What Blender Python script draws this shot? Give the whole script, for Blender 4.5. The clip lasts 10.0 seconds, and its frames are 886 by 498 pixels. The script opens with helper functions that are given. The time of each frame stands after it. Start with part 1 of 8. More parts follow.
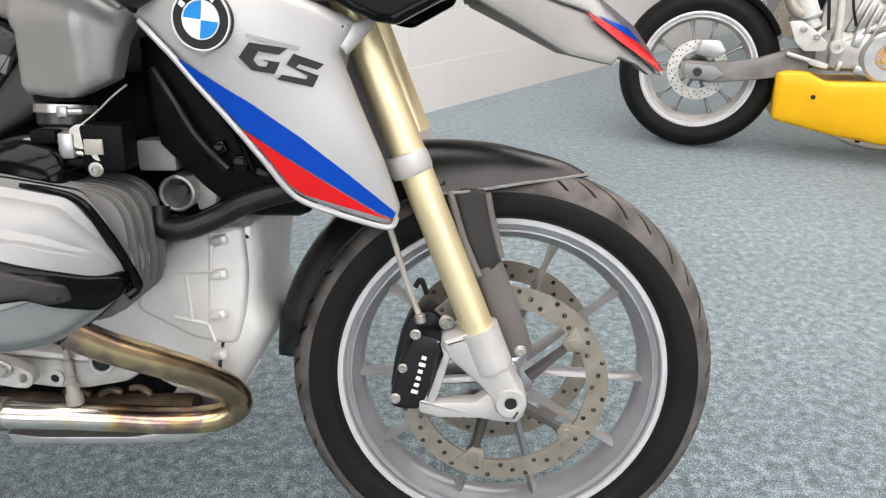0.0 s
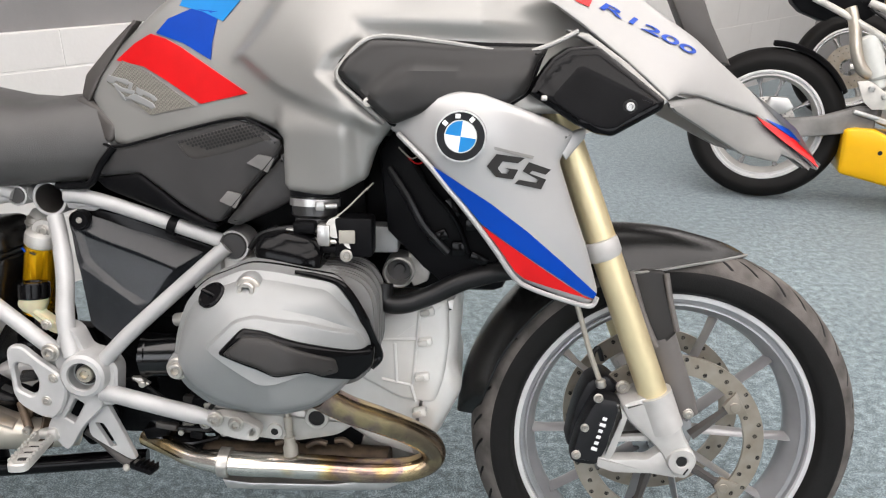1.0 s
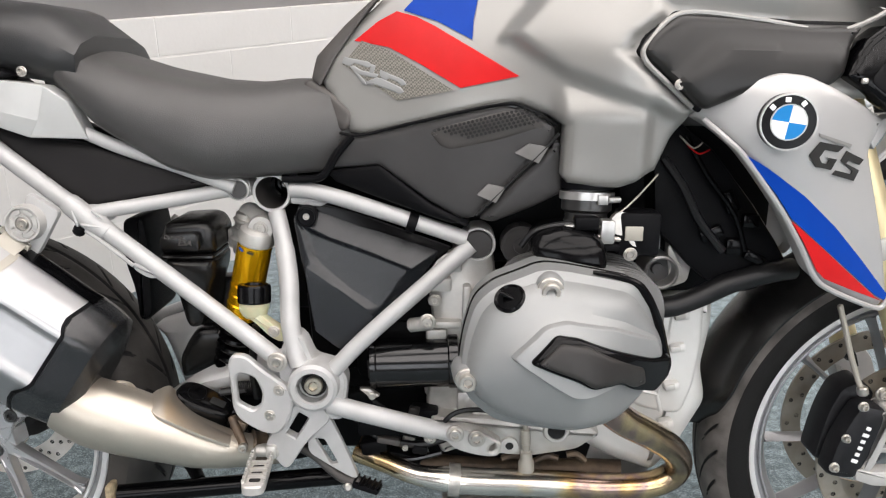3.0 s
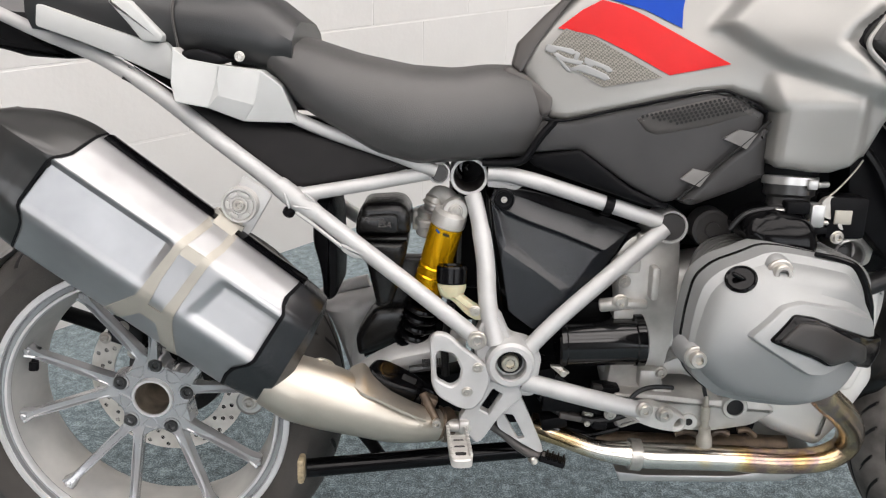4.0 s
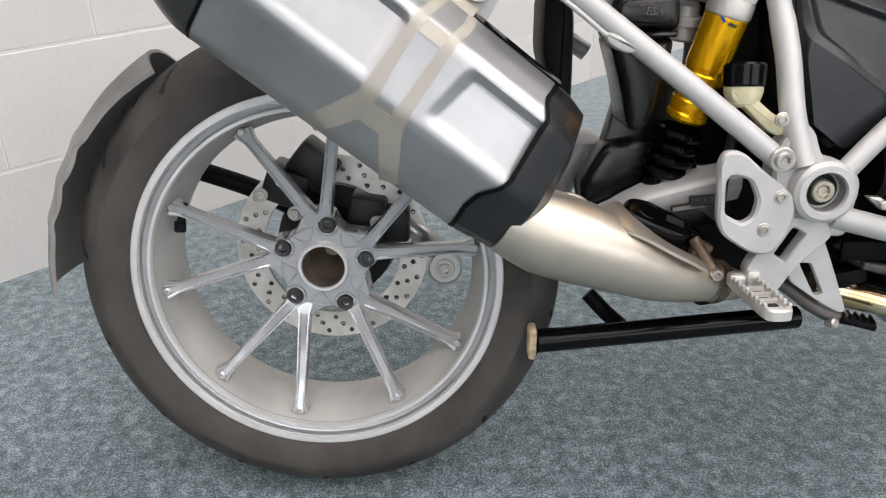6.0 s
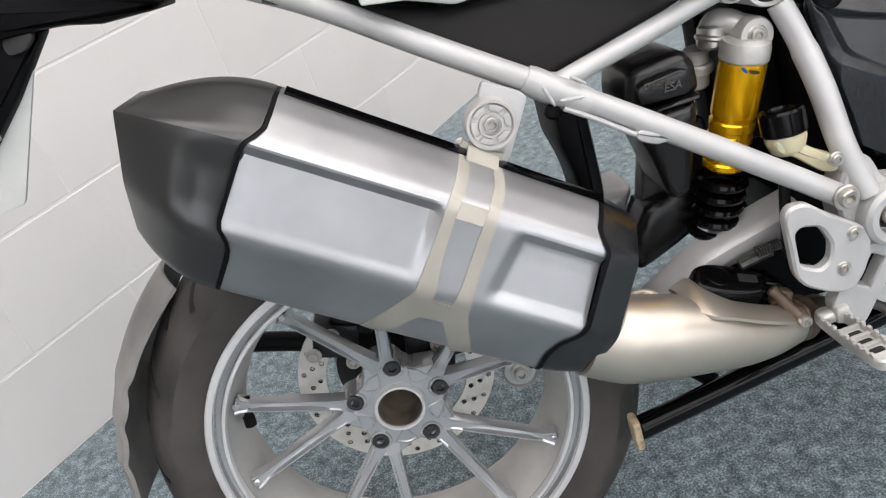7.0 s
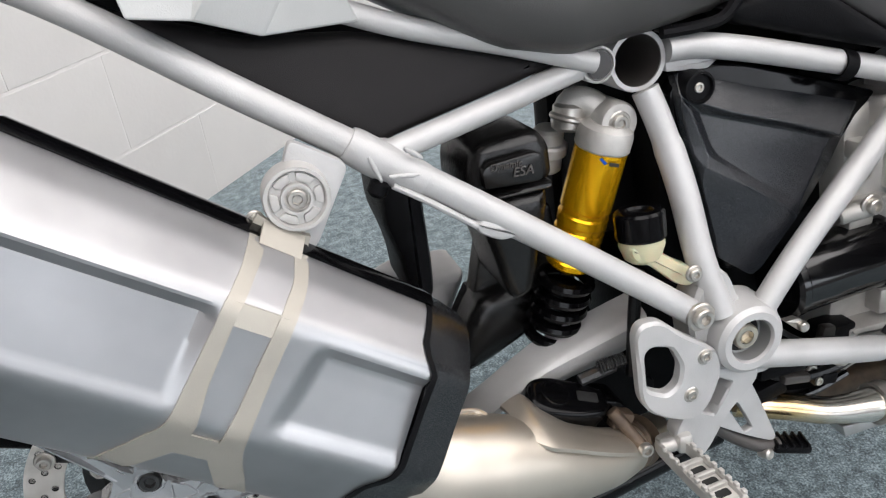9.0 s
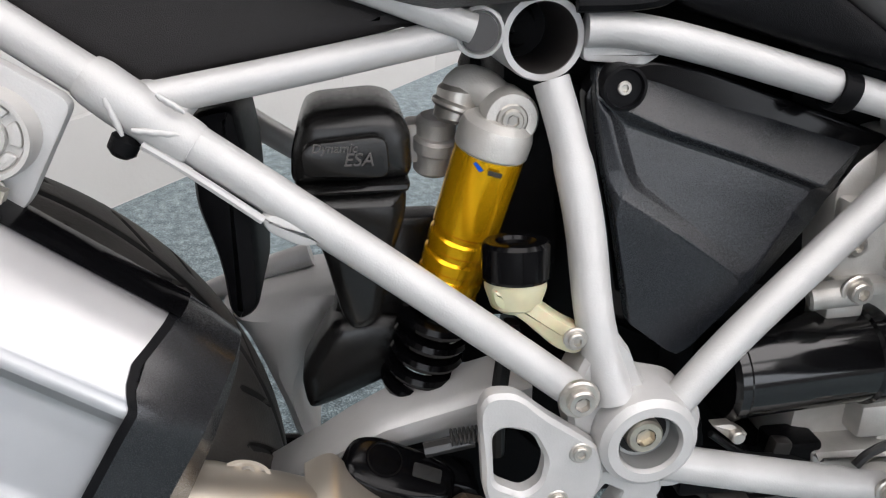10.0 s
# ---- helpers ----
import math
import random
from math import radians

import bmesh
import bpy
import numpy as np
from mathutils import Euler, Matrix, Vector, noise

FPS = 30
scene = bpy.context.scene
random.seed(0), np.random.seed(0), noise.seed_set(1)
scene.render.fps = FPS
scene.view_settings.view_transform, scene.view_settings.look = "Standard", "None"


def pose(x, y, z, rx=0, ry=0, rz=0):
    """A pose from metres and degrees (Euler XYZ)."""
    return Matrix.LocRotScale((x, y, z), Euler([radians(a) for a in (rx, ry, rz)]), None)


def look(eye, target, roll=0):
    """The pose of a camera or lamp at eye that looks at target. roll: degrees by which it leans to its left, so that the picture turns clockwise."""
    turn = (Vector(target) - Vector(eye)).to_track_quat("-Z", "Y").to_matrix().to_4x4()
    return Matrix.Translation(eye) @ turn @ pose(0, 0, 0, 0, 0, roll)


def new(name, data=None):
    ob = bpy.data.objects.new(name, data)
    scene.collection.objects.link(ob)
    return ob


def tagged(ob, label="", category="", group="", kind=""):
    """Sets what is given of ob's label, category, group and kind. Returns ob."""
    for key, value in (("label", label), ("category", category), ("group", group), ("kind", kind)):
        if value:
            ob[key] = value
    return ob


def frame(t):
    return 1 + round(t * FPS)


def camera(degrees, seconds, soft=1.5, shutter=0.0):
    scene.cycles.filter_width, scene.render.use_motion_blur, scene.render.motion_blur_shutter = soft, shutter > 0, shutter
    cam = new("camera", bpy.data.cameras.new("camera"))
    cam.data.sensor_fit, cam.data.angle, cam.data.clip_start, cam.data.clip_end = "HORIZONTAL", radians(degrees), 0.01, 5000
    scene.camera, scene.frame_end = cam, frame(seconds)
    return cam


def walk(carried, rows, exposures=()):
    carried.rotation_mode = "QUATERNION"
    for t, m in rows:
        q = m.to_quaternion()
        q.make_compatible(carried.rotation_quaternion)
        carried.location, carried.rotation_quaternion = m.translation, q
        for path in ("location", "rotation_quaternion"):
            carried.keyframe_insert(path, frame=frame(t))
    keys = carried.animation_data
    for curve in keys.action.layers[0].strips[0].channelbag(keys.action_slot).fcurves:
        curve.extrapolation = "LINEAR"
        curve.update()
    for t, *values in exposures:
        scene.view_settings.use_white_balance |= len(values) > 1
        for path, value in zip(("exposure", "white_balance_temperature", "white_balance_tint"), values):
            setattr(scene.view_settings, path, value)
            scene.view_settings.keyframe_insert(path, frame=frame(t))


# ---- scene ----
cam = camera(60.4, 10.0, 1.2)
PATH = [
    (0, (-0.005, 0.0, 0.983), (0.003, 1.807, 0.127), 0.2),
    (0.5, (-0.147, -0.072, 1.09), (-0.164, 1.755, 0.277), 0.1),
    (1, (-0.258, -0.098, 1.101), (-0.294, 1.74, 0.313), 0.3),
    (1.5, (-0.359, -0.113, 1.079), (-0.398, 1.729, 0.302), 0.5),
    (2, (-0.443, -0.092, 1.061), (-0.468, 1.75, 0.281), 0.7),
    (2.2, (-0.49, -0.067, 1.059), (-0.503, 1.775, 0.28), 0.5),
    (3.3, (-0.714, -0.015, 1.059), (-0.684, 1.818, 0.258), 1.0),
    (3.5, (-0.767, -0.02, 1.066), (-0.73, 1.806, 0.252), 1.1),
    (4, (-0.932, -0.046, 1.066), (-0.897, 1.775, 0.239), 1.2),
    (4.5, (-1.084, -0.06, 1.03), (-1.078, 1.763, 0.207), 1.2),
    (5, (-1.187, 0.004, 0.919), (-1.2, 1.801, 0.043), 1.1),
    (5.2, (-1.222, 0.045, 0.856), (-1.223, 1.836, -0.034), 1.2),
    (6.3, (-1.23, 0.128, 0.804), (-1.217, 1.891, -0.141), -3.3),
    (6.5, (-1.228, 0.146, 0.846), (-1.225, 1.901, -0.112), -7.2),
    (7, (-1.264, 0.266, 0.99), (-1.273, 1.954, -0.084), -18.7),
    (7.5, (-1.317, 0.365, 0.988), (-1.234, 2.02, -0.132), -21.9),
    (8, (-1.336, 0.401, 0.982), (-1.139, 2.028, -0.165), -20.2),
    (8.5, (-1.335, 0.396, 0.985), (-1.049, 2.008, -0.164), -16.2),
    (9, (-1.221, 0.426, 0.943), (-0.768, 2.048, -0.135), -5.4),
    (9.5, (-1.073, 0.502, 0.876), (-0.668, 2.141, -0.195), 1.3),
    (10, (-1.014, 0.521, 0.849), (-0.738, 2.203, -0.196), 1.2),
]
walk(cam, [(t, look(eye, target, roll)) for t, eye, target, roll in PATH],
     [(0.0, 0.12, 6430, 10), (1.0, 0.02, 6440, 10), (4.5, 0.0, 6480, 10), (6.5, 0.0, 6380, 10), (8.0, 0.0, 6240, 9.5), (10.0, 0.0, 6280, 10)])


# ---- light ----
world = bpy.data.worlds.new("world")
scene.world = world
world.use_nodes = True
world.node_tree.nodes["Background"].inputs[0].default_value = (0.9, 0.95, 1.0, 1)
world.node_tree.nodes["Background"].inputs[1].default_value = 0.05
scene.view_settings.exposure = 0.0
LAMP = 4.1


# ---- materials ----
def material(name, colour, rough=0.5, metal=0.0, vary=0.08, scale=25.0, bump=0.0, fine=300.0, coat=0.0, tint=None, wear=0.0, spec=0.5):
    """A painted, cast or moulded surface: colour that drifts at two scales, uneven gloss and a fine relief."""
    m = bpy.data.materials.new(name)
    m.use_nodes = True
    nt = m.node_tree
    n, l = nt.nodes, nt.links
    b = n["Principled BSDF"]
    co = n.new("ShaderNodeTexCoord")
    big, small = n.new("ShaderNodeTexNoise"), n.new("ShaderNodeTexNoise")
    big.inputs["Scale"].default_value, small.inputs["Scale"].default_value = scale, fine
    big.inputs["Detail"].default_value, small.inputs["Detail"].default_value = 4, 3
    for t in (big, small):
        l.new(co.outputs["Object"], t.inputs["Vector"])
    mix = n.new("ShaderNodeMix")
    mix.data_type = "RGBA"
    c = Vector(colour)
    t = Vector(tint) if tint else c * (1 - 2.2 * vary)
    mix.inputs["A"].default_value = (*(c * (1 + vary)), 1)
    mix.inputs["B"].default_value = (*t, 1)
    ramp = n.new("ShaderNodeMapRange")
    ramp.inputs["From Min"].default_value, ramp.inputs["From Max"].default_value = 0.35, 0.72
    l.new(big.outputs["Fac"], ramp.inputs["Value"])
    l.new(ramp.outputs["Result"], mix.inputs["Factor"])
    l.new(mix.outputs["Result"], b.inputs["Base Color"])
    add = n.new("ShaderNodeMath")
    add.operation = "MULTIPLY_ADD"
    add.inputs[1].default_value, add.inputs[2].default_value = 0.25 * rough + wear, rough * 0.87 - wear * 0.5
    l.new(small.outputs["Fac"], add.inputs[0])
    l.new(add.outputs["Value"], b.inputs["Roughness"])
    b.inputs["Metallic"].default_value = metal
    b.inputs["Specular IOR Level"].default_value = spec
    b.inputs["Coat Weight"].default_value = coat
    b.inputs["Coat Roughness"].default_value = 0.06
    if bump:
        bp = n.new("ShaderNodeBump")
        bp.inputs["Strength"].default_value, bp.inputs["Distance"].default_value = bump, 0.001
        l.new(small.outputs["Fac"], bp.inputs["Height"])
        l.new(bp.outputs["Normal"], b.inputs["Normal"])
    return m


def glowing(name, colour, strength):
    m = bpy.data.materials.new(name)
    m.use_nodes = True
    b = m.node_tree.nodes["Principled BSDF"]
    b.inputs["Base Color"].default_value = (0.8, 0.8, 0.8, 1)
    b.inputs["Emission Color"].default_value = (*colour, 1)
    b.inputs["Emission Strength"].default_value = strength
    return m


def carpet_material():
    m = material("carpet", (0.16, 0.215, 0.235), 0.95, vary=0.05, scale=3.0)
    nt = m.node_tree
    n, l = nt.nodes, nt.links
    b = n["Principled BSDF"]
    co = n.new("ShaderNodeTexCoord")
    dark, pile, worn = n.new("ShaderNodeTexNoise"), n.new("ShaderNodeTexNoise"), n.new("ShaderNodeTexNoise")
    for t, s, d in ((dark, 46.0, 6.0), (pile, 300.0, 5.0), (worn, 1.4, 3.0)):
        t.inputs["Scale"].default_value, t.inputs["Detail"].default_value = s, d
        l.new(co.outputs["Object"], t.inputs["Vector"])
    ramp = n.new("ShaderNodeValToRGB")
    dark.inputs["Roughness"].default_value = 0.72
    ramp.color_ramp.elements[0].position, ramp.color_ramp.elements[1].position = 0.40, 0.65
    ramp.color_ramp.elements[0].color = (0.030, 0.044, 0.050, 1)
    ramp.color_ramp.elements[1].color = (0.30, 0.37, 0.39, 1)
    mid = ramp.color_ramp.elements.new(0.52)
    mid.color = (0.112, 0.148, 0.162, 1)
    sumn = n.new("ShaderNodeMath")
    sumn.operation = "MULTIPLY_ADD"
    sumn.inputs[1].default_value = 0.62
    half = n.new("ShaderNodeMath")
    half.operation = "MULTIPLY_ADD"
    half.inputs[1].default_value, half.inputs[2].default_value = 0.62, -0.105
    l.new(dark.outputs["Fac"], half.inputs[0])
    l.new(pile.outputs["Fac"], sumn.inputs[0])
    l.new(half.outputs["Value"], sumn.inputs[2])
    l.new(sumn.outputs["Value"], ramp.inputs["Fac"])
    tone = n.new("ShaderNodeMix")
    tone.data_type, tone.blend_type = "RGBA", "MULTIPLY"
    tone.inputs["Factor"].default_value = 1.0
    lev = n.new("ShaderNodeMapRange")
    lev.inputs["From Min"].default_value, lev.inputs["From Max"].default_value = 0.3, 0.7
    lev.inputs["To Min"].default_value, lev.inputs["To Max"].default_value = 0.85, 1.12
    l.new(worn.outputs["Fac"], lev.inputs["Value"])
    l.new(ramp.outputs["Color"], tone.inputs["A"])
    l.new(lev.outputs["Result"], tone.inputs["B"])
    l.new(tone.outputs["Result"], b.inputs["Base Color"])
    bp = n.new("ShaderNodeBump")
    b.inputs["Sheen Weight"].default_value, b.inputs["Sheen Roughness"].default_value = 0.85, 0.42
    b.inputs["Sheen Tint"].default_value = (0.85, 0.95, 1.0, 1)
    bp.inputs["Strength"].default_value, bp.inputs["Distance"].default_value = 0.7, 0.002
    l.new(sumn.outputs["Value"], bp.inputs["Height"])
    l.new(bp.outputs["Normal"], b.inputs["Normal"])
    return m


def block_material():
    """White masonry paint over rough blocks; each block a little different."""
    m = material("white_masonry_paint", (0.63, 0.623, 0.607), 0.6, vary=0.015, scale=6, bump=0.5, fine=70)
    nt = m.node_tree
    n, l = nt.nodes, nt.links
    info, mix = n.new("ShaderNodeObjectInfo"), n.new("ShaderNodeMix")
    mix.data_type, mix.blend_type = "RGBA", "MULTIPLY"
    lev = n.new("ShaderNodeMapRange")
    lev.inputs["To Min"].default_value, lev.inputs["To Max"].default_value = 0.96, 1.02
    l.new(info.outputs["Random"], lev.inputs["Value"])
    b = n["Principled BSDF"]
    l.new(b.inputs["Base Color"].links[0].from_socket, mix.inputs["A"])
    l.new(lev.outputs["Result"], mix.inputs["B"])
    mix.inputs["Factor"].default_value = 1.0
    l.new(mix.outputs["Result"], b.inputs["Base Color"])
    return m


def steel_material(name, colour, rough, stretch, heat=0.0, smudge=0.05):
    """Brushed steel: scratches along one axis; heat tints run along the pipe."""
    m = material(name, colour, rough, 1.0, smudge, 12 if smudge < 0.1 else 7, 0.0, wear=-0.2 * rough)
    nt = m.node_tree
    n, l = nt.nodes, nt.links
    b = n["Principled BSDF"]
    co, mp, tx, bp = n.new("ShaderNodeTexCoord"), n.new("ShaderNodeMapping"), n.new("ShaderNodeTexNoise"), n.new("ShaderNodeBump")
    mp.inputs["Scale"].default_value = stretch
    mp.inputs["Rotation"].default_value = (0, radians(38), 0)
    tx.inputs["Scale"].default_value, tx.inputs["Detail"].default_value = 60, 3
    bp.inputs["Strength"].default_value, bp.inputs["Distance"].default_value = 0.03, 0.0004
    l.new(co.outputs["Object"], mp.inputs["Vector"])
    l.new(mp.outputs["Vector"], tx.inputs["Vector"])
    l.new(tx.outputs["Fac"], bp.inputs["Height"])
    l.new(bp.outputs["Normal"], b.inputs["Normal"])
    if heat:
        hn, hr, sx, ad = n.new("ShaderNodeTexNoise"), n.new("ShaderNodeValToRGB"), n.new("ShaderNodeSeparateXYZ"), n.new("ShaderNodeMath")
        hn.inputs["Scale"].default_value, hn.inputs["Detail"].default_value = heat, 3
        l.new(co.outputs["Object"], hn.inputs["Vector"])
        l.new(co.outputs["Object"], sx.inputs["Vector"])
        ad.operation = "MULTIPLY_ADD"
        ad.inputs[1].default_value = 0.34
        l.new(hn.outputs["Fac"], ad.inputs[0])
        l.new(sx.outputs["X"], ad.inputs[2])
        mr = n.new("ShaderNodeMapRange")
        mr.inputs["From Min"].default_value, mr.inputs["From Max"].default_value = 0.76, 1.28
        l.new(ad.outputs["Value"], mr.inputs["Value"])
        el = hr.color_ramp.elements
        el[0].position, el[0].color = 0.0, (0.48, 0.30, 0.13, 1)
        el[1].position, el[1].color = 1.0, (0.30, 0.22, 0.15, 1)
        for p, c in ((0.14, (0.66, 0.49, 0.26, 1)), (0.26, (0.76, 0.72, 0.66, 1)), (0.55, (0.78, 0.74, 0.67, 1)), (0.66, (0.82, 0.62, 0.34, 1)), (0.74, (0.56, 0.36, 0.17, 1)), (0.80, (0.36, 0.25, 0.23, 1)), (0.86, (0.66, 0.50, 0.28, 1)), (0.93, (0.56, 0.42, 0.24, 1))):
            el.new(p).color = c
        l.new(mr.outputs["Result"], hr.inputs["Fac"])
        l.new(hr.outputs["Color"], b.inputs["Base Color"])
    return m


def carbon_material():
    m = material("woven_carbon", (0.10, 0.10, 0.095), 0.35, coat=0.4)
    nt = m.node_tree
    n, l = nt.nodes, nt.links
    co, ck = n.new("ShaderNodeTexCoord"), n.new("ShaderNodeTexChecker")
    ck.inputs["Scale"].default_value = 420
    ck.inputs["Color1"].default_value, ck.inputs["Color2"].default_value = (0.23, 0.215, 0.185, 1), (0.105, 0.10, 0.086, 1)
    l.new(co.outputs["Object"], ck.inputs["Vector"])
    l.new(ck.outputs["Color"], n["Principled BSDF"].inputs["Base Color"])
    return m


M_CARPET, M_BLOCK = carpet_material(), block_material()
M_MORTAR = material("painted_mortar", (0.70, 0.692, 0.675), 0.7, vary=0.03)
M_GREY_WALL = material("grey_wall_paint", (0.20, 0.195, 0.195), 0.6, vary=0.05, scale=4, bump=0.3, fine=60)
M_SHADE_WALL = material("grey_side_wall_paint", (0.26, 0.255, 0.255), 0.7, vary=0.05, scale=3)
M_DAYLIGHT = glowing("daylight", (0.88, 0.93, 1.0), 2.5)
M_DUSTY = material("dusty_grey_plastic", (0.24, 0.232, 0.222), 0.5, 0, 0.15, 9, 0.3, 900, tint=(0.13, 0.125, 0.12), spec=0.3)
M_PLASTER = material("white_plaster", (0.78, 0.77, 0.75), 0.7, vary=0.03, scale=3)
M_LAMP = glowing("lamp_diffuser", (1.0, 0.925, 0.89), LAMP)
M_SILVER = material("silver_metallic_paint", (0.285, 0.28, 0.266), 0.34, 0.4, 0.03, 8, 0.03, 1500, coat=0.15)
M_WHITE = material("white_metallic_paint", (0.312, 0.308, 0.298), 0.40, 0.1, 0.02, 8, 0.02, 1500, coat=0.1)
M_BRACKET = material("pale_grey_bracket_paint", (0.47, 0.475, 0.462), 0.42, 0.1, 0.04, 14, 0.15, 900)
M_PALE = material("pale_grey_frame_paint", (0.58, 0.56, 0.52), 0.45, 0.1, 0.10, 20, 0.2, 600)
M_WING = material("pale_silver_paint", (0.43, 0.425, 0.418), 0.38, 0.3, 0.02, 8, 0.05, 1500, coat=0.2)
M_BLUE = material("blue_film", (0.001, 0.045, 0.34), 0.34, 0, 0.04, 20, spec=0.15)
M_SKY = material("light_blue_film", (0.008, 0.19, 0.50), 0.34, 0, 0.04, 20, spec=0.2)
M_RED = material("red_film", (0.54, 0.006, 0.008), 0.30, 0, 0.04, 20, spec=0.25)
M_CARBON = carbon_material()
M_FRAME = material("silver_frame_paint", (0.46, 0.457, 0.45), 0.44, 0.2, 0.06, 18, 0.2, 700)
M_CAST = material("cast_aluminium", (0.54, 0.527, 0.50), 0.42, 0.45, 0.12, 16, 0.3, 700, tint=(0.34, 0.325, 0.30))
M_FIN = material("dull_cooling_fins", (0.13, 0.128, 0.124), 0.45, 0.3, 0.10, 16, 0.3, 700)
M_CRANK = material("pale_crankcase_casting", (0.66, 0.65, 0.625), 0.44, 0.35, 0.06, 10, 0.25, 700)
M_FRONTRIM = material("slate_wheel_paint", (0.36, 0.362, 0.37), 0.30, 0.50, 0.05, 20, 0.08, 1200)
M_COVER = material("silver_engine_paint", (0.275, 0.280, 0.278), 0.47, 0.40, 0.05, 10, 0.08, 1200)
M_ALU = material("bare_aluminium", (0.50, 0.495, 0.48), 0.32, 0.8, 0.08, 20, 0.1, 900)
M_BOLT = material("zinc_bolt", (0.52, 0.495, 0.455), 0.32, 0.8, 0.12, 60)
M_AXLE = material("dull_axle_bore", (0.26, 0.22, 0.17), 0.42, 0.5, 0.25, 30, tint=(0.12, 0.10, 0.085))
M_BORE = material("bare_steel_bore", (0.72, 0.66, 0.55), 0.30, 0.9, 0.2, 40)
M_DARK_BOLT = material("black_bolt", (0.06, 0.06, 0.06), 0.35, 0.6, 0.12, 60)
M_BLACK = material("black_plastic", (0.0038, 0.0038, 0.0045), 0.44, 0, 0.15, 30, 0.35, 1400, spec=0.09)
M_GLOSS = material("gloss_black", (0.0022, 0.0022, 0.0026), 0.13, 0, 0.1, 20, spec=0.16)
M_GREY = material("dark_grey_plastic", (0.050, 0.048, 0.0475), 0.37, 0, 0.08, 14, 0.10, 1500, spec=0.36)
M_GUARDFACE = material("dark_brown_grey_plastic", (0.022, 0.0205, 0.0195), 0.40, 0, 0.08, 14, 0.1, 1500, spec=0.3)
M_TAILPANEL = material("matte_tail_plastic", (0.0115, 0.0105, 0.0107), 0.5, 0, 0.08, 14, 0.3, 1500, spec=0.18)
M_COVERGREY = material("anthracite_cover", (0.0068, 0.0080, 0.0105), 0.27, 0, 0.12, 10, 0.20, 1500, spec=0.55)
M_LACQUER = material("black_lacquer", (0.003, 0.003, 0.0035), 0.12, 0, 0.1, 20, spec=0.5)
M_SHOULDER = material("satin_grey_shoulder", (0.016, 0.0155, 0.015), 0.32, 0, 0.08, 10, 0.0, 1500, spec=0.3)
M_PALEYELLOW = material("pale_yellow_film", (0.62, 0.52, 0.12), 0.4, 0, 0.04)
M_GUARD = material("brown_grey_plastic", (0.070, 0.064, 0.060), 0.42, 0.1, 0.06, 14, 0.2, 1500, spec=0.4)
M_LEGGREY = material("warm_grey_plastic", (0.120, 0.110, 0.104), 0.42, 0.0, 0.06, 14, 0.2, 1500, spec=0.4)
M_SEAT = material("seat_vinyl", (0.055, 0.0535, 0.052), 0.40, 0, 0.06, 12, 0.4, 900, spec=0.5)
M_PILLION = material("glossy_seat_vinyl", (0.020, 0.0205, 0.021), 0.33, 0, 0.06, 12, 0.3, 900, spec=0.55)
M_RUBBER = material("tyre_rubber", (0.0095, 0.0092, 0.009), 0.60, 0, 0.18, 14, 0.4, 420, tint=(0.009, 0.0085, 0.0083), spec=0.14)
M_BROWNED = material("browned_sidewall", (0.066, 0.060, 0.055), 0.70, 0, 0.18, 10, 0.5, 420, tint=(0.036, 0.033, 0.030), spec=0.2)
M_TREAD = material("dusty_tread", (0.115, 0.104, 0.096), 0.80, 0, 0.15, 22, 0.5, 420, tint=(0.048, 0.044, 0.041), spec=0.2)
M_WORN_TREAD = material("worn_dark_tread", (0.056, 0.052, 0.048), 0.58, 0, 0.2, 14, 0.5, 420, tint=(0.024, 0.0225, 0.0212), spec=0.3)
M_UNDER = material("grey_underside_plastic", (0.21, 0.208, 0.20), 0.42, 0.1, 0.05, 10, 0.15, 1200, spec=0.4)
M_HOSE = material("rubber_hose", (0.009, 0.009, 0.0095), 0.34, 0, 0.1, 30, spec=0.3)
M_RIM = material("grey_wheel_paint", (0.53, 0.53, 0.535), 0.24, 0.70, 0.03, 12, fine=25)
M_BARREL = material("dusty_rim_barrel", (0.50, 0.49, 0.46), 0.55, 0.1, 0.12, 9, 0.2, 900, tint=(0.34, 0.333, 0.32))
M_RIM_EDGE = material("bright_rim_lip", (0.66, 0.655, 0.65), 0.38, 0.3, 0.04, 20)
M_DISC = material("brake_disc_steel", (0.30, 0.272, 0.23), 0.34, 0.50, 0.10, 30, 0.1, 400, tint=(0.25, 0.215, 0.17))
M_REARDISC = material("bright_brake_disc_steel", (0.74, 0.72, 0.68), 0.36, 0.35, 0.10, 30, 0.1, 400, tint=(0.62, 0.59, 0.54))
M_CALIPER = material("black_anodised", (0.009, 0.009, 0.0105), 0.40, 0.0, 0.15, 30, 0.2, 900, spec=0.3)
M_GOLD = material("gold_anodised", (0.82, 0.70, 0.43), 0.40, 0.70, 0.05, 10, 0.0)
M_FENDER = material("satin_black_fender", (0.009, 0.0088, 0.0086), 0.22, 0, 0.08, 14, 0.15, 1500, spec=0.4)
M_AMBER = material("amber_anodised", (0.95, 0.50, 0.004), 0.24, 0.75, 0.05, 10, 0.0)
M_FORKCAST = material("pale_fork_casting", (0.47, 0.46, 0.442), 0.42, 0.2, 0.04, 30, 0.2, 800)
M_STEEL = steel_material("brushed_steel", (0.42, 0.42, 0.424), 0.40, (0.4, 8, 8), smudge=0.12)
M_STEEL.node_tree.nodes["Principled BSDF"].inputs["Metallic"].default_value = 0.9
M_TI = steel_material("satin_link_pipe", (0.55, 0.50, 0.425), 0.38, (3, 3, 3))
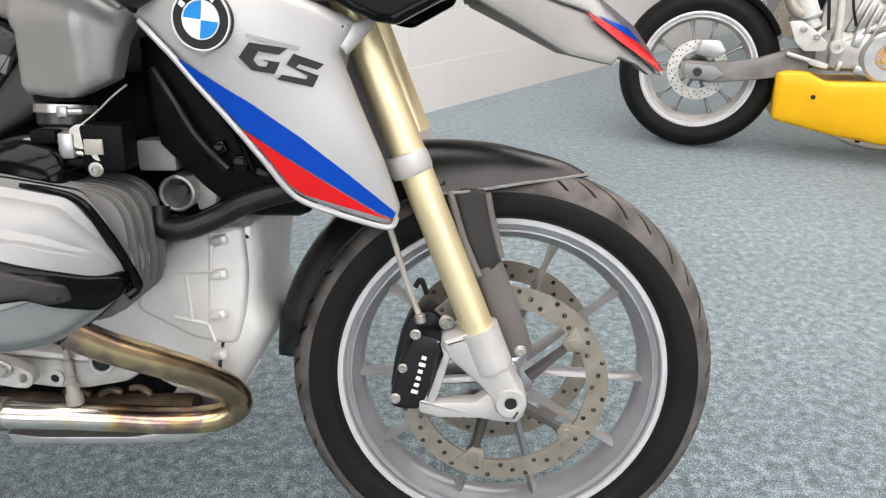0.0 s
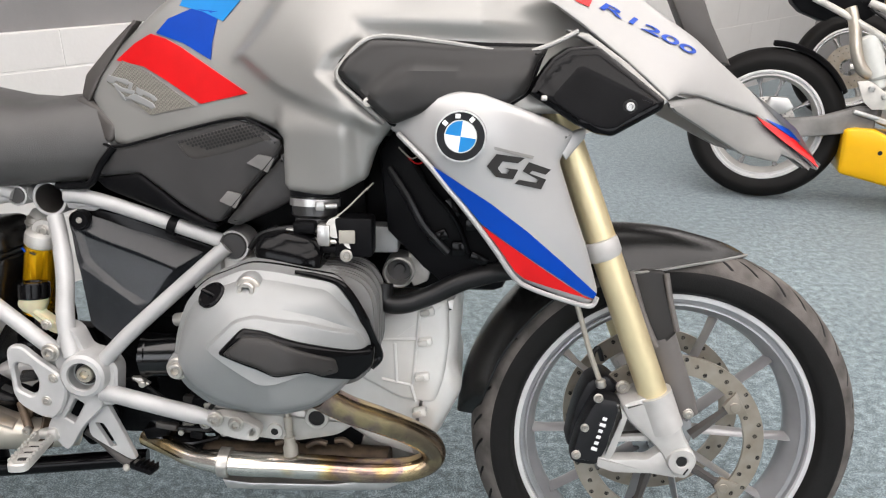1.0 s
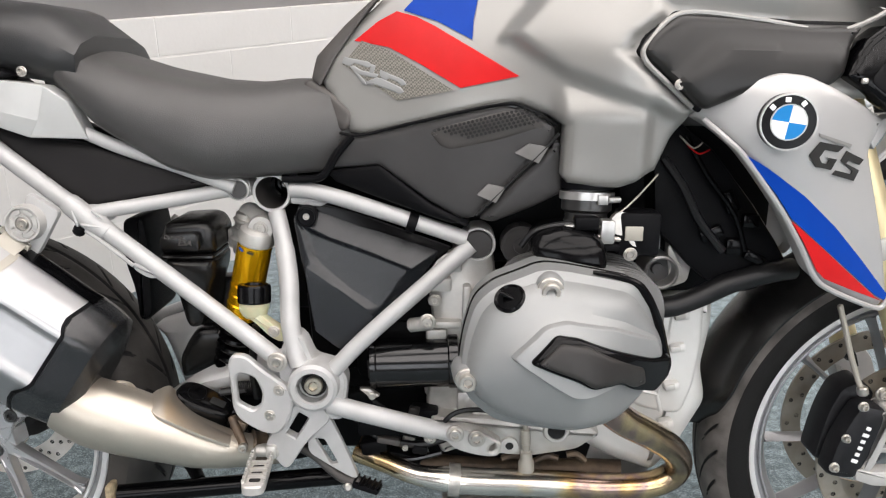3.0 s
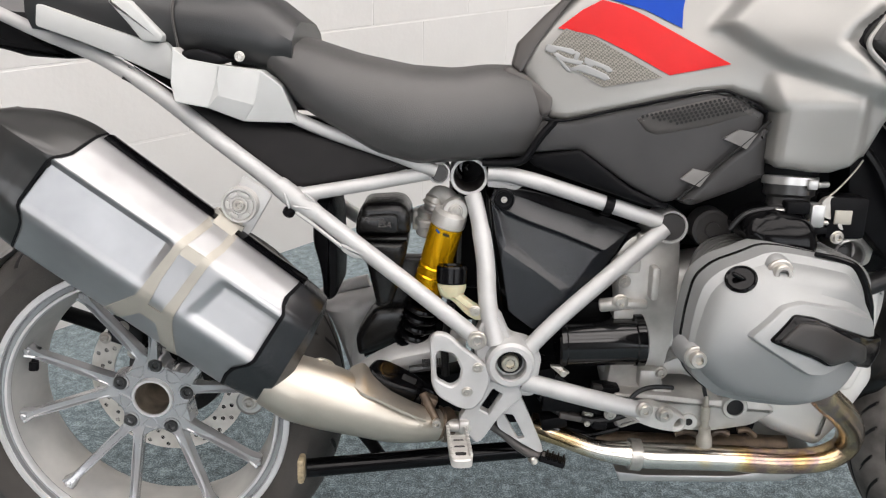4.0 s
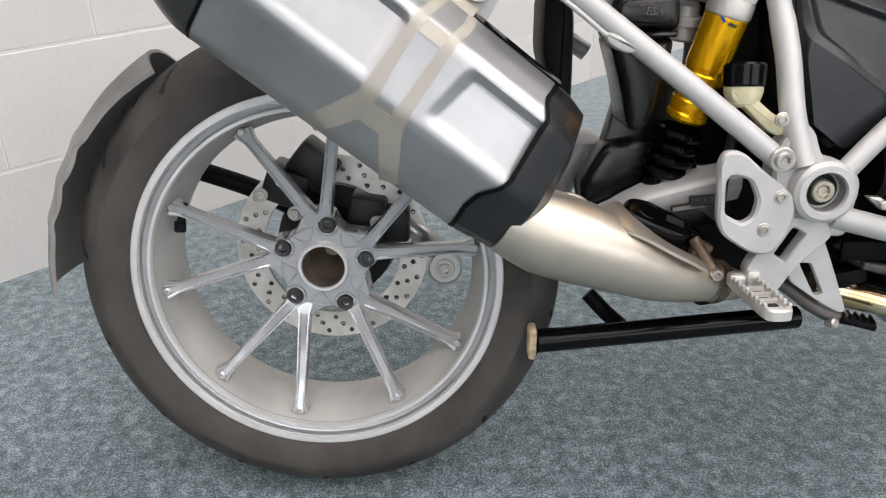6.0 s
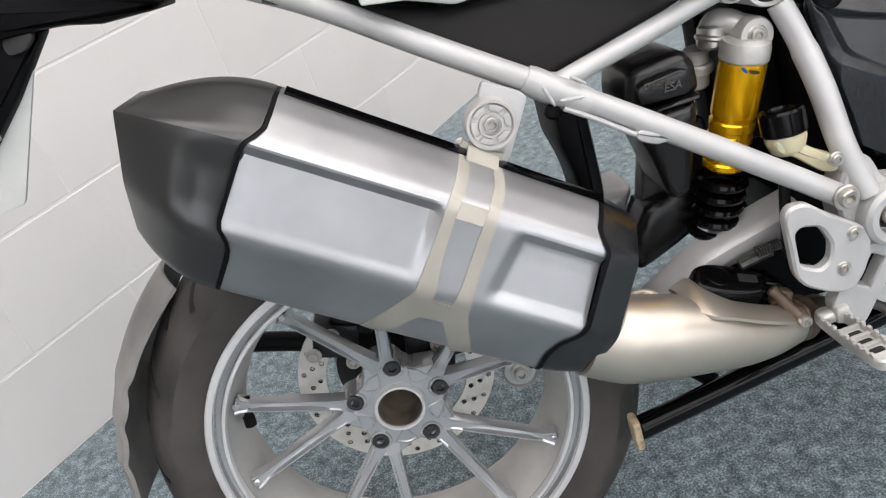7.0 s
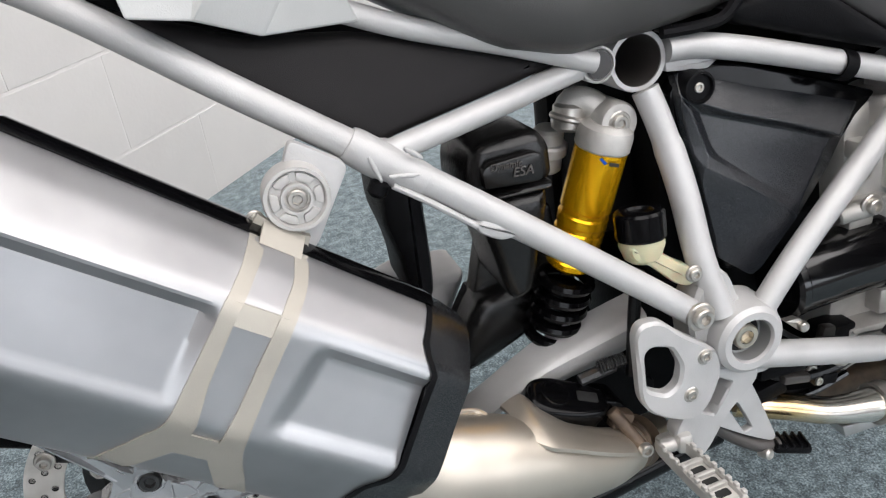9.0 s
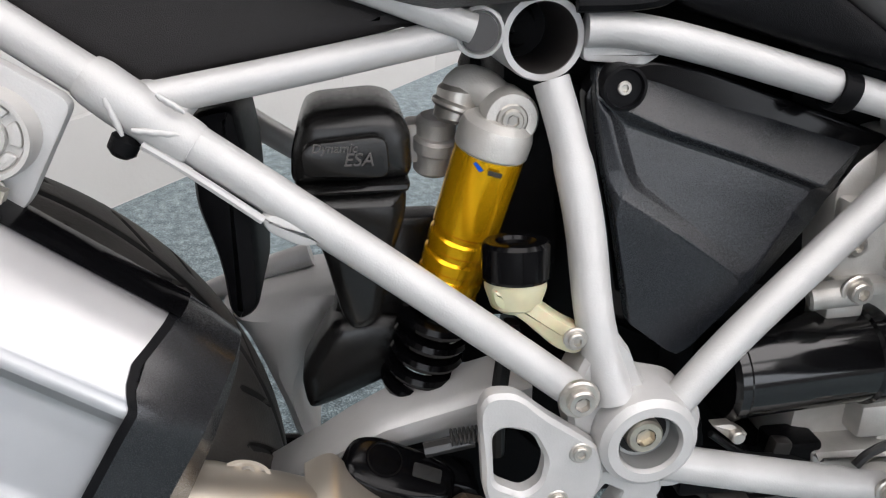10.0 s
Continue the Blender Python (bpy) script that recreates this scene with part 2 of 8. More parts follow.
M_TI.node_tree.nodes["Principled BSDF"].inputs["Metallic"].default_value = 0.85
M_HEAT = steel_material("heat_tinted_pipe", (0.55, 0.45, 0.28), 0.23, (2, 2, 2), 14.0)
M_BAND = material("cream_strap", (0.37, 0.348, 0.30), 0.45, 0.25, 0.05, 20, 0.1, 900)
M_MUFCAP = material("muffler_cap_plastic", (0.024, 0.0238, 0.0230), 0.30, 0.0, 0.05, 12, 0.0, 1500, spec=0.6)
M_FRONTCAP = material("black_gloss_shield", (0.010, 0.0105, 0.012), 0.27, 0.0, 0.05, 12, 0.0, 1500, spec=0.7)
M_WHITE_FILM = material("white_film", (0.82, 0.82, 0.82), 0.35, 0, 0.02)
M_LETTER = material("grey_lettering", (0.028, 0.027, 0.026), 0.45, 0.0, 0.05, spec=0.2)
M_RESERVOIR = material("milky_plastic", (0.50, 0.465, 0.31), 0.4, 0, 0.06, 40)
M_RESERVOIR.node_tree.nodes["Principled BSDF"].inputs["Subsurface Weight"].default_value = 0.2
M_CORK = material("chipped_brown_paint", (0.44, 0.35, 0.22), 0.7, 0, 0.25, 90, 0.5, 400)
M_YELLOW = material("yellow_fairing_paint", (0.87, 0.48, 0.006), 0.34, 0, 0.03, 8, coat=0.15, spec=0.3)
M_PLATE = material("pale_plate_plastic", (0.62, 0.63, 0.60), 0.4, 0, 0.03)
M_TARNISH = material("tarnished_metal", (0.11, 0.078, 0.052), 0.5, 0.4, 0.25, 50, 0.3, 500, tint=(0.06, 0.045, 0.035))
M_COPPER = material("clutch_bronze", (0.60, 0.36, 0.16), 0.35, 0.7, 0.1, 60)
# Flat black painting shade into holes and slots; tread cuts and print share it.
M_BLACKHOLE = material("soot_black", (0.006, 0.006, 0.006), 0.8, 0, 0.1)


# ---- shapes ----
def part(name, bm, mat, parent, label="", angle=32.0, flat=False):
    """Links a bmesh as one mesh under parent."""
    bmesh.ops.remove_doubles(bm, verts=bm.verts, dist=1e-6)
    bmesh.ops.recalc_face_normals(bm, faces=bm.faces)
    lim = radians(angle)
    for f in bm.faces:
        f.smooth = not flat
    for e in bm.edges:
        e.smooth = len(e.link_faces) == 2 and e.calc_face_angle(0) < lim
    me = bpy.data.meshes.new(name)
    bm.to_mesh(me)
    bm.free()
    me.materials.append(mat)
    ob = new(name, me)
    ob.parent = parent
    if label:
        ob["label"] = label
    return ob


def spline(pts, k=6, closed=False):
    """Points along a smooth curve through pts."""
    p = [Vector(q) for q in pts]
    n = len(p)
    out = []
    for i in range(n if closed else n - 1):
        a, b, c, d = ((p[(i - 1) % n], p[i], p[(i + 1) % n], p[(i + 2) % n]) if closed else
                      (p[max(i - 1, 0)], p[i], p[i + 1], p[min(i + 2, n - 1)]))
        for j in range(k):
            t = j / k
            out.append(0.5 * (2 * b + (c - a) * t + (2 * a - 5 * b + 4 * c - d) * t * t + (3 * b - a - 3 * c + d) * t ** 3))
    if not closed:
        out.append(p[-1])
    return out


def rounded(outline, r=0.01, k=4):
    """A closed outline with its corners cut round."""
    p = [Vector(q) for q in outline]
    out = []
    for i, v in enumerate(p):
        a, b = p[i - 1], p[(i + 1) % len(p)]
        ra = min(r, (a - v).length * 0.42)
        rb = min(r, (b - v).length * 0.42)
        s, e = v + (a - v).normalized() * ra, v + (b - v).normalized() * rb
        for j in range(k + 1):
            t = j / k
            out.append((1 - t) ** 2 * s + 2 * t * (1 - t) * v + t * t * e)
    return out


def pipe(bm, pts, r, n=12, ends=True, squash=1.0):
    """A tube along pts; r is one radius or one per point."""
    p = [Vector(q) for q in pts]
    rr = r if isinstance(r, (list, tuple)) else [r] * len(p)
    tan = [(p[min(i + 1, len(p) - 1)] - p[max(i - 1, 0)]).normalized() for i in range(len(p))]
    up = Vector((0, 1, 0)) if abs(tan[0].y) < 0.9 else Vector((1, 0, 0))
    rings = []
    for q, t, rad in zip(p, tan, rr):
        s = t.cross(up).normalized()
        up = s.cross(t).normalized()
        rings.append([bm.verts.new(q + rad * (math.cos(2 * math.pi * j / n) * s + squash * math.sin(2 * math.pi * j / n) * up)) for j in range(n)])
    for a, b in zip(rings, rings[1:]):
        for j in range(n):
            bm.faces.new((a[j], a[(j + 1) % n], b[(j + 1) % n], b[j]))
    if ends:
        bm.faces.new(rings[0])
        bm.faces.new(rings[-1])
    return bm


def tube(pts, r, n=12, k=6, **kw):
    return pipe(bmesh.new(), spline(pts, k), r, n, **kw)


def lathe(bm, prof, origin, axis=(0, -1, 0), n=32, closed=False, ref=(0, 0, 1)):
    """Revolves (radius, along) about axis through origin."""
    o, ax = Vector(origin), Vector(axis).normalized()
    rf = Vector(ref)
    if abs(rf.dot(ax)) > 0.9:
        rf = Vector((1, 0, 0))
    u = (rf - ax * rf.dot(ax)).normalized()
    v = ax.cross(u)
    rings = []
    for rad, h in prof:
        if rad < 1e-6:
            rings.append([bm.verts.new(o + ax * h)] * n)
        else:
            rings.append([bm.verts.new(o + ax * h + rad * (math.cos(2 * math.pi * j / n) * u + math.sin(2 * math.pi * j / n) * v)) for j in range(n)])
    pairs = list(zip(rings, rings[1:])) + ([(rings[-1], rings[0])] if closed else [])
    for a, b in pairs:
        for j in range(n):
            q = [a[j], a[(j + 1) % n], b[(j + 1) % n], b[j]]
            q = [x for i, x in enumerate(q) if x not in q[:i]]
            if len(q) > 2:
                bm.faces.new(q)
    return bm


def cyl(p, q, r, n=20, bev=0.0, r2=None):
    p, q = Vector(p), Vector(q)
    h = (q - p).length
    r2 = r if r2 is None else r2
    b = min(bev, r * 0.5, h * 0.4)
    prof = [(0, 0), (r - b, 0), (r, b), (r2, h - b), (r2 - b, h), (0, h)] if b else [(0, 0), (r, 0), (r2, h), (0, h)]
    return lathe(bmesh.new(), prof, p, q - p, n)


def merge(*bms):
    out = bms[0]
    for b in bms[1:]:
        me = bpy.data.meshes.new("t")
        b.to_mesh(me)
        out.from_mesh(me)
        bpy.data.meshes.remove(me)
        b.free()
    return out


def block(c, size, bev=0.004, rot=None, seg=2):
    bm = bmesh.new()
    bmesh.ops.create_cube(bm, size=1.0)
    bmesh.ops.scale(bm, vec=size, verts=bm.verts)
    if bev:
        bmesh.ops.bevel(bm, geom=bm.edges[:], offset=min(bev, min(size) * 0.4), segments=seg, affect="EDGES", profile=0.5)
    if rot:
        bmesh.ops.rotate(bm, matrix=Euler([radians(a) for a in rot]).to_matrix(), verts=bm.verts)
    bmesh.ops.translate(bm, vec=c, verts=bm.verts)
    return bm


def grow(outline, d):
    """The outline moved outwards by d."""
    p = [Vector(q) for q in outline]
    area = sum(u.x * v.y - v.x * u.y for u, v in zip(p, p[1:] + p[:1]))
    out = []
    for i, v in enumerate(p):
        t = (p[(i + 1) % len(p)] - p[i - 1]).normalized()
        out.append(v + (Vector((t.y, -t.x)) if area > 0 else Vector((-t.y, t.x))) * d)
    return out


def plate(outline, y0, y1, bev=0.003, r=0.0):
    """A plate between y0 (outer face) and y1 with outline (x, z)."""
    o = rounded([Vector((x, z)) for x, z in outline], r) if r else [Vector(q) for q in outline]
    bm = bmesh.new()
    f = bm.faces.new([bm.verts.new((q.x, y0, q.y)) for q in o])
    geo = bmesh.ops.extrude_face_region(bm, geom=[f])
    bmesh.ops.translate(bm, vec=(0, y1 - y0, 0), verts=[v for v in geo["geom"] if isinstance(v, bmesh.types.BMVert)])
    if bev:
        es = [e for e in bm.edges if all(abs(v.co.y - y0) < 1e-6 for v in e.verts)]
        bmesh.ops.bevel(bm, geom=es, offset=bev, segments=2, affect="EDGES", profile=0.5)
    return bm


def plate_kernel(r):
    return r * r * np.log(r + 1e-9)


def surface(ctrl):
    """y over (x, z), smooth through the control points."""
    c = np.array(ctrl, float)
    n = len(c)
    xz = c[:, [0, 2]]
    a = np.zeros((n + 3, n + 3))
    a[:n, :n] = plate_kernel(np.linalg.norm(xz[:, None] - xz[None], axis=2)) + 0.0004 * np.eye(n)
    a[:n, n], a[:n, n + 1:], a[n, :n], a[n + 1:, :n] = 1, xz, 1, xz.T
    if n <= 3:
        a[:n, :n] = 0
    w = np.linalg.lstsq(a, np.r_[c[:, 1], 0, 0, 0], rcond=None)[0]

    def y(x, z):
        return float(plate_kernel(np.linalg.norm(xz - (x, z), axis=1)) @ w[:n] + w[n] + w[n + 1] * x + w[n + 2] * z)
    return y


def panel(outline, ysurf, thick=0.012, step=0.02, crown=0.008, rad=0.02, proud=0.0, r=0.0, dent=None):
    """A moulded panel: outline (x, z) laid on a surface, its rim rounded back, with thickness. dent: further relief by (x, z)."""
    o = rounded([Vector((x, z)) for x, z in outline], r) if r else [Vector(q) for q in outline]
    bm = bmesh.new()
    ring = list(zip(o, o[1:] + o[:1]))
    wide = abs(sum(u.x * v.y - v.x * u.y for u, v in ring)) / max(1e-9, sum((v - u).length for u, v in ring))
    loops = [o] + [grow(o, -min(f * rad, 0.010, f * 0.28 * wide)) for f in (0.15, 0.45, 1.0)] if crown else [o]
    vl = [[bm.verts.new((q.x, 0, q.y)) for q in lp] for lp in loops]
    for u, v in zip(vl, vl[1:]):
        for i in range(len(o)):
            k = (i + 1) % len(o)
            bm.faces.new((u[i], u[k], v[k], v[i]))
    bm.faces.new(vl[-1])
    xs, zs = [q.x for q in o], [q.y for q in o]
    for lo, hi, ax in ((min(xs), max(xs), Vector((1, 0, 0))), (min(zs), max(zs), Vector((0, 0, 1)))):
        v = lo + step * 0.5
        while v < hi:
            bmesh.ops.bisect_plane(bm, geom=bm.verts[:] + bm.edges[:] + bm.faces[:], plane_co=ax * v, plane_no=ax, dist=1e-6)
            v += step
    pts = np.array([(q.x, q.y) for q in o])
    nxt = np.roll(pts, -1, axis=0)
    seg = nxt - pts
    ll = (seg ** 2).sum(1) + 1e-12
    for v in bm.verts:
        q = np.array((v.co.x, v.co.z))
        t = np.clip(((q - pts) * seg).sum(1) / ll, 0, 1)
        d = np.linalg.norm(pts + t[:, None] * seg - q, axis=1).min()
        k = 1 - min(d / rad, 1)
        v.co.y = ysurf(*q) - proud - crown * math.sqrt(max(0, 1 - k * k)) + crown - (dent(*q) if dent else 0)
    geo = bmesh.ops.extrude_face_region(bm, geom=bm.faces[:])
    bmesh.ops.translate(bm, vec=(0, thick, 0), verts=[v for v in geo["geom"] if isinstance(v, bmesh.types.BMVert)])
    return bm


def bevel_plate(outline, y0, y1, bev):
    """A cast body with a broad rounded shoulder towards y0."""
    o = rounded([Vector(q) for q in outline], 0.014)
    rings = []
    for k in range(7):
        t = math.pi / 2 * k / 6
        g = grow(o, -bev * (1 - math.sin(t)) * 0.8)
        rings.append([Vector((q.x, y0 + bev * (1 - math.cos(t)), q.y)) for q in g])
    rings.append([Vector((q.x, y1, q.y)) for q in o])
    return loft(rings)


def ring_plate(outer, hole, y0, y1, bev=0.003, r=0.006, ro=0.010):
    """A plate with one hole; both outlines are read round from the hole's middle."""
    o, h = rounded([Vector(q) for q in outer], ro), rounded([Vector(q) for q in hole], r)
    c = sum(h, Vector((0, 0))) / len(h)
    n = 96

    def cast(poly, a):
        d = Vector((math.cos(a), math.sin(a)))
        best = 0
        for p, q in zip(poly, poly[1:] + poly[:1]):
            e = q - p
            den = d.x * e.y - d.y * e.x
            if abs(den) > 1e-12:
                w = p - c
                t, u = (w.x * e.y - w.y * e.x) / den, (w.x * d.y - w.y * d.x) / den
                if t > 0 and -1e-6 <= u <= 1 + 1e-6:
                    best = max(best, t)
        return best
    bm = bmesh.new()
    prof = ((o, -bev, y0), (o, 0, y0 + bev), (o, 0, y1), (h, 0, y1), (h, 0, y0 + bev), (h, bev, y0))
    rings = []
    for poly, off, y in prof:
        rings.append([bm.verts.new((c.x + math.cos(a) * r, y, c.y + math.sin(a) * r)) for a in [2 * math.pi * k / n for k in range(n)] for r in [cast(poly, a) + off]])
    for a, b in zip(rings, rings[1:] + rings[:1]):
        for j in range(n):
            bm.faces.new((a[j], a[(j + 1) % n], b[(j + 1) % n], b[j]))
    return bm


def loft(sections, cap=True, closed=False):
    bm = bmesh.new()
    rings = [[bm.verts.new(q) for q in s] for s in sections]
    n = len(rings[0])
    for a, b in zip(rings, rings[1:]):
        for j in range(n):
            bm.faces.new((a[j], a[(j + 1) % n], b[(j + 1) % n], b[j]))
    if cap:
        bm.faces.new(rings[0])
        bm.faces.new(rings[-1])
    return bm


def bolt(p, r, parent, mat=None, axis=(0, -1, 0), h=None, name="bolt", washer=True):
    """A socket-head bolt on a washer, its hollow facing along axis."""
    h = h or r * 0.9
    bm = bmesh.new()
    if washer:
        lathe(bm, [(r * 1.45, -r * 0.3), (r * 1.45, 0), (r * 1.3, r * 0.12), (r, r * 0.12)], p, axis, 20)
    lathe(bm, [(r, 0), (r, h * 0.8), (r * 0.88, h), (r * 0.55, h)], p, axis, 20)
    lathe(bm, [(r * 0.55, h), (r * 0.5, h * 0.4), (0, h * 0.4)], p, axis, 6)
    return part(name, bm, mat or M_BOLT, parent)


def empty(name, m=None):
    ob = new(name)
    ob.empty_display_size = 0.1
    if m:
        ob.matrix_basis = m
    return ob


# ---- the room ----
WALL_N, WALL_U, WALL_D = Vector((-0.70935, 0.70485, 0)), Vector((0.70485, 0.70935, 0)), 2.597
M_WALLFRAME = Matrix((WALL_U.to_4d(), WALL_N.to_4d(), (0, 0, 1, 0), (0, 0, 0, 1))).transposed()
M_WALLFRAME = Matrix(((WALL_U.x, WALL_N.x, 0, 0), (WALL_U.y, WALL_N.y, 0, 0), (0, 0, 1, 0), (0, 0, 0, 1)))


def setting(name, bm, mat, label, category, m=None):
    ob = part(name, bm, mat, None)
    if m:
        ob.matrix_basis = m
    return tagged(ob, label, category, kind="structure")


setting("floor", block((1.0, 1.0, -0.05), (16, 16, 0.1), 0), M_CARPET, "blue-grey flecked short-pile carpet floor", "floor")
# wall frame: x along the wall, y away from the room
wall_back = setting("wall_north", block((1.5, WALL_D + 0.1018, 0.40), (11, 0.20, 0.80), 0), M_MORTAR, "white painted block wall, lower courses", "wall", M_WALLFRAME)
setting("wall_upper", block((1.5, WALL_D + 0.13, 1.90), (11, 0.20, 2.195), 0), M_GREY_WALL, "dark grey painted upper wall above the white blocks", "wall", M_WALLFRAME)
# unseen walls added round the room; their grey keeps reflections dark
for nm, c, s in (("wall_east", (6.4, -0.6, 1.5), (0.2, 7, 3)), ("wall_west", (-3.4, -0.6, 1.5), (0.2, 7, 3)), ("wall_south", (1.5, -3.6, 1.5), (10, 0.2, 3))):
    setting(nm, block(c, s, 0), M_SHADE_WALL, "unseen wall, mid-grey to darken reflections", "wall", M_WALLFRAME)
setting("ceiling", block((1.5, -0.6, 3.05), (10.4, 7, 0.1), 0), M_PLASTER, "plain white ceiling with lit panels", "ceiling", M_WALLFRAME)


def shop_window(name, x0, x1, y, turn):
    """A wide shop window in a plain wall: frame bars, panes and the bright day outside."""
    e = empty(name, M_WALLFRAME @ pose(0, 0, 0, 0, 0, turn))
    w, z0, z1 = x1 - x0, 0.75, 2.35
    part("daylight", block(((x0 + x1) / 2, y, (z0 + z1) / 2), (w, 0.02, z1 - z0), 0), M_DAYLIGHT, e, "bright overcast daylight outside")
    for k in range(4):
        part("window_bar", block((x0 + w * k / 3, y + 0.03, (z0 + z1) / 2), (0.06, 0.05, z1 - z0 + 0.06), 0.004), M_PLASTER, e)
    for z in (z0, z1):
        part("window_bar", block(((x0 + x1) / 2, y + 0.03, z), (w + 0.06, 0.05, 0.06), 0.004), M_PLASTER, e)
    return tagged(e, "wide shop window with white bars, daylight outside", "window", kind="structure")


shop_window("window_1", -2.4, 0.8, -3.485, 0)
shop_window("window_2", -0.2, 2.6, -3.285, -90)


def ceiling_light(x, y, w, d):
    e = empty("ceiling_light", M_WALLFRAME @ pose(x, y, 2.98))
    part("diffuser", block((0, 0, -0.012), (w, d, 0.012), 0), M_LAMP, e, "glowing white diffuser")
    part("frame", merge(*[block(c, s, 0.003) for c, s in (((0, d / 2 + 0.015, 0), (w + 0.06, 0.03, 0.04)), ((0, -d / 2 - 0.015, 0), (w + 0.06, 0.03, 0.04)),
                                                          ((w / 2 + 0.015, 0, 0), (0.03, d, 0.04)), ((-w / 2 - 0.015, 0, 0), (0.03, d, 0.04)))]), M_PLASTER, e)
    return tagged(e, "white framed rectangular ceiling light panel, switched on", "ceiling light", "ceiling lights")


for gx in (-1.6, 0.4, 2.4, 4.4):
    for gy in (-2.3, -0.5, 1.3):
        ceiling_light(gx, gy, 1.9, 1.5)

# blocks of the wall, joints recessed
COURSE, LONG = 0.231, 0.462
bm = block((0, 0, 0), (LONG - 0.0010, 0.03, COURSE - 0.005), 0.0018, seg=1)
brick_mesh = part("brick", bm, M_BLOCK, wall_back).data
bpy.data.objects.remove(bpy.data.objects["brick"])
bm = block((0, 0, 0), (LONG - 0.0010, 0.03, 0.805 - 3 * COURSE - 0.003), 0.0018, seg=1)
top_mesh = part("brick", bm, M_BLOCK, wall_back).data
bpy.data.objects.remove(bpy.data.objects["brick"])
for row in range(4):
    for i in range(-7, 14):
        ob = new("brick", top_mesh if row == 3 else brick_mesh)
        ob.parent = wall_back
        z = 3 * COURSE + (0.805 - 3 * COURSE) / 2 if row == 3 else (row + 0.5) * COURSE
        ob.location = (i * LONG + (0.231 if row % 2 else 0) + 0.09, WALL_D + 0.0155 + 0.0006 * ((i * 7 + row * 3) % 4) / 3, z)


# ---- the motorcycle: x ahead, y to its left, z up, from the rear wheel's foot ----
bike = tagged(empty("motorcycle", pose(-1.3898, 0.963, 0, -9.8, 0, -1.2566)),
              "silver motorcycle with blue and red stripes, leaning on its stand", "motorcycle")
FRONT, REAR = Vector((1.4775, 0, 0.3192)), Vector((0.003, 0.009, 0.3156))


def tyre(c, radius, half, bead, seat_y, grooves, twist, name_parent, label, side_mat=None, n=240, dashes=False):
    """A tyre with long cut grooves over a dusty tread; the profile runs from bead to bead over the crown."""
    k = 6 if grooves else 4
    h = radius - bead
    side = [(seat_y, bead), (half * 0.93, bead + h * 0.14), (half, bead + h * 0.42), (half * 0.95, bead + h * 0.60), (half * 0.82, bead + h * 0.76), (half * 0.58, bead + h * 0.905), (half * 0.30, bead + h * 0.976)]
    prof = spline([Vector((-y, r)) for y, r in side] + [Vector((0, radius))] + [Vector((y, r)) for y, r in reversed(side)], k)
    m = len(prof)
    verts, cut = [], []
    per = n // grooves if grooves else n
    for i in range(n):
        for p in prof:
            s = abs(p.x) / half
            lean = -twist * s * (1.3 - 0.3 * s) / grooves if grooves else 0
            a = 2 * math.pi * (i / n + lean)
            ca, sa = math.cos(a), math.sin(a)
            g = 0.0
            if grooves and p.y > bead + h * 0.52:
                q = (i + (per // 2 if p.x > 0 else 0)) % per
                long = (i // per) % 2 == 0
                if dashes and (0.34 < s < 0.70 if long else 0.60 < s < 0.90 or 0.10 < s < 0.40) and 0 < q < 3:
                    g = 0.005
                elif not dashes and (0.14 if long else 0.40) < s < (0.84 if long else 0.76) and 0 < q < 3:
                    g = 0.006
                if s < 0.05:
                    g = 0.004
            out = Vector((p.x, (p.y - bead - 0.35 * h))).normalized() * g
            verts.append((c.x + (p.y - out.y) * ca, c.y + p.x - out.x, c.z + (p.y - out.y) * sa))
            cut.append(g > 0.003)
    faces, kind = [], []
    for i in range(n):
        for j in range(m - 1):
            f = (i * m + j, i * m + j + 1, (i + 1) % n * m + j + 1, (i + 1) % n * m + j)
            faces.append(f)
            top = (prof[j].y + prof[j + 1].y) / 2 > bead + h * (0.46 if dashes else 0.58)
            # faces of the cuts are coloured plain black
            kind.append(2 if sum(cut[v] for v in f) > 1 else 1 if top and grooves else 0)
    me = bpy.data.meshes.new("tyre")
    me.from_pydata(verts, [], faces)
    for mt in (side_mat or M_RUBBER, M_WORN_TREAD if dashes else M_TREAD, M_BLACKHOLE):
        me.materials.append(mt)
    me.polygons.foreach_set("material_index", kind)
    me.polygons.foreach_set("use_smooth", [True] * len(faces))
    me.update()
    ob = new("tyre", me)
    ob.parent = name_parent
    ob["label"] = label
    return ob


def at(c, r, ang, y):
    return Vector((c.x + r * math.cos(radians(ang)), c.y + y, c.z + r * math.sin(radians(ang))))


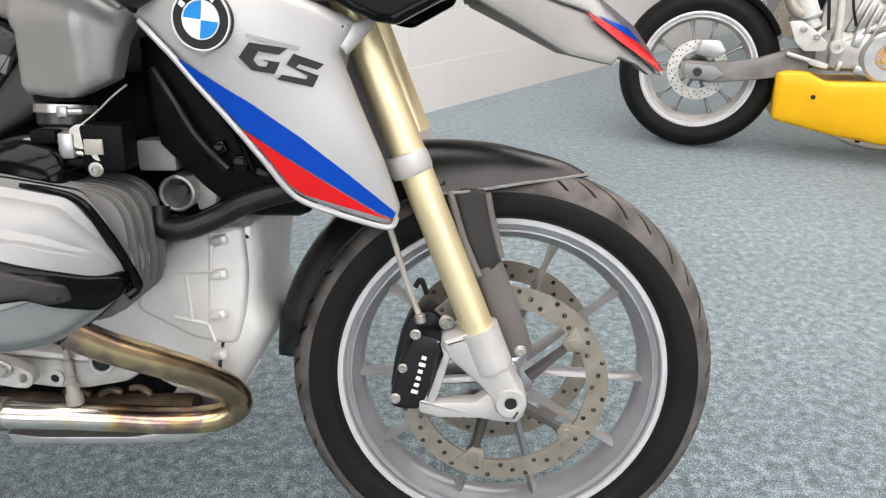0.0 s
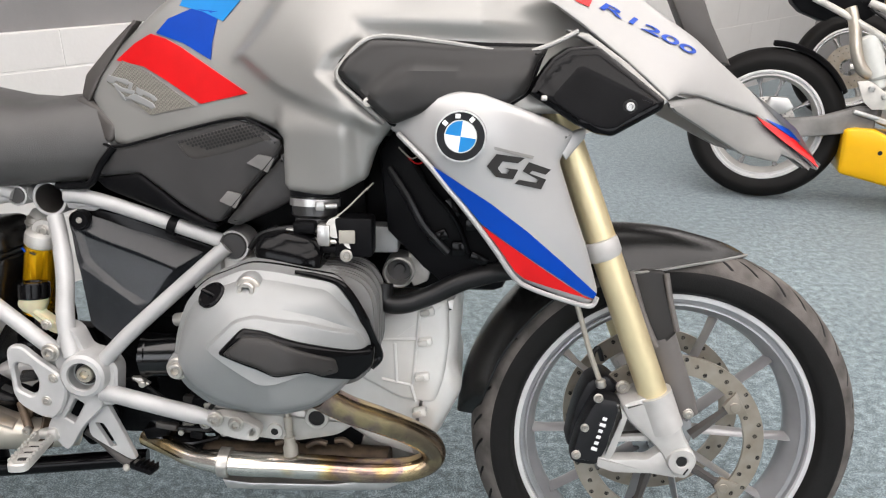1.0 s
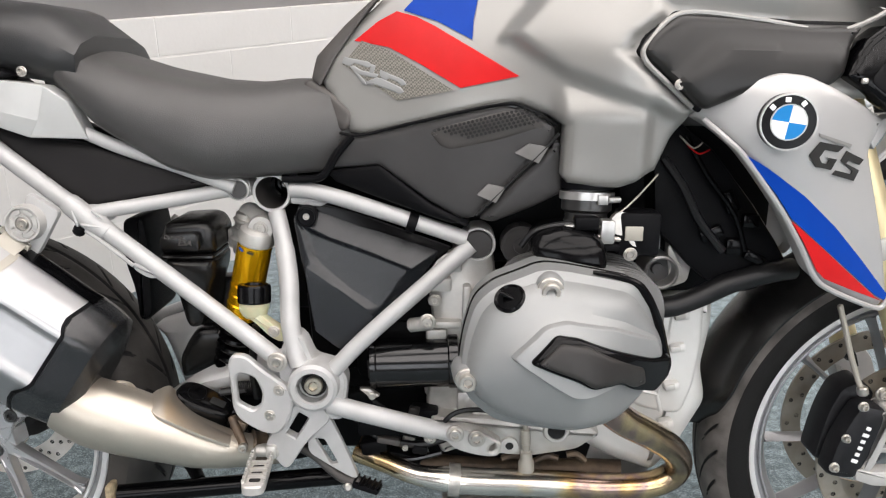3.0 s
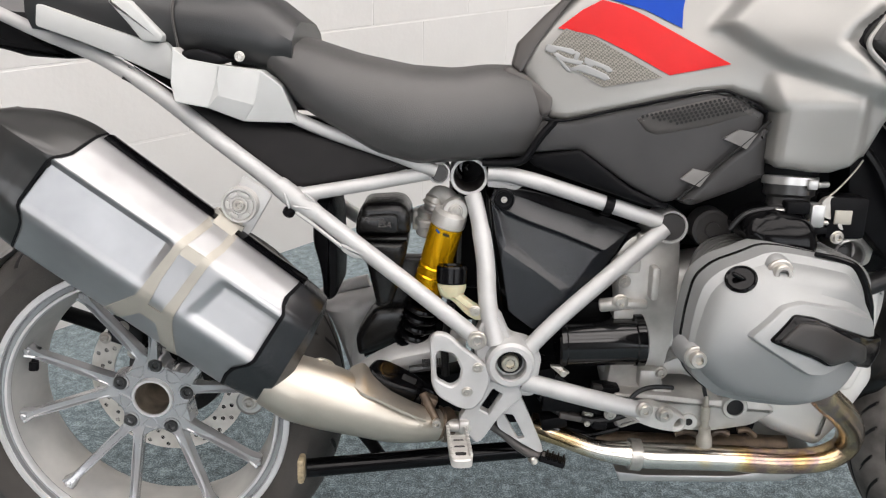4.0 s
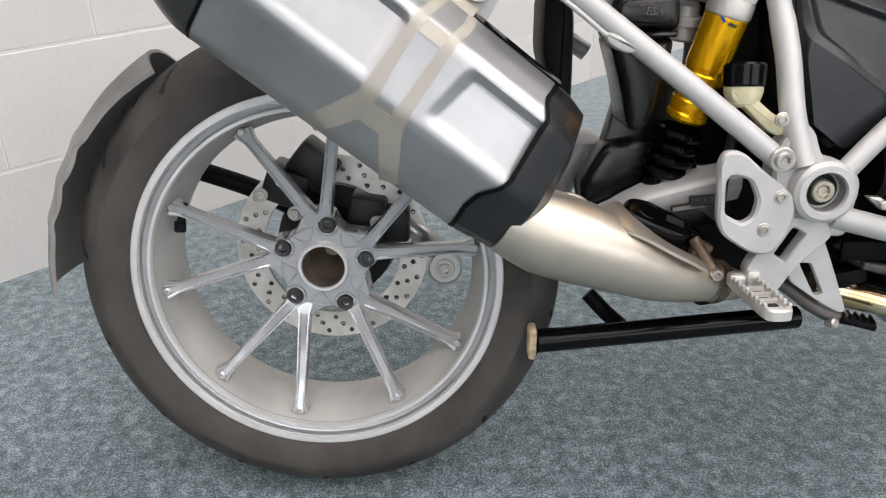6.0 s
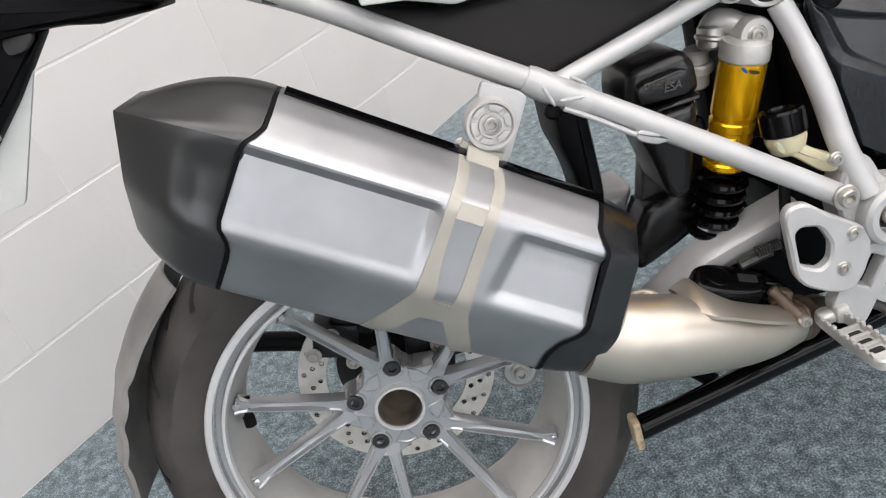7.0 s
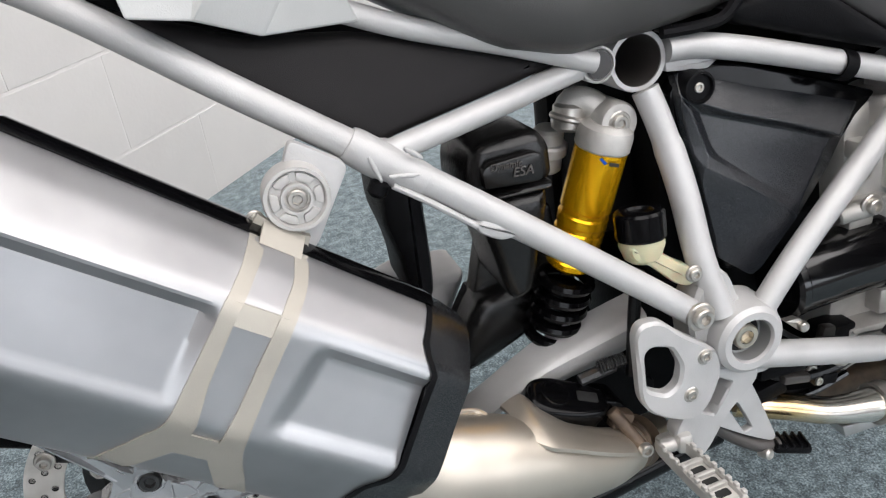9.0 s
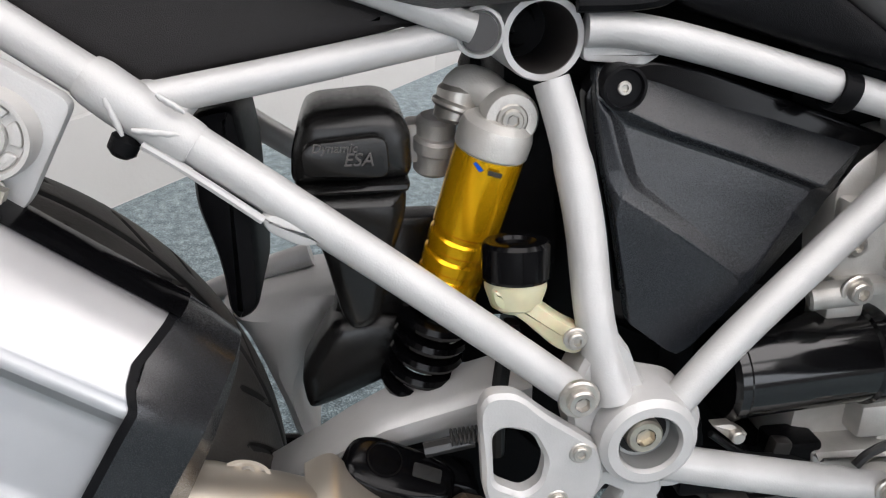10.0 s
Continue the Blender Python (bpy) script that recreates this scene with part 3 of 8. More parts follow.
def spoke(bm, p, q, w0, w1, d0, d1, side, spine=0.004):
    """A tapered spoke with a raised spine, from p to q; side is the way across it."""
    p, q = Vector(p), Vector(q)
    ax = (q - p).normalized()
    s = ax.cross(Vector((0, 1, 0))).normalized()
    rings = []
    for k in range(7):
        t = k / 6
        o, w, d = p.lerp(q, t), w0 + (w1 - w0) * t, d0 + (d1 - d0) * t
        flare = 1 + 1.1 * max(0, (t - 0.8) / 0.2) ** 2
        w *= flare
        rings.append([o + s * w + Vector((0, d * 0.2, 0)), o + s * w * 0.45 - Vector((0, d * 0.5, 0)), o - Vector((0, d * 0.5 - spine, 0)),
                      o - s * w * 0.45 - Vector((0, d * 0.5, 0)), o - s * w + Vector((0, d * 0.2, 0)), o - s * w * 0.5 + Vector((0, d * 0.6, 0)), o + s * w * 0.5 + Vector((0, d * 0.6, 0))])
    vs = [[bm.verts.new(v) for v in r] for r in rings]
    for a, b in zip(vs, vs[1:]):
        for j in range(7):
            bm.faces.new((a[j], a[(j + 1) % 7], b[(j + 1) % 7], b[j]))
    bm.faces.new(vs[0])
    bm.faces.new(vs[-1])
    return bm


def beam(bm, p, q, w0, w1, d0, d1):
    """A slim box spoke with a shallow channel in its outer face, flared where it meets the rim."""
    p, q = Vector(p), Vector(q)
    s = (q - p).normalized().cross(Vector((0, 1, 0))).normalized()
    vs = []
    for k in range(11):
        t = k / 10
        o, d = p.lerp(q, t), d0 + (d1 - d0) * t
        w = (w0 + (w1 - w0) * t) * (1 + 0.9 * max(0, (t - 0.86) / 0.14) ** 2 + 0.5 * max(0, (0.16 - t) / 0.16) ** 2)
        g = 0.0075 * min(1, max(0, 4 * t - 0.5), max(0, 7.6 - 8 * t))
        row = []
        for u, v in ((1.10, 0.5), (1.0, -0.40), (0.92, -0.5), (0.70, -0.5), (0.50, None), (-0.50, None), (-0.70, -0.5), (-0.92, -0.5), (-1.0, -0.40), (-1.10, 0.5)):
            row.append(bm.verts.new(o + s * w * u + Vector((0, -0.5 * d + g if v is None else v * d, 0))))
        vs.append(row)
    for r0, r1 in zip(vs, vs[1:]):
        for j in range(10):
            bm.faces.new((r0[j], r0[(j + 1) % 10], r1[(j + 1) % 10], r1[j]))
    bm.faces.new(vs[0])
    bm.faces.new(vs[-1])
    return bm


def rim(c, radius, half, parent):
    h, r = half, radius
    prof = [(r, -h + 0.002), (r - 0.0105, -h + 0.002), (r - 0.0115, -h + 0.009), (r - 0.0185, -h + 0.011), (r - 0.0190, -h + 0.006), (r - 0.0215, -h + 0.0055), (r - 0.0235, -h + 0.012), (r - 0.031, -h * 0.5), (r - 0.036, -h * 0.2),
            (r - 0.037, 0), (r - 0.035, h * 0.3), (r - 0.028, h * 0.6), (r - 0.018, h - 0.015), (r - 0.012, h - 0.004), (r, h),
            (r - 0.004, h - 0.012), (r - 0.02, h * 0.4), (r - 0.02, -h * 0.4), (r - 0.003, -h + 0.012)]
    rim_ob = part("rim", lathe(bmesh.new(), [(a, b) for a, b in prof], c, (0, 1, 0), 128, closed=True), M_RIM, parent, "", 28)
    part("rim_lip", lathe(bmesh.new(), [(r + 0.0005, -h - 0.0005), (r - 0.0015, -h - 0.002), (r - 0.0085, -h - 0.002), (r - 0.0095, -h + 0.001), (r - 0.0095, -h + 0.004), (r - 0.0005, -h + 0.004)], c, (0, 1, 0), 128, closed=True), M_RIM_EDGE, parent, "bright machined lip")
    if h > 0.06:
        part("rim_barrel", lathe(bmesh.new(), [(r - 0.0242, -h + 0.0135), (r - 0.0316, -h * 0.5), (r - 0.0366, -h * 0.2), (r - 0.0376, 0), (r - 0.0356, h * 0.3), (r - 0.0286, h * 0.6), (r - 0.0190, h - 0.016)], c, (0, 1, 0), 128), M_BARREL, parent, "pale matte inside of the rim")
        part("rim_band", lathe(bmesh.new(), [(r - 0.0185, -h + 0.008), (r - 0.0190, -h + 0.0035), (r - 0.0198, -h + 0.0028), (r - 0.0232, -h + 0.0028), (r - 0.0242, -h + 0.0045), (r - 0.0245, -h + 0.012)], c, (0, 1, 0), 128), M_RIM_EDGE, parent, "bright inner band")
    return rim_ob


def disc(c, y, r0, r1, parent, rows, count, thick=0.005):
    """A drilled brake disc: a solid ring with flat black spots painting in its shaded holes."""
    bm = bmesh.new()
    n = count * 6
    m = len(rows) * 6
    dark = bmesh.new()
    lathe(bm, [(r0, 0), (r1, 0), (r1, thick), (r0, thick)], c + Vector((0, y, 0)), (0, 1, 0), 120, closed=True)
    d = part("brake_disc", bm, M_DISC, parent, "worn drilled steel brake disc")
    for k in range(count):
        for j, rr in enumerate(rows):
            p = at(c, rr, (k + (j % 3) / 3.0) * 360 / count, y)
            lathe(dark, [(0, 0.0), (0.0030, 0.0), (0.0036, -0.0006)], p, (0, 1, 0), 10)
    tagged(part("drilled_hole", dark, M_BLACKHOLE, d, "black spots for the drilled holes"), kind="stuff")
    return d


# front wheel
front = new("front_wheel")
front.parent = bike
front["label"] = "grey cast front wheel with ten thin spokes"
tyre(FRONT, 0.3175, 0.059, 0.2445, 0.037, 40, 2.1, front, "road tyre with diagonal grooves, dusty tread", n=800)
rim(FRONT, 0.2465, 0.039, front).data.materials[0] = M_FRONTRIM
for k in range(5):
    for sgn in (-1, 1):
        a = 53.5 + 72 * k + sgn * 16
        part("spoke", spoke(bmesh.new(), at(FRONT, 0.045, 53.5 + 72 * k + sgn * 22, -0.012), at(FRONT, 0.214, a, -0.008), 0.0066, 0.0042, 0.026, 0.020, 1, -0.006), M_FRONTRIM, front)
part("hub", lathe(bmesh.new(), [(0, -0.055), (0.028, -0.055), (0.030, -0.05), (0.030, -0.03), (0.052, -0.022), (0.052, 0.03), (0.03, 0.04), (0, 0.055)], FRONT, (0, 1, 0), 40), M_RIM, front)
disc(FRONT, -0.066, 0.122, 0.1535, front, (0.130, 0.139, 0.1475), 16)
for k in range(5):
    a = 20 + 72 * k
    part("disc_carrier", spoke(bmesh.new(), at(FRONT, 0.04, a, -0.062), at(FRONT, 0.117, a + 14, -0.062), 0.010, 0.006, 0.012, 0.008, 1, 0), M_GUARD, front)
    part("disc_rivet", merge(cyl(at(FRONT, 0.122, a + 14, -0.058), at(FRONT, 0.122, a + 14, -0.0702), 0.0085, 16, 0.001),
                             plate([tuple((at(FRONT, rr, a + 14 + da, 0)[0], at(FRONT, rr, a + 14 + da, 0)[2])) for rr, da in ((0.108, -3), (0.135, -9), (0.138, 9), (0.108, 6))], -0.069, -0.062, 0.001)), M_DISC, front)
disc(FRONT, 0.062, 0.122, 0.1535, front, (0.130, 0.145), 22)

# rear wheel
rear = new("rear_wheel")
rear.parent = bike
rear["label"] = "grey cast rear wheel with five pairs of spokes"
tyre(REAR, 0.3156, 0.086, 0.2340, 0.072, 30, -1.5, rear, "wide road tyre, browned worn sidewall", M_BROWNED, 600, dashes=True)
rim(REAR, 0.2360, 0.075, rear)
for k in range(5):
    a = 10 + 72 * k
    for a0, a1 in ((5, 0), (15, 33)):
        part("spoke", beam(bmesh.new(), at(REAR, 0.060, a + a0, -0.0125), at(REAR, 0.204, a + a1, -0.0485), 0.0082, 0.0060, 0.019, 0.015), M_RIM, rear, "", 22)
        part("spoke_foot", cyl(at(REAR, 0.2030, a + a1, -0.0565), at(REAR, 0.2030, a + a1, -0.03), 0.0056, 14, 0.002), M_RIM, rear)
    p = at(REAR, 0.0585, a, -0.0195)
    bolt(p, 0.0104, rear, M_DARK_BOLT, h=0.007, name="wheel_bolt", washer=False)


def hub_edge(deg):
    """The hub plate's outer radius: five lobes, each carrying a pair of spokes."""
    return float(np.interp((deg - 10) % 72, (0, 8, 16, 26, 34, 46, 58, 66, 72), (0.0745, 0.0755, 0.0765, 0.0750, 0.0660, 0.0575, 0.0600, 0.0700, 0.0745)))


def hub_face(r, deg):
    """Depth of the hub's face, with raised bolt seats."""
    u = (deg - 10 + 36) % 72 - 36
    e = math.sqrt(r * r + 0.0585 ** 2 - 2 * r * 0.0585 * math.cos(radians(u)))
    y = 0.0
    if e < 0.0150:
        y = -0.0022 if e > 0.0112 else 0.003
    return y


sections = []
for k in range(300):
    deg = k * 1.2
    R = hub_edge(deg)
    row = [at(REAR, 0.030, deg, 0.03)] + [at(REAR, 0.030 + (R - 0.032) * q / 30, deg, -0.022 + hub_face(0.030 + (R - 0.032) * q / 30, deg)) for q in range(31)]
    sections.append(row + [at(REAR, R, deg, -0.0195), at(REAR, R + 0.001, deg, 0.012), at(REAR, 0.05, deg, 0.03)])
sections.append(sections[0])
part("hub", loft(sections, cap=False), M_RIM, rear, "flat five-lobed cast hub with pockets", 30)
for k in range(5):
    def corner(r_, d_):
        v = at(REAR, r_, 46 + 72 * k + d_, 0)
        return v[0], v[2]
    part("hub_pocket", ring_plate([corner(0.0370, -6), corner(0.0370, 6), corner(0.0570, 17.5), corner(0.0585, 0), corner(0.0570, -17.5)], [corner(0.0405, -4.5), corner(0.0405, 4.5), corner(0.0540, 14.5), corner(0.0552, 0), corner(0.0540, -14.5)], REAR.y - 0.0236, REAR.y - 0.018, 0.0008, 0.0015, 0.003), M_RIM, rear, "raised rim of a three-cornered pocket")
part("hub_ring", lathe(bmesh.new(), [(0.0285, 0.0), (0.0285, -0.028), (0.0295, -0.0295), (0.0325, -0.0295), (0.0345, -0.026), (0.0345, 0.0)], REAR, (0, 1, 0), 48), M_RIM_EDGE, rear, "bright machined hub ring")
part("hub_bore", lathe(bmesh.new(), [(0.0285, -0.026), (0.0275, 0.03), (0.012, 0.06), (0, 0.06)], REAR, (0, 1, 0), 40), M_AXLE, rear, "hollow steel axle bore")
disc(REAR, 0.055, 0.098, 0.1365, rear, (0.106, 0.117, 0.128), 24).data.materials[0] = M_REARDISC
vp = (-0.168, -0.030, 0.408)
part("valve", merge(cyl(vp, Vector(vp) + Vector((-0.004, -0.010, -0.026)), 0.0055, 12, 0.001), cyl(Vector(vp) + Vector((-0.004, -0.010, -0.022)), Vector(vp) + Vector((-0.005, -0.012, -0.036)), 0.0075, 12, 0.001)), M_BLACK, rear, "black valve cap")

# rear brake and drive, beyond the wheel
cal = new("rear_caliper")
cal.parent = bike
part("caliper_body", merge(*[block(p, s, 0.006, (0, r, 0)) for p, s, r in zip([(-0.051, 0.060, 0.412), (-0.014, 0.060, 0.440), (0.057, 0.060, 0.374), (0.095, 0.060, 0.357)], ((0.06, 0.07, 0.05), (0.06, 0.06, 0.05), (0.05, 0.06, 0.045), (0.04, 0.05, 0.05)), (20, 40, 10, 0))]), M_CALIPER, cal, "sooty rear brake caliper")
for p in [(-0.052, 0.020, 0.425), (-0.038, 0.020, 0.379), (0.073, 0.020, 0.366), (-0.083, 0.020, 0.405)]:
    bolt(p, 0.007, cal, M_BOLT)
lever = (0.165, -0.020, 0.315)
part("caliper_eye", lathe(bmesh.new(), [(0.009, 0), (0.020, 0), (0.022, -0.004), (0.022, 0.02), (0.009, 0.02)], lever, (0, 1, 0), 28, closed=True), M_ALU, cal)
bolt(Vector(lever) + Vector((0, -0.003, 0)), 0.009, cal, M_BOLT)
part("caliper_arm", tube([(0.094, 0.070, 0.358), (0.139, 0.060, 0.330), (0.167, 0.000, 0.309)], 0.014), M_ALU, cal)
part("torque_arm", tube([(-0.183, 0.090, 0.423), (-0.111, 0.090, 0.398), (-0.052, 0.090, 0.369)], 0.014), M_BLACK, bike)
part("final_drive", lathe(bmesh.new(), [(0, -0.02), (0.06, -0.02), (0.085, 0.0), (0.09, 0.03), (0.075, 0.06), (0, 0.075)], REAR + Vector((0, 0.09, 0)), (0, 1, 0), 36), M_CALIPER, bike)
arm = [(0.310, -0.040, 0.350, 0.012), (0.340, -0.064, 0.3850, 0.010), (0.357, -0.068, 0.3970, 0.0100), (0.378, -0.070, 0.4085, 0.0135), (0.4044, -0.070, 0.4180, 0.0180), (0.4308, -0.070, 0.4245, 0.0195), (0.4592, -0.070, 0.4310, 0.0210), (0.490, -0.070, 0.4390, 0.0210), (0.515, -0.070, 0.4450, 0.0210)]
part("swingarm", loft([[Vector((x, yc + u * 0.022, zc + v * h)) for u, v in ((-0.55, -1), (0.7, -1), (1.1, -0.3), (1.1, 0.7), (0.9, 0.98), (-0.55, 0.78), (-0.85, 0.62), (-1, 0.4), (-1, -0.25), (-0.9, -0.45))] for x, yc, zc, h in arm]), M_FRAME, bike, "silver painted swingarm")
part("drive_casing", panel([(0.255, 0.447), (0.301, 0.464), (0.360, 0.474), (0.385, 0.47), (0.365, 0.436), (0.3432, 0.3972), (0.3316, 0.3714), (0.336, 0.3394), (0.350, 0.312), (0.3241, 0.3142), (0.3165, 0.3453), (0.2953, 0.4011), (0.2798, 0.4354)], surface([(0.28, 0.075, 0.55), (0.42, 0.07, 0.55), (0.35, 0.055, 0.42)]), 0.06, 0.02, 0.03, 0.05, r=0.02), M_FRAME, bike, "smooth silver drive casing on the far side")


# muffler, in its own frame: s towards the front, h down across it
MUF_A, MUF_F, MUF_D = Vector((0.033, 0, 0.764)), Vector((0.788, 0, -0.616)), Vector((-0.616, 0, -0.788))


def muf(s, h, y):
    v = MUF_A + MUF_F * s + MUF_D * h
    return Vector((v.x, y + float(np.interp(h, (0.0, 0.03, 0.06, 0.11, 0.18), (0.045, 0.105, 0.095, 0.07, 0.08))) * s, v.z))


MUF_SECTION = [(0.000, -0.184), (0.010, -0.214), (0.026, -0.2495), (0.033, -0.2555), (0.107, -0.2600), (0.116, -0.2580), (0.174, -0.2275), (0.186, -0.205), (0.188, -0.150), (0.170, -0.110), (0.10, -0.090), (0.03, -0.110), (0.000, -0.150)]
SEC = rounded([Vector(q) for q in MUF_SECTION], 0.007, 4)


def ymuf(h):
    """The outer face of the muffler at h."""
    best = None
    for a, b in zip(SEC, SEC[1:] + SEC[:1]):
        if min(a.x, b.x) - 1e-9 <= h <= max(a.x, b.x) + 1e-9 and abs(a.x - b.x) > 1e-9:
            y = a.y + (b.y - a.y) * (h - a.x) / (b.x - a.x)
            best = y if best is None else min(best, y)
    return best if best is not None else -0.17


def ramp01(v, lo, hi, w):
    return max(0.0, min(1.0, (v - lo) / w)) * max(0.0, min(1.0, (hi - v) / w))


def muf_dent(s, h):
    """Two pressed panels with sloped walls; the lower walls are the widest."""
    lean = 0.16 * (0.105 - h)
    a = min(1, max(0, (0.164 - s) / 0.012)) * min(1, max(0, (h - 0.033) / 0.009)) * min(1, max(0, (0.106 - h) / 0.0080))
    b = min(1, max(0, (s - 0.222 - lean) / 0.013)) * min(1, max(0, (h - 0.036) / 0.010)) * min(1, max(0, (0.105 - h) / 0.0105))
    return (0.0092 - 0.112 * (h - 0.036)) * a + (0.0086 - 0.075 * (h - 0.036)) * b


muffler = new("muffler")
muffler.parent = bike
muffler["label"] = "brushed steel silencer with dark end caps and cream strap"
dense = []
for a, b in zip(SEC, SEC[1:] + SEC[:1]):
    k = max(1, int((b - a).length / 0.0025))
    dense += [a.lerp(b, j / k) for j in range(k)]


def muf_s0(h):
    """The rear seam: where the can begins, by h."""
    return float(np.interp(h, (-0.006, 0.002, 0.012, 0.020, 0.025, 0.031, 0.038, 0.098, 0.106, 0.116, 0.124, 0.136, 0.19), (0.000, 0.000, 0.001, 0.001, -0.003, -0.009, -0.011, -0.011, -0.009, -0.001, 0.002, 0.003, 0.002)))


def muf_s1(h):
    """The front seam."""
    return float(np.interp(h, (-0.006, 0.002, 0.016, 0.022, 0.031, 0.044, 0.101, 0.112, 0.131, 0.150, 0.19), (0.316, 0.316, 0.312, 0.315, 0.323, 0.324, 0.330, 0.326, 0.315, 0.313, 0.320)))


N_S = 130
rings = []
for i in range(N_S + 1):
    t = i / N_S
    row = []
    for q in dense:
        s = muf_s0(q.x) + (muf_s1(q.x) - muf_s0(q.x)) * t
        front_face = q.y < -0.16
        row.append(muf(s, q.x, q.y + (muf_dent(s, q.x) if front_face else 0)))
    rings.append(row)
part("silencer_body", loft(rings, cap=True), M_STEEL, muffler, "brushed stainless steel can with two pressed panels", 24)
part("rear_seam", merge(loft([[muf(muf_s0(q.x) - o, q.x, q.y * 1.004 - 0.001) for q in dense] for o in (-0.0005, 0.0032)], cap=False)), M_BLACK, muffler)
part("front_seam", merge(loft([[muf(muf_s1(q.x) + o, q.x, q.y * 1.004 - 0.001) for q in dense] for o in (-0.001, 0.0042)], cap=False)), M_BLACK, muffler, "black rubber seams")


def end_ring(t):
    """The tail cap: the section drawn in towards its slanted end face."""
    out = []
    for q in dense[::2]:
        h1 = 0.047 + 0.108 * max(0.0, min(1.0, (q.x - 0.033) / 0.148))
        h = q.x + t ** 2.0 * (h1 - q.x)
        s = muf_s0(q.x) * (1 - t) ** 2 - 0.004 + t * (-0.111 + 0.36 * (h1 - 0.047))
        y = -0.178 + (q.y + 0.178) * (1 + 0.05 * math.sin(math.pi * t) - 0.42 * t * t)
        if q.y < -0.20:
            y += 0.007 * ramp01(t, -0.3, 0.52, 0.24) * ramp01(q.x, 0.030, 0.122, 0.030)
        out.append(muf(s, h, y))
    return out


cap_rings = [end_ring(t) for t in [k / 26 for k in range(27)]]
mid_end = sum(cap_rings[-1], Vector()) / len(cap_rings[-1])
cap_rings.append([mid_end + (v - mid_end) * 0.82 for v in cap_rings[-1]])
cap_rings.append([mid_end + (v - mid_end) * 0.74 + MUF_F * 0.02 for v in cap_rings[-2]])
part("end_cap", loft(cap_rings), M_MUFCAP, muffler, "dark moulded tail cap", 26)
fr = [[muf(muf_s1(q.x) + 0.004, q.x, q.y) for q in dense[::2]], [muf(0.6 * muf_s1(q.x) + 0.4 * 0.330 + 0.018, 0.094 + (q.x - 0.094) * 0.985, -0.165 + (q.y + 0.165) * 0.97) for q in dense[::2]],
      [muf(0.362 + 0.10 * q.x, 0.094 + (q.x - 0.094) * 0.93, -0.165 + (q.y + 0.165) * 0.86) for q in dense[::2]], [muf(0.374 + 0.12 * q.x, 0.094 + (q.x - 0.094) * 0.66, -0.165 + (q.y + 0.165) * 0.6) for q in dense[::2]]]
part("front_cap", loft(fr), M_FRONTCAP, muffler, "black front shield", 26)
part("top_shield", loft([[muf(s, h, y) for h, y in ((-0.001, -0.183), (-0.005, -0.170), (-0.001, -0.150), (0.006, -0.150), (0.001, -0.168), (0.004, -0.180))] for s in (0.004, 0.1, 0.2, 0.322)]), M_GLOSS, muffler, "black heat shield along the top")


def ribbon(path, w, lift=0.002, thick=0.0025):
    """A flat band laid on the muffler's face along (s, h) points with half-widths w."""
    pts = spline([Vector((a, b)) for a, b in path], 5)
    n = len(pts)
    rings = []
    for i, p in enumerate(pts):
        t = (pts[min(i + 1, n - 1)] - pts[max(i - 1, 0)]).normalized()
        sd = Vector((-t.y, t.x))
        f = i / (n - 1) * (len(w) - 1)
        k = min(int(f), len(w) - 2)
        ww = w[k] + (w[k + 1] - w[k]) * (f - k)
        a, b = p + sd * ww, p - sd * ww
        ya, yb = (ymuf(max(-0.004, min(0.185, q.y))) - lift for q in (a, b))
        rings.append([muf(a.x, a.y, ya), muf(b.x, b.y, yb), muf(b.x, b.y, yb + thick + 0.004), muf(a.x, a.y, ya + thick + 0.004)])
    return loft(rings)


strap = new("strap")
strap.parent = muffler
strap["label"] = "cream coated steel strap"
part("strap_leg", ribbon([(0.1765, -0.010), (0.172, 0.014), (0.168, 0.030), (0.168, 0.045), (0.169, 0.083), (0.171, 0.115), (0.166, 0.137), (0.150, 0.166), (0.141, 0.182)], (0.0070, 0.0052, 0.0055, 0.0055, 0.0068, 0.0095, 0.0125, 0.0105, 0.009)), M_BAND, strap)
part("strap_leg", ribbon([(0.2055, -0.010), (0.2095, 0.010), (0.206, 0.026), (0.2055, 0.045), (0.207, 0.090), (0.208, 0.115), (0.212, 0.137), (0.227, 0.162), (0.239, 0.184)], (0.0060, 0.0052, 0.0055, 0.0058, 0.0065, 0.0080, 0.0115, 0.0105, 0.010)), M_BAND, strap)
part("strap_bar", ribbon([(0.168, 0.034), (0.206, 0.034)], (0.0070, 0.0070), 0.00185), M_BAND, strap)
part("strap_bar", ribbon([(0.168, 0.131), (0.211, 0.131)], (0.0115, 0.0115), 0.00185), M_BAND, strap)
part("strap_bar", ribbon([(0.176, -0.004), (0.208, -0.004)], (0.006, 0.006), 0.0012), M_BAND, strap)
EXM = Vector((0.2025, -0.159, 0.6735))
mount = new("silencer_mount")
mount.parent = bike
part("mount_disc", lathe(bmesh.new(), [(0.006, 0.004), (0.009, 0.004), (0.0095, 0.008), (0.0115, 0.008), (0.012, 0.004), (0.0195, 0.004), (0.021, 0.008), (0.0235, 0.008), (0.0245, 0.004), (0.0245, -0.012), (0, -0.012)], EXM, (0, -1, 0), 40), M_FORKCAST, mount, "off-white ribbed rubber mount cover")
for k in range(6):
    sec = [at(EXM, r_, 60 * k + a_, 0) for r_, a_ in ((0.0128, -21), (0.0128, 0), (0.0128, 21), (0.0192, 23), (0.0192, 12), (0.0192, 0), (0.0192, -12), (0.0192, -23))]
    part("mount_rib", plate([(v.x, v.z) for v in sec], EXM.y - 0.0062, EXM.y - 0.003, 0.001, 0.002), M_FORKCAST, mount)
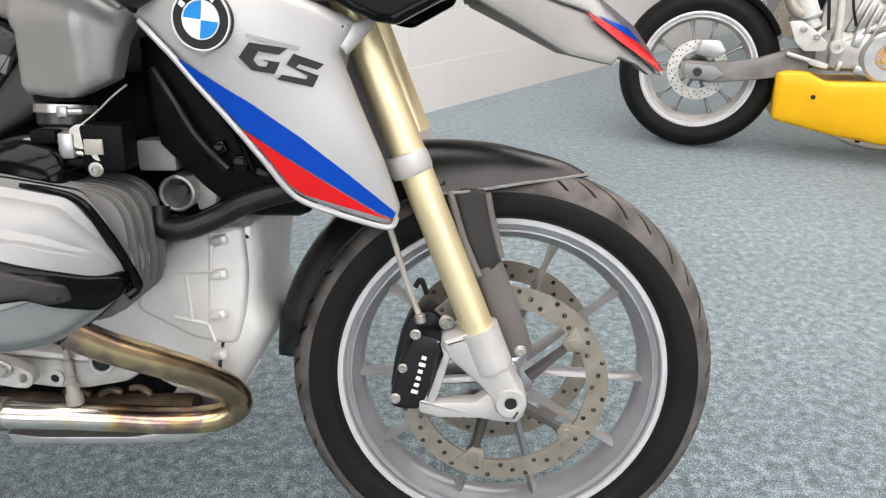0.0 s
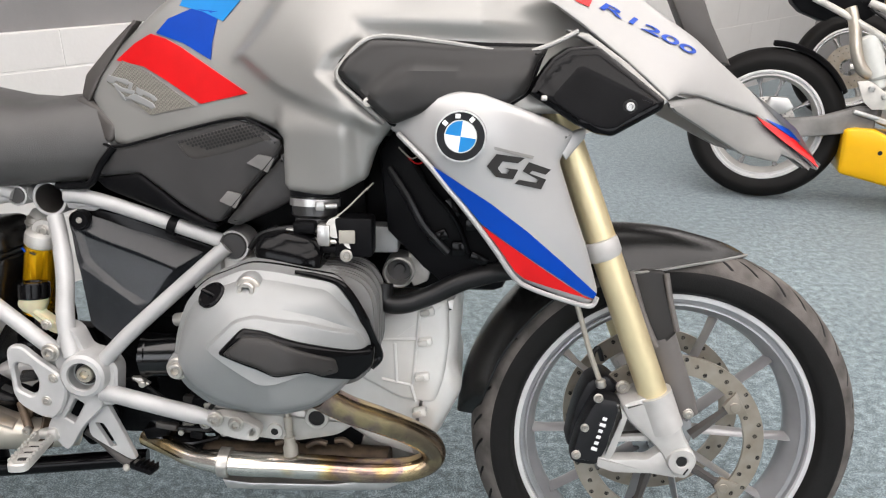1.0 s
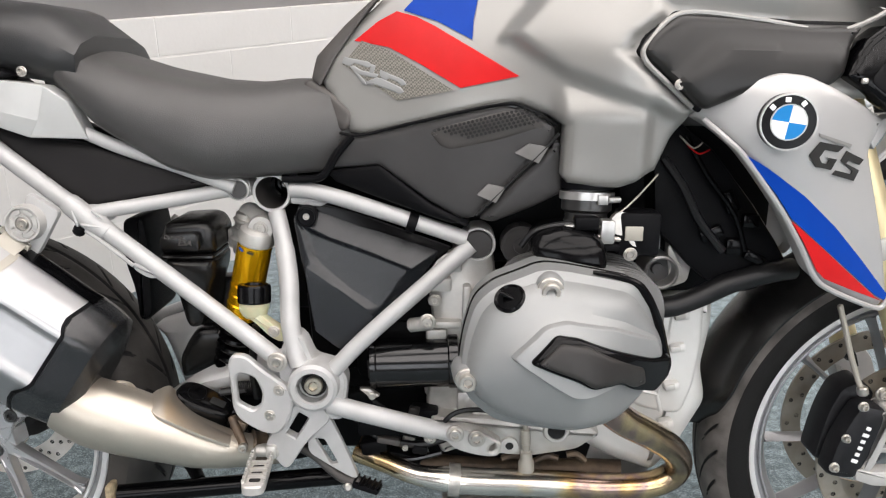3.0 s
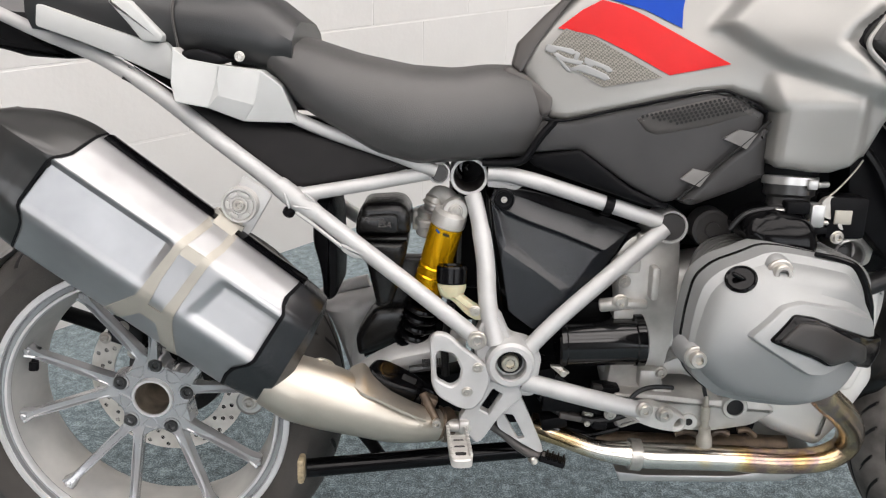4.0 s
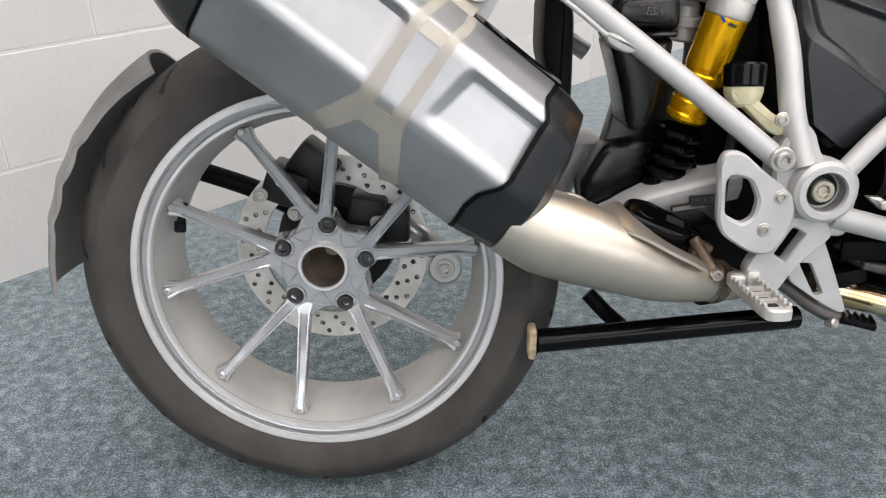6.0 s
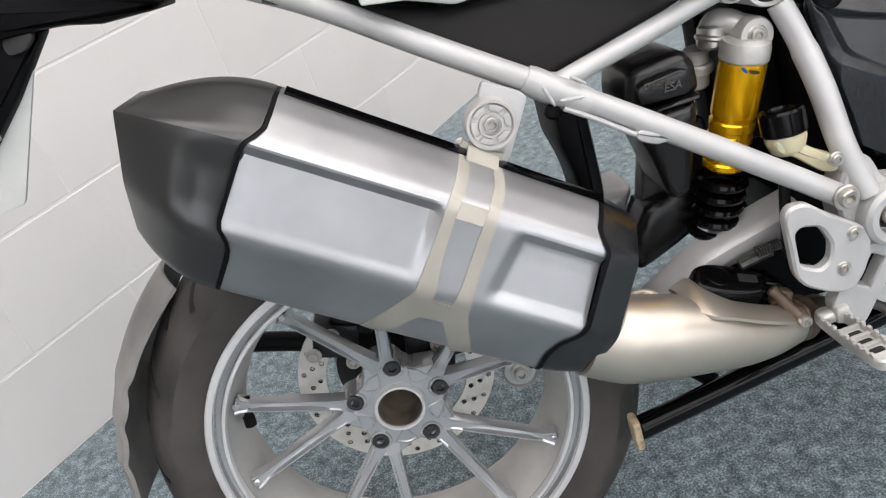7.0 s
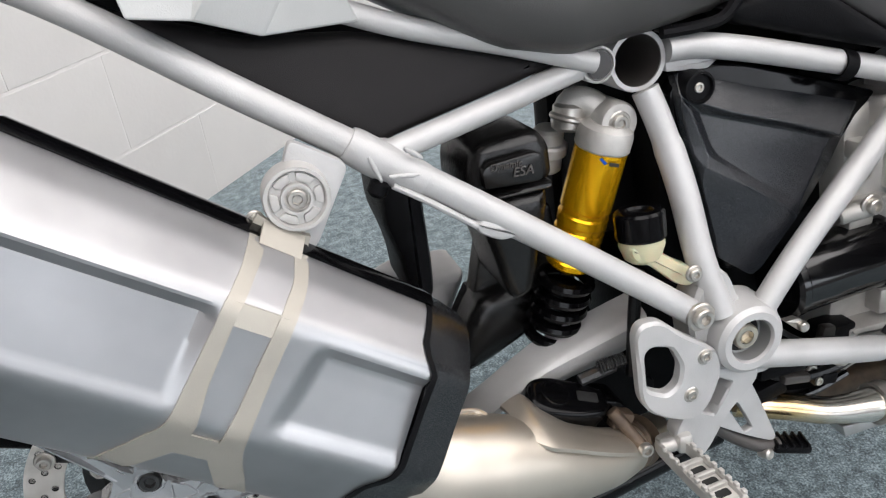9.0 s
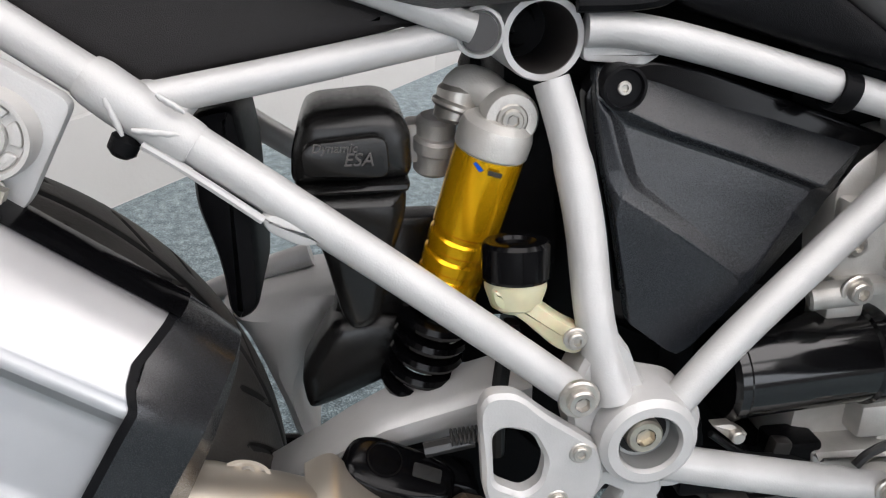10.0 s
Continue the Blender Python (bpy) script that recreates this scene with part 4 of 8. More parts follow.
bolt(EXM + Vector((0, -0.004, 0)), 0.0072, mount, M_BOLT, h=0.005)
part("mount_bracket", plate([(0.171, 0.635), (0.204, 0.709), (0.208, 0.711), (0.240, 0.690), (0.243, 0.684), (0.212, 0.632), (0.198, 0.621), (0.178, 0.625)], -0.151, -0.141, 0.001, 0.006), M_FRAME, mount, "grey steel hanger plate")
for p in [(0.171, -0.155, 0.662), (0.197, -0.155, 0.643)]:
    bolt(p, 0.0045, mount, M_BOLT)

# link pipe
lp = [(0.235, -0.168, 0.430), (0.275, -0.165, 0.409), (0.318, -0.160, 0.393), (0.362, -0.154, 0.376), (0.410, -0.146, 0.355), (0.455, -0.134, 0.341), (0.520, -0.090, 0.318)]
part("link_pipe", pipe(bmesh.new(), spline(lp, 5), [float(np.interp(i, (0, 5, 10, 15, 20, 25, 30), (0.042, 0.048, 0.0470, 0.0425, 0.035, 0.0265, 0.019))) for i in range(31)], 32, squash=0.95), M_TI, bike, "satin golden-grey exhaust link pipe")
part("bolt_recess", lathe(bmesh.new(), [(0.0, 0.0006), (0.0075, 0.0006), (0.0090, 0.0022), (0.0115, 0.0022), (0.0130, -0.001)], (0, 0, 0), (0, 0, 1), 28), M_TI, bike, "oval pressed recess").matrix_basis = Matrix.Translation((0.3100, -0.1495, 0.4405)) @ pose(0, 0, 0, 22, 18, 0) @ Matrix.Diagonal((1.35, 0.8, 1, 1))
bolt((0.3100, -0.1500, 0.4415), 0.0048, bike, M_BOLT, axis=(0.3, -0.35, 0.88), name="heat_shield_bolt", h=0.002, washer=False)
for p in [(0.273, -0.185, 0.379), (0.441, -0.135, 0.319)]:
    bolt(p, 0.006, bike, M_BOLT, name="heat_shield_bolt", h=0.004)

lip_foot = spline([(0.348, -0.172, 0.424), (0.3671, -0.184, 0.4144), (0.3860, -0.184, 0.4059), (0.4149, -0.180, 0.3895), (0.435, -0.176, 0.3786), (0.4585, -0.168, 0.3650)], 6)
lip_edge = spline([(0.345, -0.122, 0.4250), (0.3640, -0.122, 0.4315), (0.3790, -0.126, 0.4170), (0.3995, -0.133, 0.3985), (0.4244, -0.138, 0.3820), (0.4550, -0.142, 0.3670)], 6)
part("shield_lip", loft([[a + Vector((0, 0, -0.004)), a, a.lerp(b, 0.25) + Vector((0, 0, 0.004)), a.lerp(b, 0.65) + Vector((0, 0, 0.004)), b, b + Vector((-0.001, 0, -0.003)), a.lerp(b, 0.6) + Vector((0, 0, 0.002))] for a, b in zip(lip_foot, lip_edge)]), M_TI, bike, "folded lip of the link pipe's heat shield", 50)
part("pipe_collar", lathe(bmesh.new(), [(0.020, -0.012), (0.0255, -0.012), (0.027, -0.009), (0.0245, -0.004), (0.0245, 0.004), (0.027, 0.009), (0.025, 0.012), (0.019, 0.012)], (0.480, -0.118, 0.334), (0.72, 0.42, -0.3), 28, closed=True), M_TARNISH, bike, "tarnished brown pipe collar")
part("collar_lug", merge(block((0.462, -0.128, 0.376), (0.022, 0.016, 0.020), 0.004, (0, 25, 0)), cyl((0.452, -0.130, 0.390), (0.474, -0.150, 0.352), 0.0065, 14, 0.001)), M_TARNISH, bike, "tarnished clamp lug")
bolt((0.4735, -0.153, 0.3545), 0.0068, bike, M_BOLT, h=0.007, name="collar_bolt", washer=False)

# header and collector pipes
part("header_pipe", tube([(0.954, -0.270, 0.481), (0.987, -0.240, 0.447), (1.029, -0.200, 0.411), (1.071, -0.155, 0.370), (1.097, -0.120, 0.332), (1.099, -0.105, 0.303), (1.078, -0.105, 0.287), (1.047, -0.110, 0.282), (0.993, -0.120, 0.285), (0.939, -0.123, 0.289), (0.886, -0.126, 0.292)], 0.0195, 20), M_HEAT, bike, "heat-blued exhaust header bend")
part("collector_pipe", tube([(0.890, -0.126, 0.292), (0.850, -0.128, 0.294), (0.814, -0.130, 0.295), (0.769, -0.130, 0.297), (0.717, -0.120, 0.298), (0.669, -0.100, 0.306), (0.625, -0.080, 0.311)], [0.0196] * 19 + [0.019, 0.018, 0.017, 0.016, 0.0155, 0.015] + [0.015] * 12, 20), M_HEAT, bike, "polished steel collector pipe")
part("pipe_clamp", lathe(bmesh.new(), [(0.0195, -0.008), (0.0235, -0.008), (0.0235, 0.008), (0.0195, 0.008)], (0.772, -0.130, 0.297), (1, 0, -0.06), 24, closed=True), M_BOLT, bike)
part("second_pipe", tube([(1.027, -0.070, 0.282), (0.933, -0.060, 0.279), (0.799, -0.060, 0.279), (0.713, -0.060, 0.286), (0.624, -0.050, 0.303)], 0.018, 16), M_TARNISH, bike, "brown-tinted second header pipe")
part("skid_plate", merge(plate([(0.755, 0.249), (0.801, 0.244), (0.934, 0.246), (1.028, 0.260), (1.074, 0.274), (1.056, 0.255), (1.019, 0.239), (0.934, 0.235), (0.762, 0.232)], -0.10, 0.12, 0.002), ), M_ALU, bike, "bright sheet-metal engine guard edge")
part("lambda_probe", lathe(bmesh.new(), [(0, 0.0), (0.0035, 0.0), (0.0040, 0.016), (0.0065, 0.018), (0.0070, 0.038), (0.0055, 0.040), (0.0055, 0.050), (0.0085, 0.052), (0.0090, 0.064), (0.0115, 0.068), (0.0115, 0.082), (0, 0.082)], (0.872, -0.126, 0.394), (0.06, 0, -1), 20), M_BAND, bike, "ivory exhaust probe")
part("probe_cable", tube([(0.872, -0.126, 0.390), (0.868, -0.124, 0.404), (0.866, -0.118, 0.418)], 0.003, 8), M_HOSE, bike)

# frame tubes
T_END, CAP = Vector((0.512, -0.066, 0.708)), Vector((0.7985, -0.096, 0.6455))
PIVOT = Vector((0.5762, -0.166, 0.4525))
frame_ob = new("frame")
frame_ob.parent = bike
frame_ob["label"] = "silver painted tubular steel frame"
part("rear_rail", tube([(0.532, -0.150, 0.482), (0.484, -0.147, 0.520), (0.402, -0.142, 0.583), (0.321, -0.138, 0.644), (0.269, -0.134, 0.682), (0.178, -0.124, 0.747), (0.084, -0.110, 0.816), (0.019, -0.098, 0.854), (-0.030, -0.088, 0.874), (-0.087, -0.078, 0.894), (-0.179, -0.060, 0.932)], [0.0120] * 32 + [0.0120 - 0.00015 * k for k in range(20)] + [0.0091] * 9, 16), M_FRAME, frame_ob)
part("seat_strut", tube([(0.277, -0.130, 0.683), (0.367, -0.113, 0.697), (0.450, -0.096, 0.711), (0.483, -0.090, 0.715)], 0.0100, 16), M_FRAME, frame_ob)
part("upper_rail", tube([(0.539, -0.092, 0.713), (0.566, -0.094, 0.712), (0.606, -0.098, 0.704), (0.685, -0.106, 0.682), (0.783, -0.116, 0.653)], 0.0113, 16), M_FRAME, frame_ob)
part("down_tube", tube([(0.518, -0.092, 0.682), (0.528, -0.102, 0.646), (0.538, -0.118, 0.592), (0.543, -0.138, 0.531), (0.556, -0.152, 0.478)], [0.0122] * 8 + [0.0134] * 17, 16), M_FRAME, frame_ob)
part("front_strut", tube([(0.599, -0.150, 0.468), (0.644, -0.142, 0.515), (0.720, -0.130, 0.584), (0.789, -0.118, 0.645)], 0.0117, 16), M_FRAME, frame_ob)
part("lower_strut", tube([(0.595, -0.150, 0.422), (0.653, -0.150, 0.407), (0.728, -0.150, 0.389), (0.774, -0.150, 0.380)], [0.0135] * 14 + [0.012] * 5, 16), M_FRAME, frame_ob)
part("seat_rail", tube([(0.465, -0.105, 0.716), (0.397, -0.105, 0.741), (0.317, -0.105, 0.767), (0.270, -0.105, 0.786), (0.230, -0.100, 0.804)], 0.009, 14), M_FRAME, frame_ob)
part("rail_node", tube([(0.248, -0.133, 0.698), (0.269, -0.135, 0.681), (0.301, -0.137, 0.658)], [0.0132, 0.0140, 0.0146, 0.0148, 0.0149, 0.0150, 0.0150, 0.0149, 0.0148, 0.0146, 0.0142, 0.0138, 0.0132], 16), M_FRAME, frame_ob, "welded joint sleeve")
part("rail_tab", plate([(0.334, 0.6190), (0.3362, 0.6090), (0.3442, 0.6034), (0.3552, 0.5976), (0.363, 0.5975), (0.3739, 0.5985), (0.3693, 0.6082), (0.350, 0.620)], -0.1500, -0.126, 0.005, 0.006), M_FRAME, frame_ob, "small welded tab")
part("node_bracket", panel([(0.2571, 0.6857), (0.2631, 0.6914), (0.2776, 0.6931), (0.2935, 0.6831), (0.3004, 0.6798), (0.3003, 0.6722), (0.2868, 0.6665), (0.2811, 0.6614), (0.271, 0.6576), (0.2631, 0.6642), (0.2573, 0.6767)], lambda x, z: -0.139, 0.02, 0.004, 0.013, 0.008, r=0.004), M_FRAME, frame_ob, "lumpy welded joint bracket", 50)
for a, b in (((0.2600, -0.150, 0.688), (0.2665, -0.151, 0.668)), ((0.287, -0.151, 0.6895), (0.300, -0.149, 0.679)), ((0.272, -0.153, 0.671), (0.297, -0.150, 0.667))):
    pts_ = [Vector(a).lerp(Vector(b), k / 7) + Vector((0, 0.0015, 0.0003 * (-1) ** k)) for k in range(8)]
    part("weld_bead", pipe(bmesh.new(), pts_, [0.0012, 0.0021, 0.0017, 0.0022, 0.0018, 0.0021, 0.0017, 0.0010], 10), M_FRAME, frame_ob, "lumpy weld bead", 60)
part("rail_wire", tube([(0.275, -0.146, 0.662), (0.300, -0.147, 0.644), (0.336, -0.148, 0.6155)], 0.0028, 8), M_FRAME, frame_ob, "thin rod under the rail")
part("rail_stub", cyl(*[(0.2675, -0.141, 0.667), (0.2610, -0.141, 0.655)], 0.0082, 14, 0.003), M_BLACK, frame_ob)
# shade round the pivot bolt, put in as a flat black ring
part("pivot_shade", lathe(bmesh.new(), [(0.0100, 0.0005), (0.0180, 0.0005)], PIVOT + Vector((0, 0.0125, 0)), (0, -1, 0), 40), M_BLACKHOLE, frame_ob, "black ring painting in the recess shade")
part("pivot_boss", lathe(bmesh.new(), [(0.0208, -0.045), (0.0208, 0.002), (0.0226, 0.006), (0.0295, 0.006), (0.0340, 0.002), (0.0360, -0.02), (0.034, -0.04), (0.0208, -0.04)], PIVOT, (0, -1, 0), 40, closed=True), M_FRAME, frame_ob, "round cast pivot boss")
part("pivot_gusset", ring_plate([(0.523, 0.482), (0.543, 0.529), (0.564, 0.518), (0.574, 0.488), (0.607, 0.480), (0.622, 0.460), (0.615, 0.397), (0.582, 0.399), (0.540, 0.412), (0.527, 0.452)], [(PIVOT.x + 0.027 * math.cos(t), PIVOT.z + 0.027 * math.sin(t)) for t in [k * math.pi / 8 for k in range(16)]], -0.152, -0.120, 0.004), M_FRAME, frame_ob)
part("pivot_bore", lathe(bmesh.new(), [(0.0206, 0.003), (0.0205, -0.012), (0.016, -0.0135), (0, -0.0135)], PIVOT, (0, -1, 0), 40), M_COVER, frame_ob, "pivot recess")
bolt(PIVOT + Vector((0, 0.012, 0)), 0.0128, frame_ob, M_BORE, h=0.009, name="pivot_bolt", washer=False)
part("tube_socket", lathe(bmesh.new(), [(0.0225, 0.026), (0.0265, 0.026), (0.0275, 0.022), (0.0275, -0.045), (0.0225, -0.045)], T_END, (0, -1, 0), 40, closed=True), M_FRAME, frame_ob, "open tube end")
# lining in a dark plastic colour that paints in the tube's inner shade
part("tube_inside", lathe(bmesh.new(), [(0.0224, 0.024), (0.0223, -0.085), (0.018, -0.085)], T_END, (0, -1, 0), 40), M_GUARD, frame_ob, "tube lining, dark for the shade inside")
part("tube_bung", lathe(bmesh.new(), [(0.0222, -0.066), (0.0165, -0.066), (0.0160, -0.058), (0.0145, -0.056), (0.0130, -0.060), (0.0125, -0.068), (0.0075, -0.068), (0.0070, -0.060), (0.0050, -0.059), (0, -0.060)], T_END, (0, -1, 0), 32), M_LACQUER, frame_ob, "black stepped bung deep in the tube")
small = (0.469, -0.084, 0.7135)
part("end_plug", lathe(bmesh.new(), [(0, 0.020), (0.0115, 0.020), (0.0125, 0.017), (0.0135, 0.021), (0.0155, 0.020), (0.0165, -0.03), (0, -0.03)], small, (0, -1, 0), 32), M_FRAME, frame_ob, "small tube end")
part("plug_face", lathe(bmesh.new(), [(0, 0.0215), (0.0115, 0.0212), (0.0122, 0.016)], small, (0, -1, 0), 32), M_GREY, frame_ob, "dark plastic plug")
part("strut_boss", lathe(bmesh.new(), [(0, 0.016), (0.019, 0.016), (0.021, 0.021), (0.0235, 0.021), (0.0245, 0.016), (0.0245, -0.03), (0, -0.03)], CAP, (0, -1, 0), 36), M_FRAME, frame_ob)
part("boss_plug", lathe(bmesh.new(), [(0, 0.0215), (0.018, 0.0212), (0.0205, 0.018)], CAP, (0, -1, 0), 36), M_GREY, frame_ob, "dark round plug")
c2 = (0.858, -0.110, 0.643)
part("second_boss", lathe(bmesh.new(), [(0, 0.004), (0.010, 0.004), (0.011, 0.001), (0.0235, 0.003), (0.0275, 0.0), (0.0285, -0.03), (0, -0.03)], c2, (0, -1, 0), 36), M_GREY, frame_ob, "dark round engine plug")
part("tube_gusset", plate([(0.538, 0.7040), (0.5527, 0.7045), (0.591, 0.6965), (0.580, 0.6895), (0.5387, 0.6935)], -0.092, -0.084, 0.0015, 0.003), M_FRAME, frame_ob, "thin fin under the rail")
part("tube_gusset", plate([(0.533, 0.7290), (0.552, 0.7310), (0.566, 0.7270), (0.545, 0.7230)], -0.090, -0.080, 0.0015, 0.003), M_FRAME, frame_ob, "small tab over the rail")
part("cable_tie", lathe(bmesh.new(), [(0.0120, -0.0065), (0.0142, -0.0065), (0.0142, 0.0065), (0.0120, 0.0065)], (0.708, -0.109, 0.673), (0.95, 0, -0.3), 20, closed=True), M_BLACK, frame_ob, "black strap round the rail")
for p, r in zip([(0.528, -0.163, 0.487), (0.772, -0.163, 0.386), (0.802, -0.160, 0.378)], (0.0095, 0.0085, 0.0085)):
    bolt(p, r, frame_ob, M_BOLT, h=0.007)
part("strut_foot", ring_plate([(0.757, 0.372), (0.762, 0.388), (0.779, 0.392), (0.812, 0.384), (0.838, 0.369), (0.836, 0.353), (0.826, 0.347), (0.798, 0.351), (0.770, 0.360)], [(0.8215, 0.3650), (0.8280, 0.3700), (0.8305, 0.3610), (0.8250, 0.3550), (0.8185, 0.3560)], -0.156, -0.135, 0.003), M_CAST, frame_ob, "cast strut foot with a hole")

# footrest
foot = new("footrest")
foot.parent = bike


part("heel_guard", ring_plate([(0.461, 0.486), (0.467, 0.497), (0.486, 0.496), (0.504, 0.479), (0.531, 0.459), (0.548, 0.445), (0.548, 0.419), (0.538, 0.394), (0.525, 0.380), (0.504, 0.383), (0.474, 0.401), (0.465, 0.418)], [(0.470, 0.465), (0.478, 0.471), (0.497, 0.465), (0.507, 0.443), (0.504, 0.424), (0.492, 0.416), (0.472, 0.427)], -0.166, -0.154), M_FRAME, foot, "silver cast heel guard")
for p in [(0.530, -0.166, 0.447), (0.516, -0.166, 0.410)]:
    bolt(p, 0.0055, foot, M_BOLT, h=0.003)
part("footrest_bracket", ring_plate([(0.541, 0.424), (0.508, 0.367), (0.505, 0.354), (0.531, 0.322), (0.540, 0.327), (0.563, 0.364), (0.599, 0.400), (0.590, 0.418)], [(0.5535, 0.4100), (0.5675, 0.4015), (0.5490, 0.3695), (0.5350, 0.3775)], -0.155, -0.138, 0.002, 0.0025), M_FRAME, foot, "slotted silver footrest bracket")
part("bracket_web", ring_plate([(0.562, 0.370), (0.572, 0.392), (0.594, 0.397), (0.612, 0.357), (0.635, 0.302), (0.628, 0.300), (0.600, 0.316), (0.562, 0.341)], [(0.5720, 0.363), (0.5860, 0.362), (0.6050, 0.325), (0.5950, 0.322)], -0.139, -0.130, 0.001, 0.0025), M_FRAME, foot, "thin triangular web with a slot")
PEG = Matrix.Translation((0.501, -0.148, 0.3475)) @ pose(0, 0, 0, 92, 0, 5) @ pose(0, 0, 0, 0, 0, 180)
peg = part("peg", ring_plate([(-0.0150, -0.002), (-0.0100, -0.010), (0.0060, -0.011), (0.0135, -0.002), (0.0155, 0.050), (0.0150, 0.096), (0.0100, 0.103), (-0.0105, 0.103), (-0.0150, 0.096), (-0.0155, 0.050)], [(-0.0100, 0.004), (0.0095, 0.004), (0.0110, 0.050), (0.0105, 0.092), (0.0, 0.0965), (-0.0105, 0.092), (-0.0110, 0.050)], -0.006, 0.006, 0.002), M_CAST, foot, "serrated metal footpeg frame")
peg.matrix_basis = PEG
part("peg_floor", plate([(-0.0112, 0.030), (0.0112, 0.030), (0.0112, 0.094), (-0.0112, 0.094)], -0.003, 0.004, 0.001), M_CAST, foot).matrix_basis = PEG @ pose(0, 0.0015, 0)
for k in range(3):
    # black pad on the solid floor, standing for a slot's shade
    part("peg_slot", plate([(-0.0075, 0.0), (0.0075, 0.0), (0.0075, 0.0085), (-0.0075, 0.0085)], -0.0018, 0.001, 0.0, 0.003), M_BLACKHOLE, foot, "black pad for a shaded slot in the peg").matrix_basis = PEG @ pose(0, 0, 0.042 + 0.0165 * k)
    part("peg_bar", plate([(-0.0105, 0.0), (0.0105, 0.0), (0.0105, 0.005), (-0.0105, 0.005)], -0.006, -0.001, 0.001, 0.001), M_CAST, foot).matrix_basis = PEG @ pose(0, 0, 0.0355 + 0.0165 * k)
for k in range(9):
    for sd in (-1, 1):
        part("peg_tooth", block((0, 0, 0), (0.0042, 0.0050, 0.0055), 0.0012), M_CAST, foot).matrix_basis = PEG @ pose(sd * 0.0132, -0.0070, 0.012 + 0.0098 * k)
part("peg_hinge", merge(cyl((0.489, -0.150, 0.347), (0.524, -0.150, 0.347), 0.0078, 16, 0.002), block((0.514, -0.150, 0.350), (0.016, 0.024, 0.022), 0.005)), M_CAST, foot, "footpeg hinge pin and lug")
part("brake_pedal", tube([(0.548, -0.118, 0.338), (0.572, -0.122, 0.325), (0.594, -0.128, 0.308), (0.616, -0.136, 0.297), (0.636, -0.140, 0.294)], 0.0075, 12), M_GUARD, foot, "worn dark brake pedal")
part("pedal_knob", lathe(bmesh.new(), [(0, 0.003), (0.004, 0.003), (0.006, 0.001), (0.006, -0.010), (0, -0.010)], (0.620, -0.146, 0.291), (0.3, -0.9, 0.2), 20), M_BOLT, foot, "bright pedal adjuster")
part("pedal_pad", block((0.647, -0.142, 0.292), (0.040, 0.024, 0.009), 0.003, (0, 10, -14)), M_BLACK, foot, "black ribbed pedal pad")
for k in range(5):
    part("pad_rib", block((0.631 + 0.008 * k, -0.138 - 0.0018 * k, 0.2995 - 0.0014 * k), (0.003, 0.024, 0.006), 0.001, (0, 10, -14)), M_BLACK, foot)

# centre stand, folded up
stand = new("centre_stand")
stand.parent = bike
stand["label"] = "black folded centre stand with a chipped brown foot"
STA, STB = Vector((0.276, -0.125, 0.258)), Vector((0.615, -0.06, 0.262))
part("stand_leg", tube([STA, STA.lerp(STB, 0.4), STA.lerp(STB, 0.8), STB], 0.0145, 16), M_GLOSS, stand)
part("stand_foot", block(STA + Vector((-0.006, -0.008, 0.004)), (0.010, 0.026, 0.040), 0.005, (0, 0, 0)), M_CORK, stand, "chipped brown painted foot")
part("stand_strut", tube([(0.347, -0.060, 0.295), (0.369, -0.070, 0.273), (0.385, -0.090, 0.263)], 0.010, 12), M_BLACK, stand)
part("stand_leg", tube([(0.276, 0.14, 0.258), (0.42, 0.12, 0.26), (0.615, 0.08, 0.262)], 0.0115, 14), M_GLOSS, stand)

# shock absorber and what stands round it
shock = new("shock_absorber")
shock.parent = bike
shock["label"] = "amber anodised rear shock absorber"
sa, sb = [(0.483, -0.075, 0.635), (0.453, -0.055, 0.518)]
sa, sb = Vector(sa), Vector(sb)
ax = (sb - sa).normalized()
L = (sb - sa).length
prof = [(0.0245, 0)]
for k in range(4):
    z = L * (0.55 + 0.13 * k)
    prof += [(0.0245, z - 0.006), (0.0228, z - 0.004), (0.0228, z), (0.0245, z + 0.002)]
prof += [(0.0245, L), (0.020, L + 0.004), (0, L + 0.004)]
part("reservoir_body", lathe(bmesh.new(), prof, sa, ax, 36), M_AMBER, shock, "amber anodised cylinder with turned grooves")
part("shock_head", lathe(bmesh.new(), [(0, -0.022), (0.018, -0.022), (0.024, -0.018), (0.0258, -0.012), (0.0258, 0.0), (0.0245, 0.002)], sa, ax, 36), M_CAST, shock, "cast aluminium head")
eye = (0.494, -0.085, 0.656)
part("shock_eye", merge(lathe(bmesh.new(), [(0, 0.004), (0.017, 0.004), (0.019, 0.0), (0.019, -0.03), (0, -0.03)], eye, (0, -1, 0), 28), tube([(0.494, -0.070, 0.643), (0.486, -0.060, 0.667), (0.468, -0.050, 0.673), (0.461, -0.045, 0.653)], 0.0135, 14)), M_CAST, shock)
bolt(Vector(eye) + Vector((0, -0.004, 0)), 0.0075, shock, M_BOLT, h=0.004)
part("adjuster", merge(*[cyl(*[(0.466, -0.050, 0.673), (0.462, -0.050, 0.648)], 0.016, 20, 0.003), cyl(*[(0.465, -0.050, 0.662), (0.463, -0.050, 0.656)], 0.019, 20, 0.002)]), M_BOLT, shock)
for i in range(5):
    p = Vector(sb) + ax * (0.02 + 0.016 * i)
    part("spring_coil", lathe(bmesh.new(), [(0.024 + 0.006 * math.cos(t), 0.006 * math.sin(t)) for t in [k * math.pi / 4 for k in range(8)]], p, ax, 28, closed=True), M_GLOSS, shock, "black spring coil")
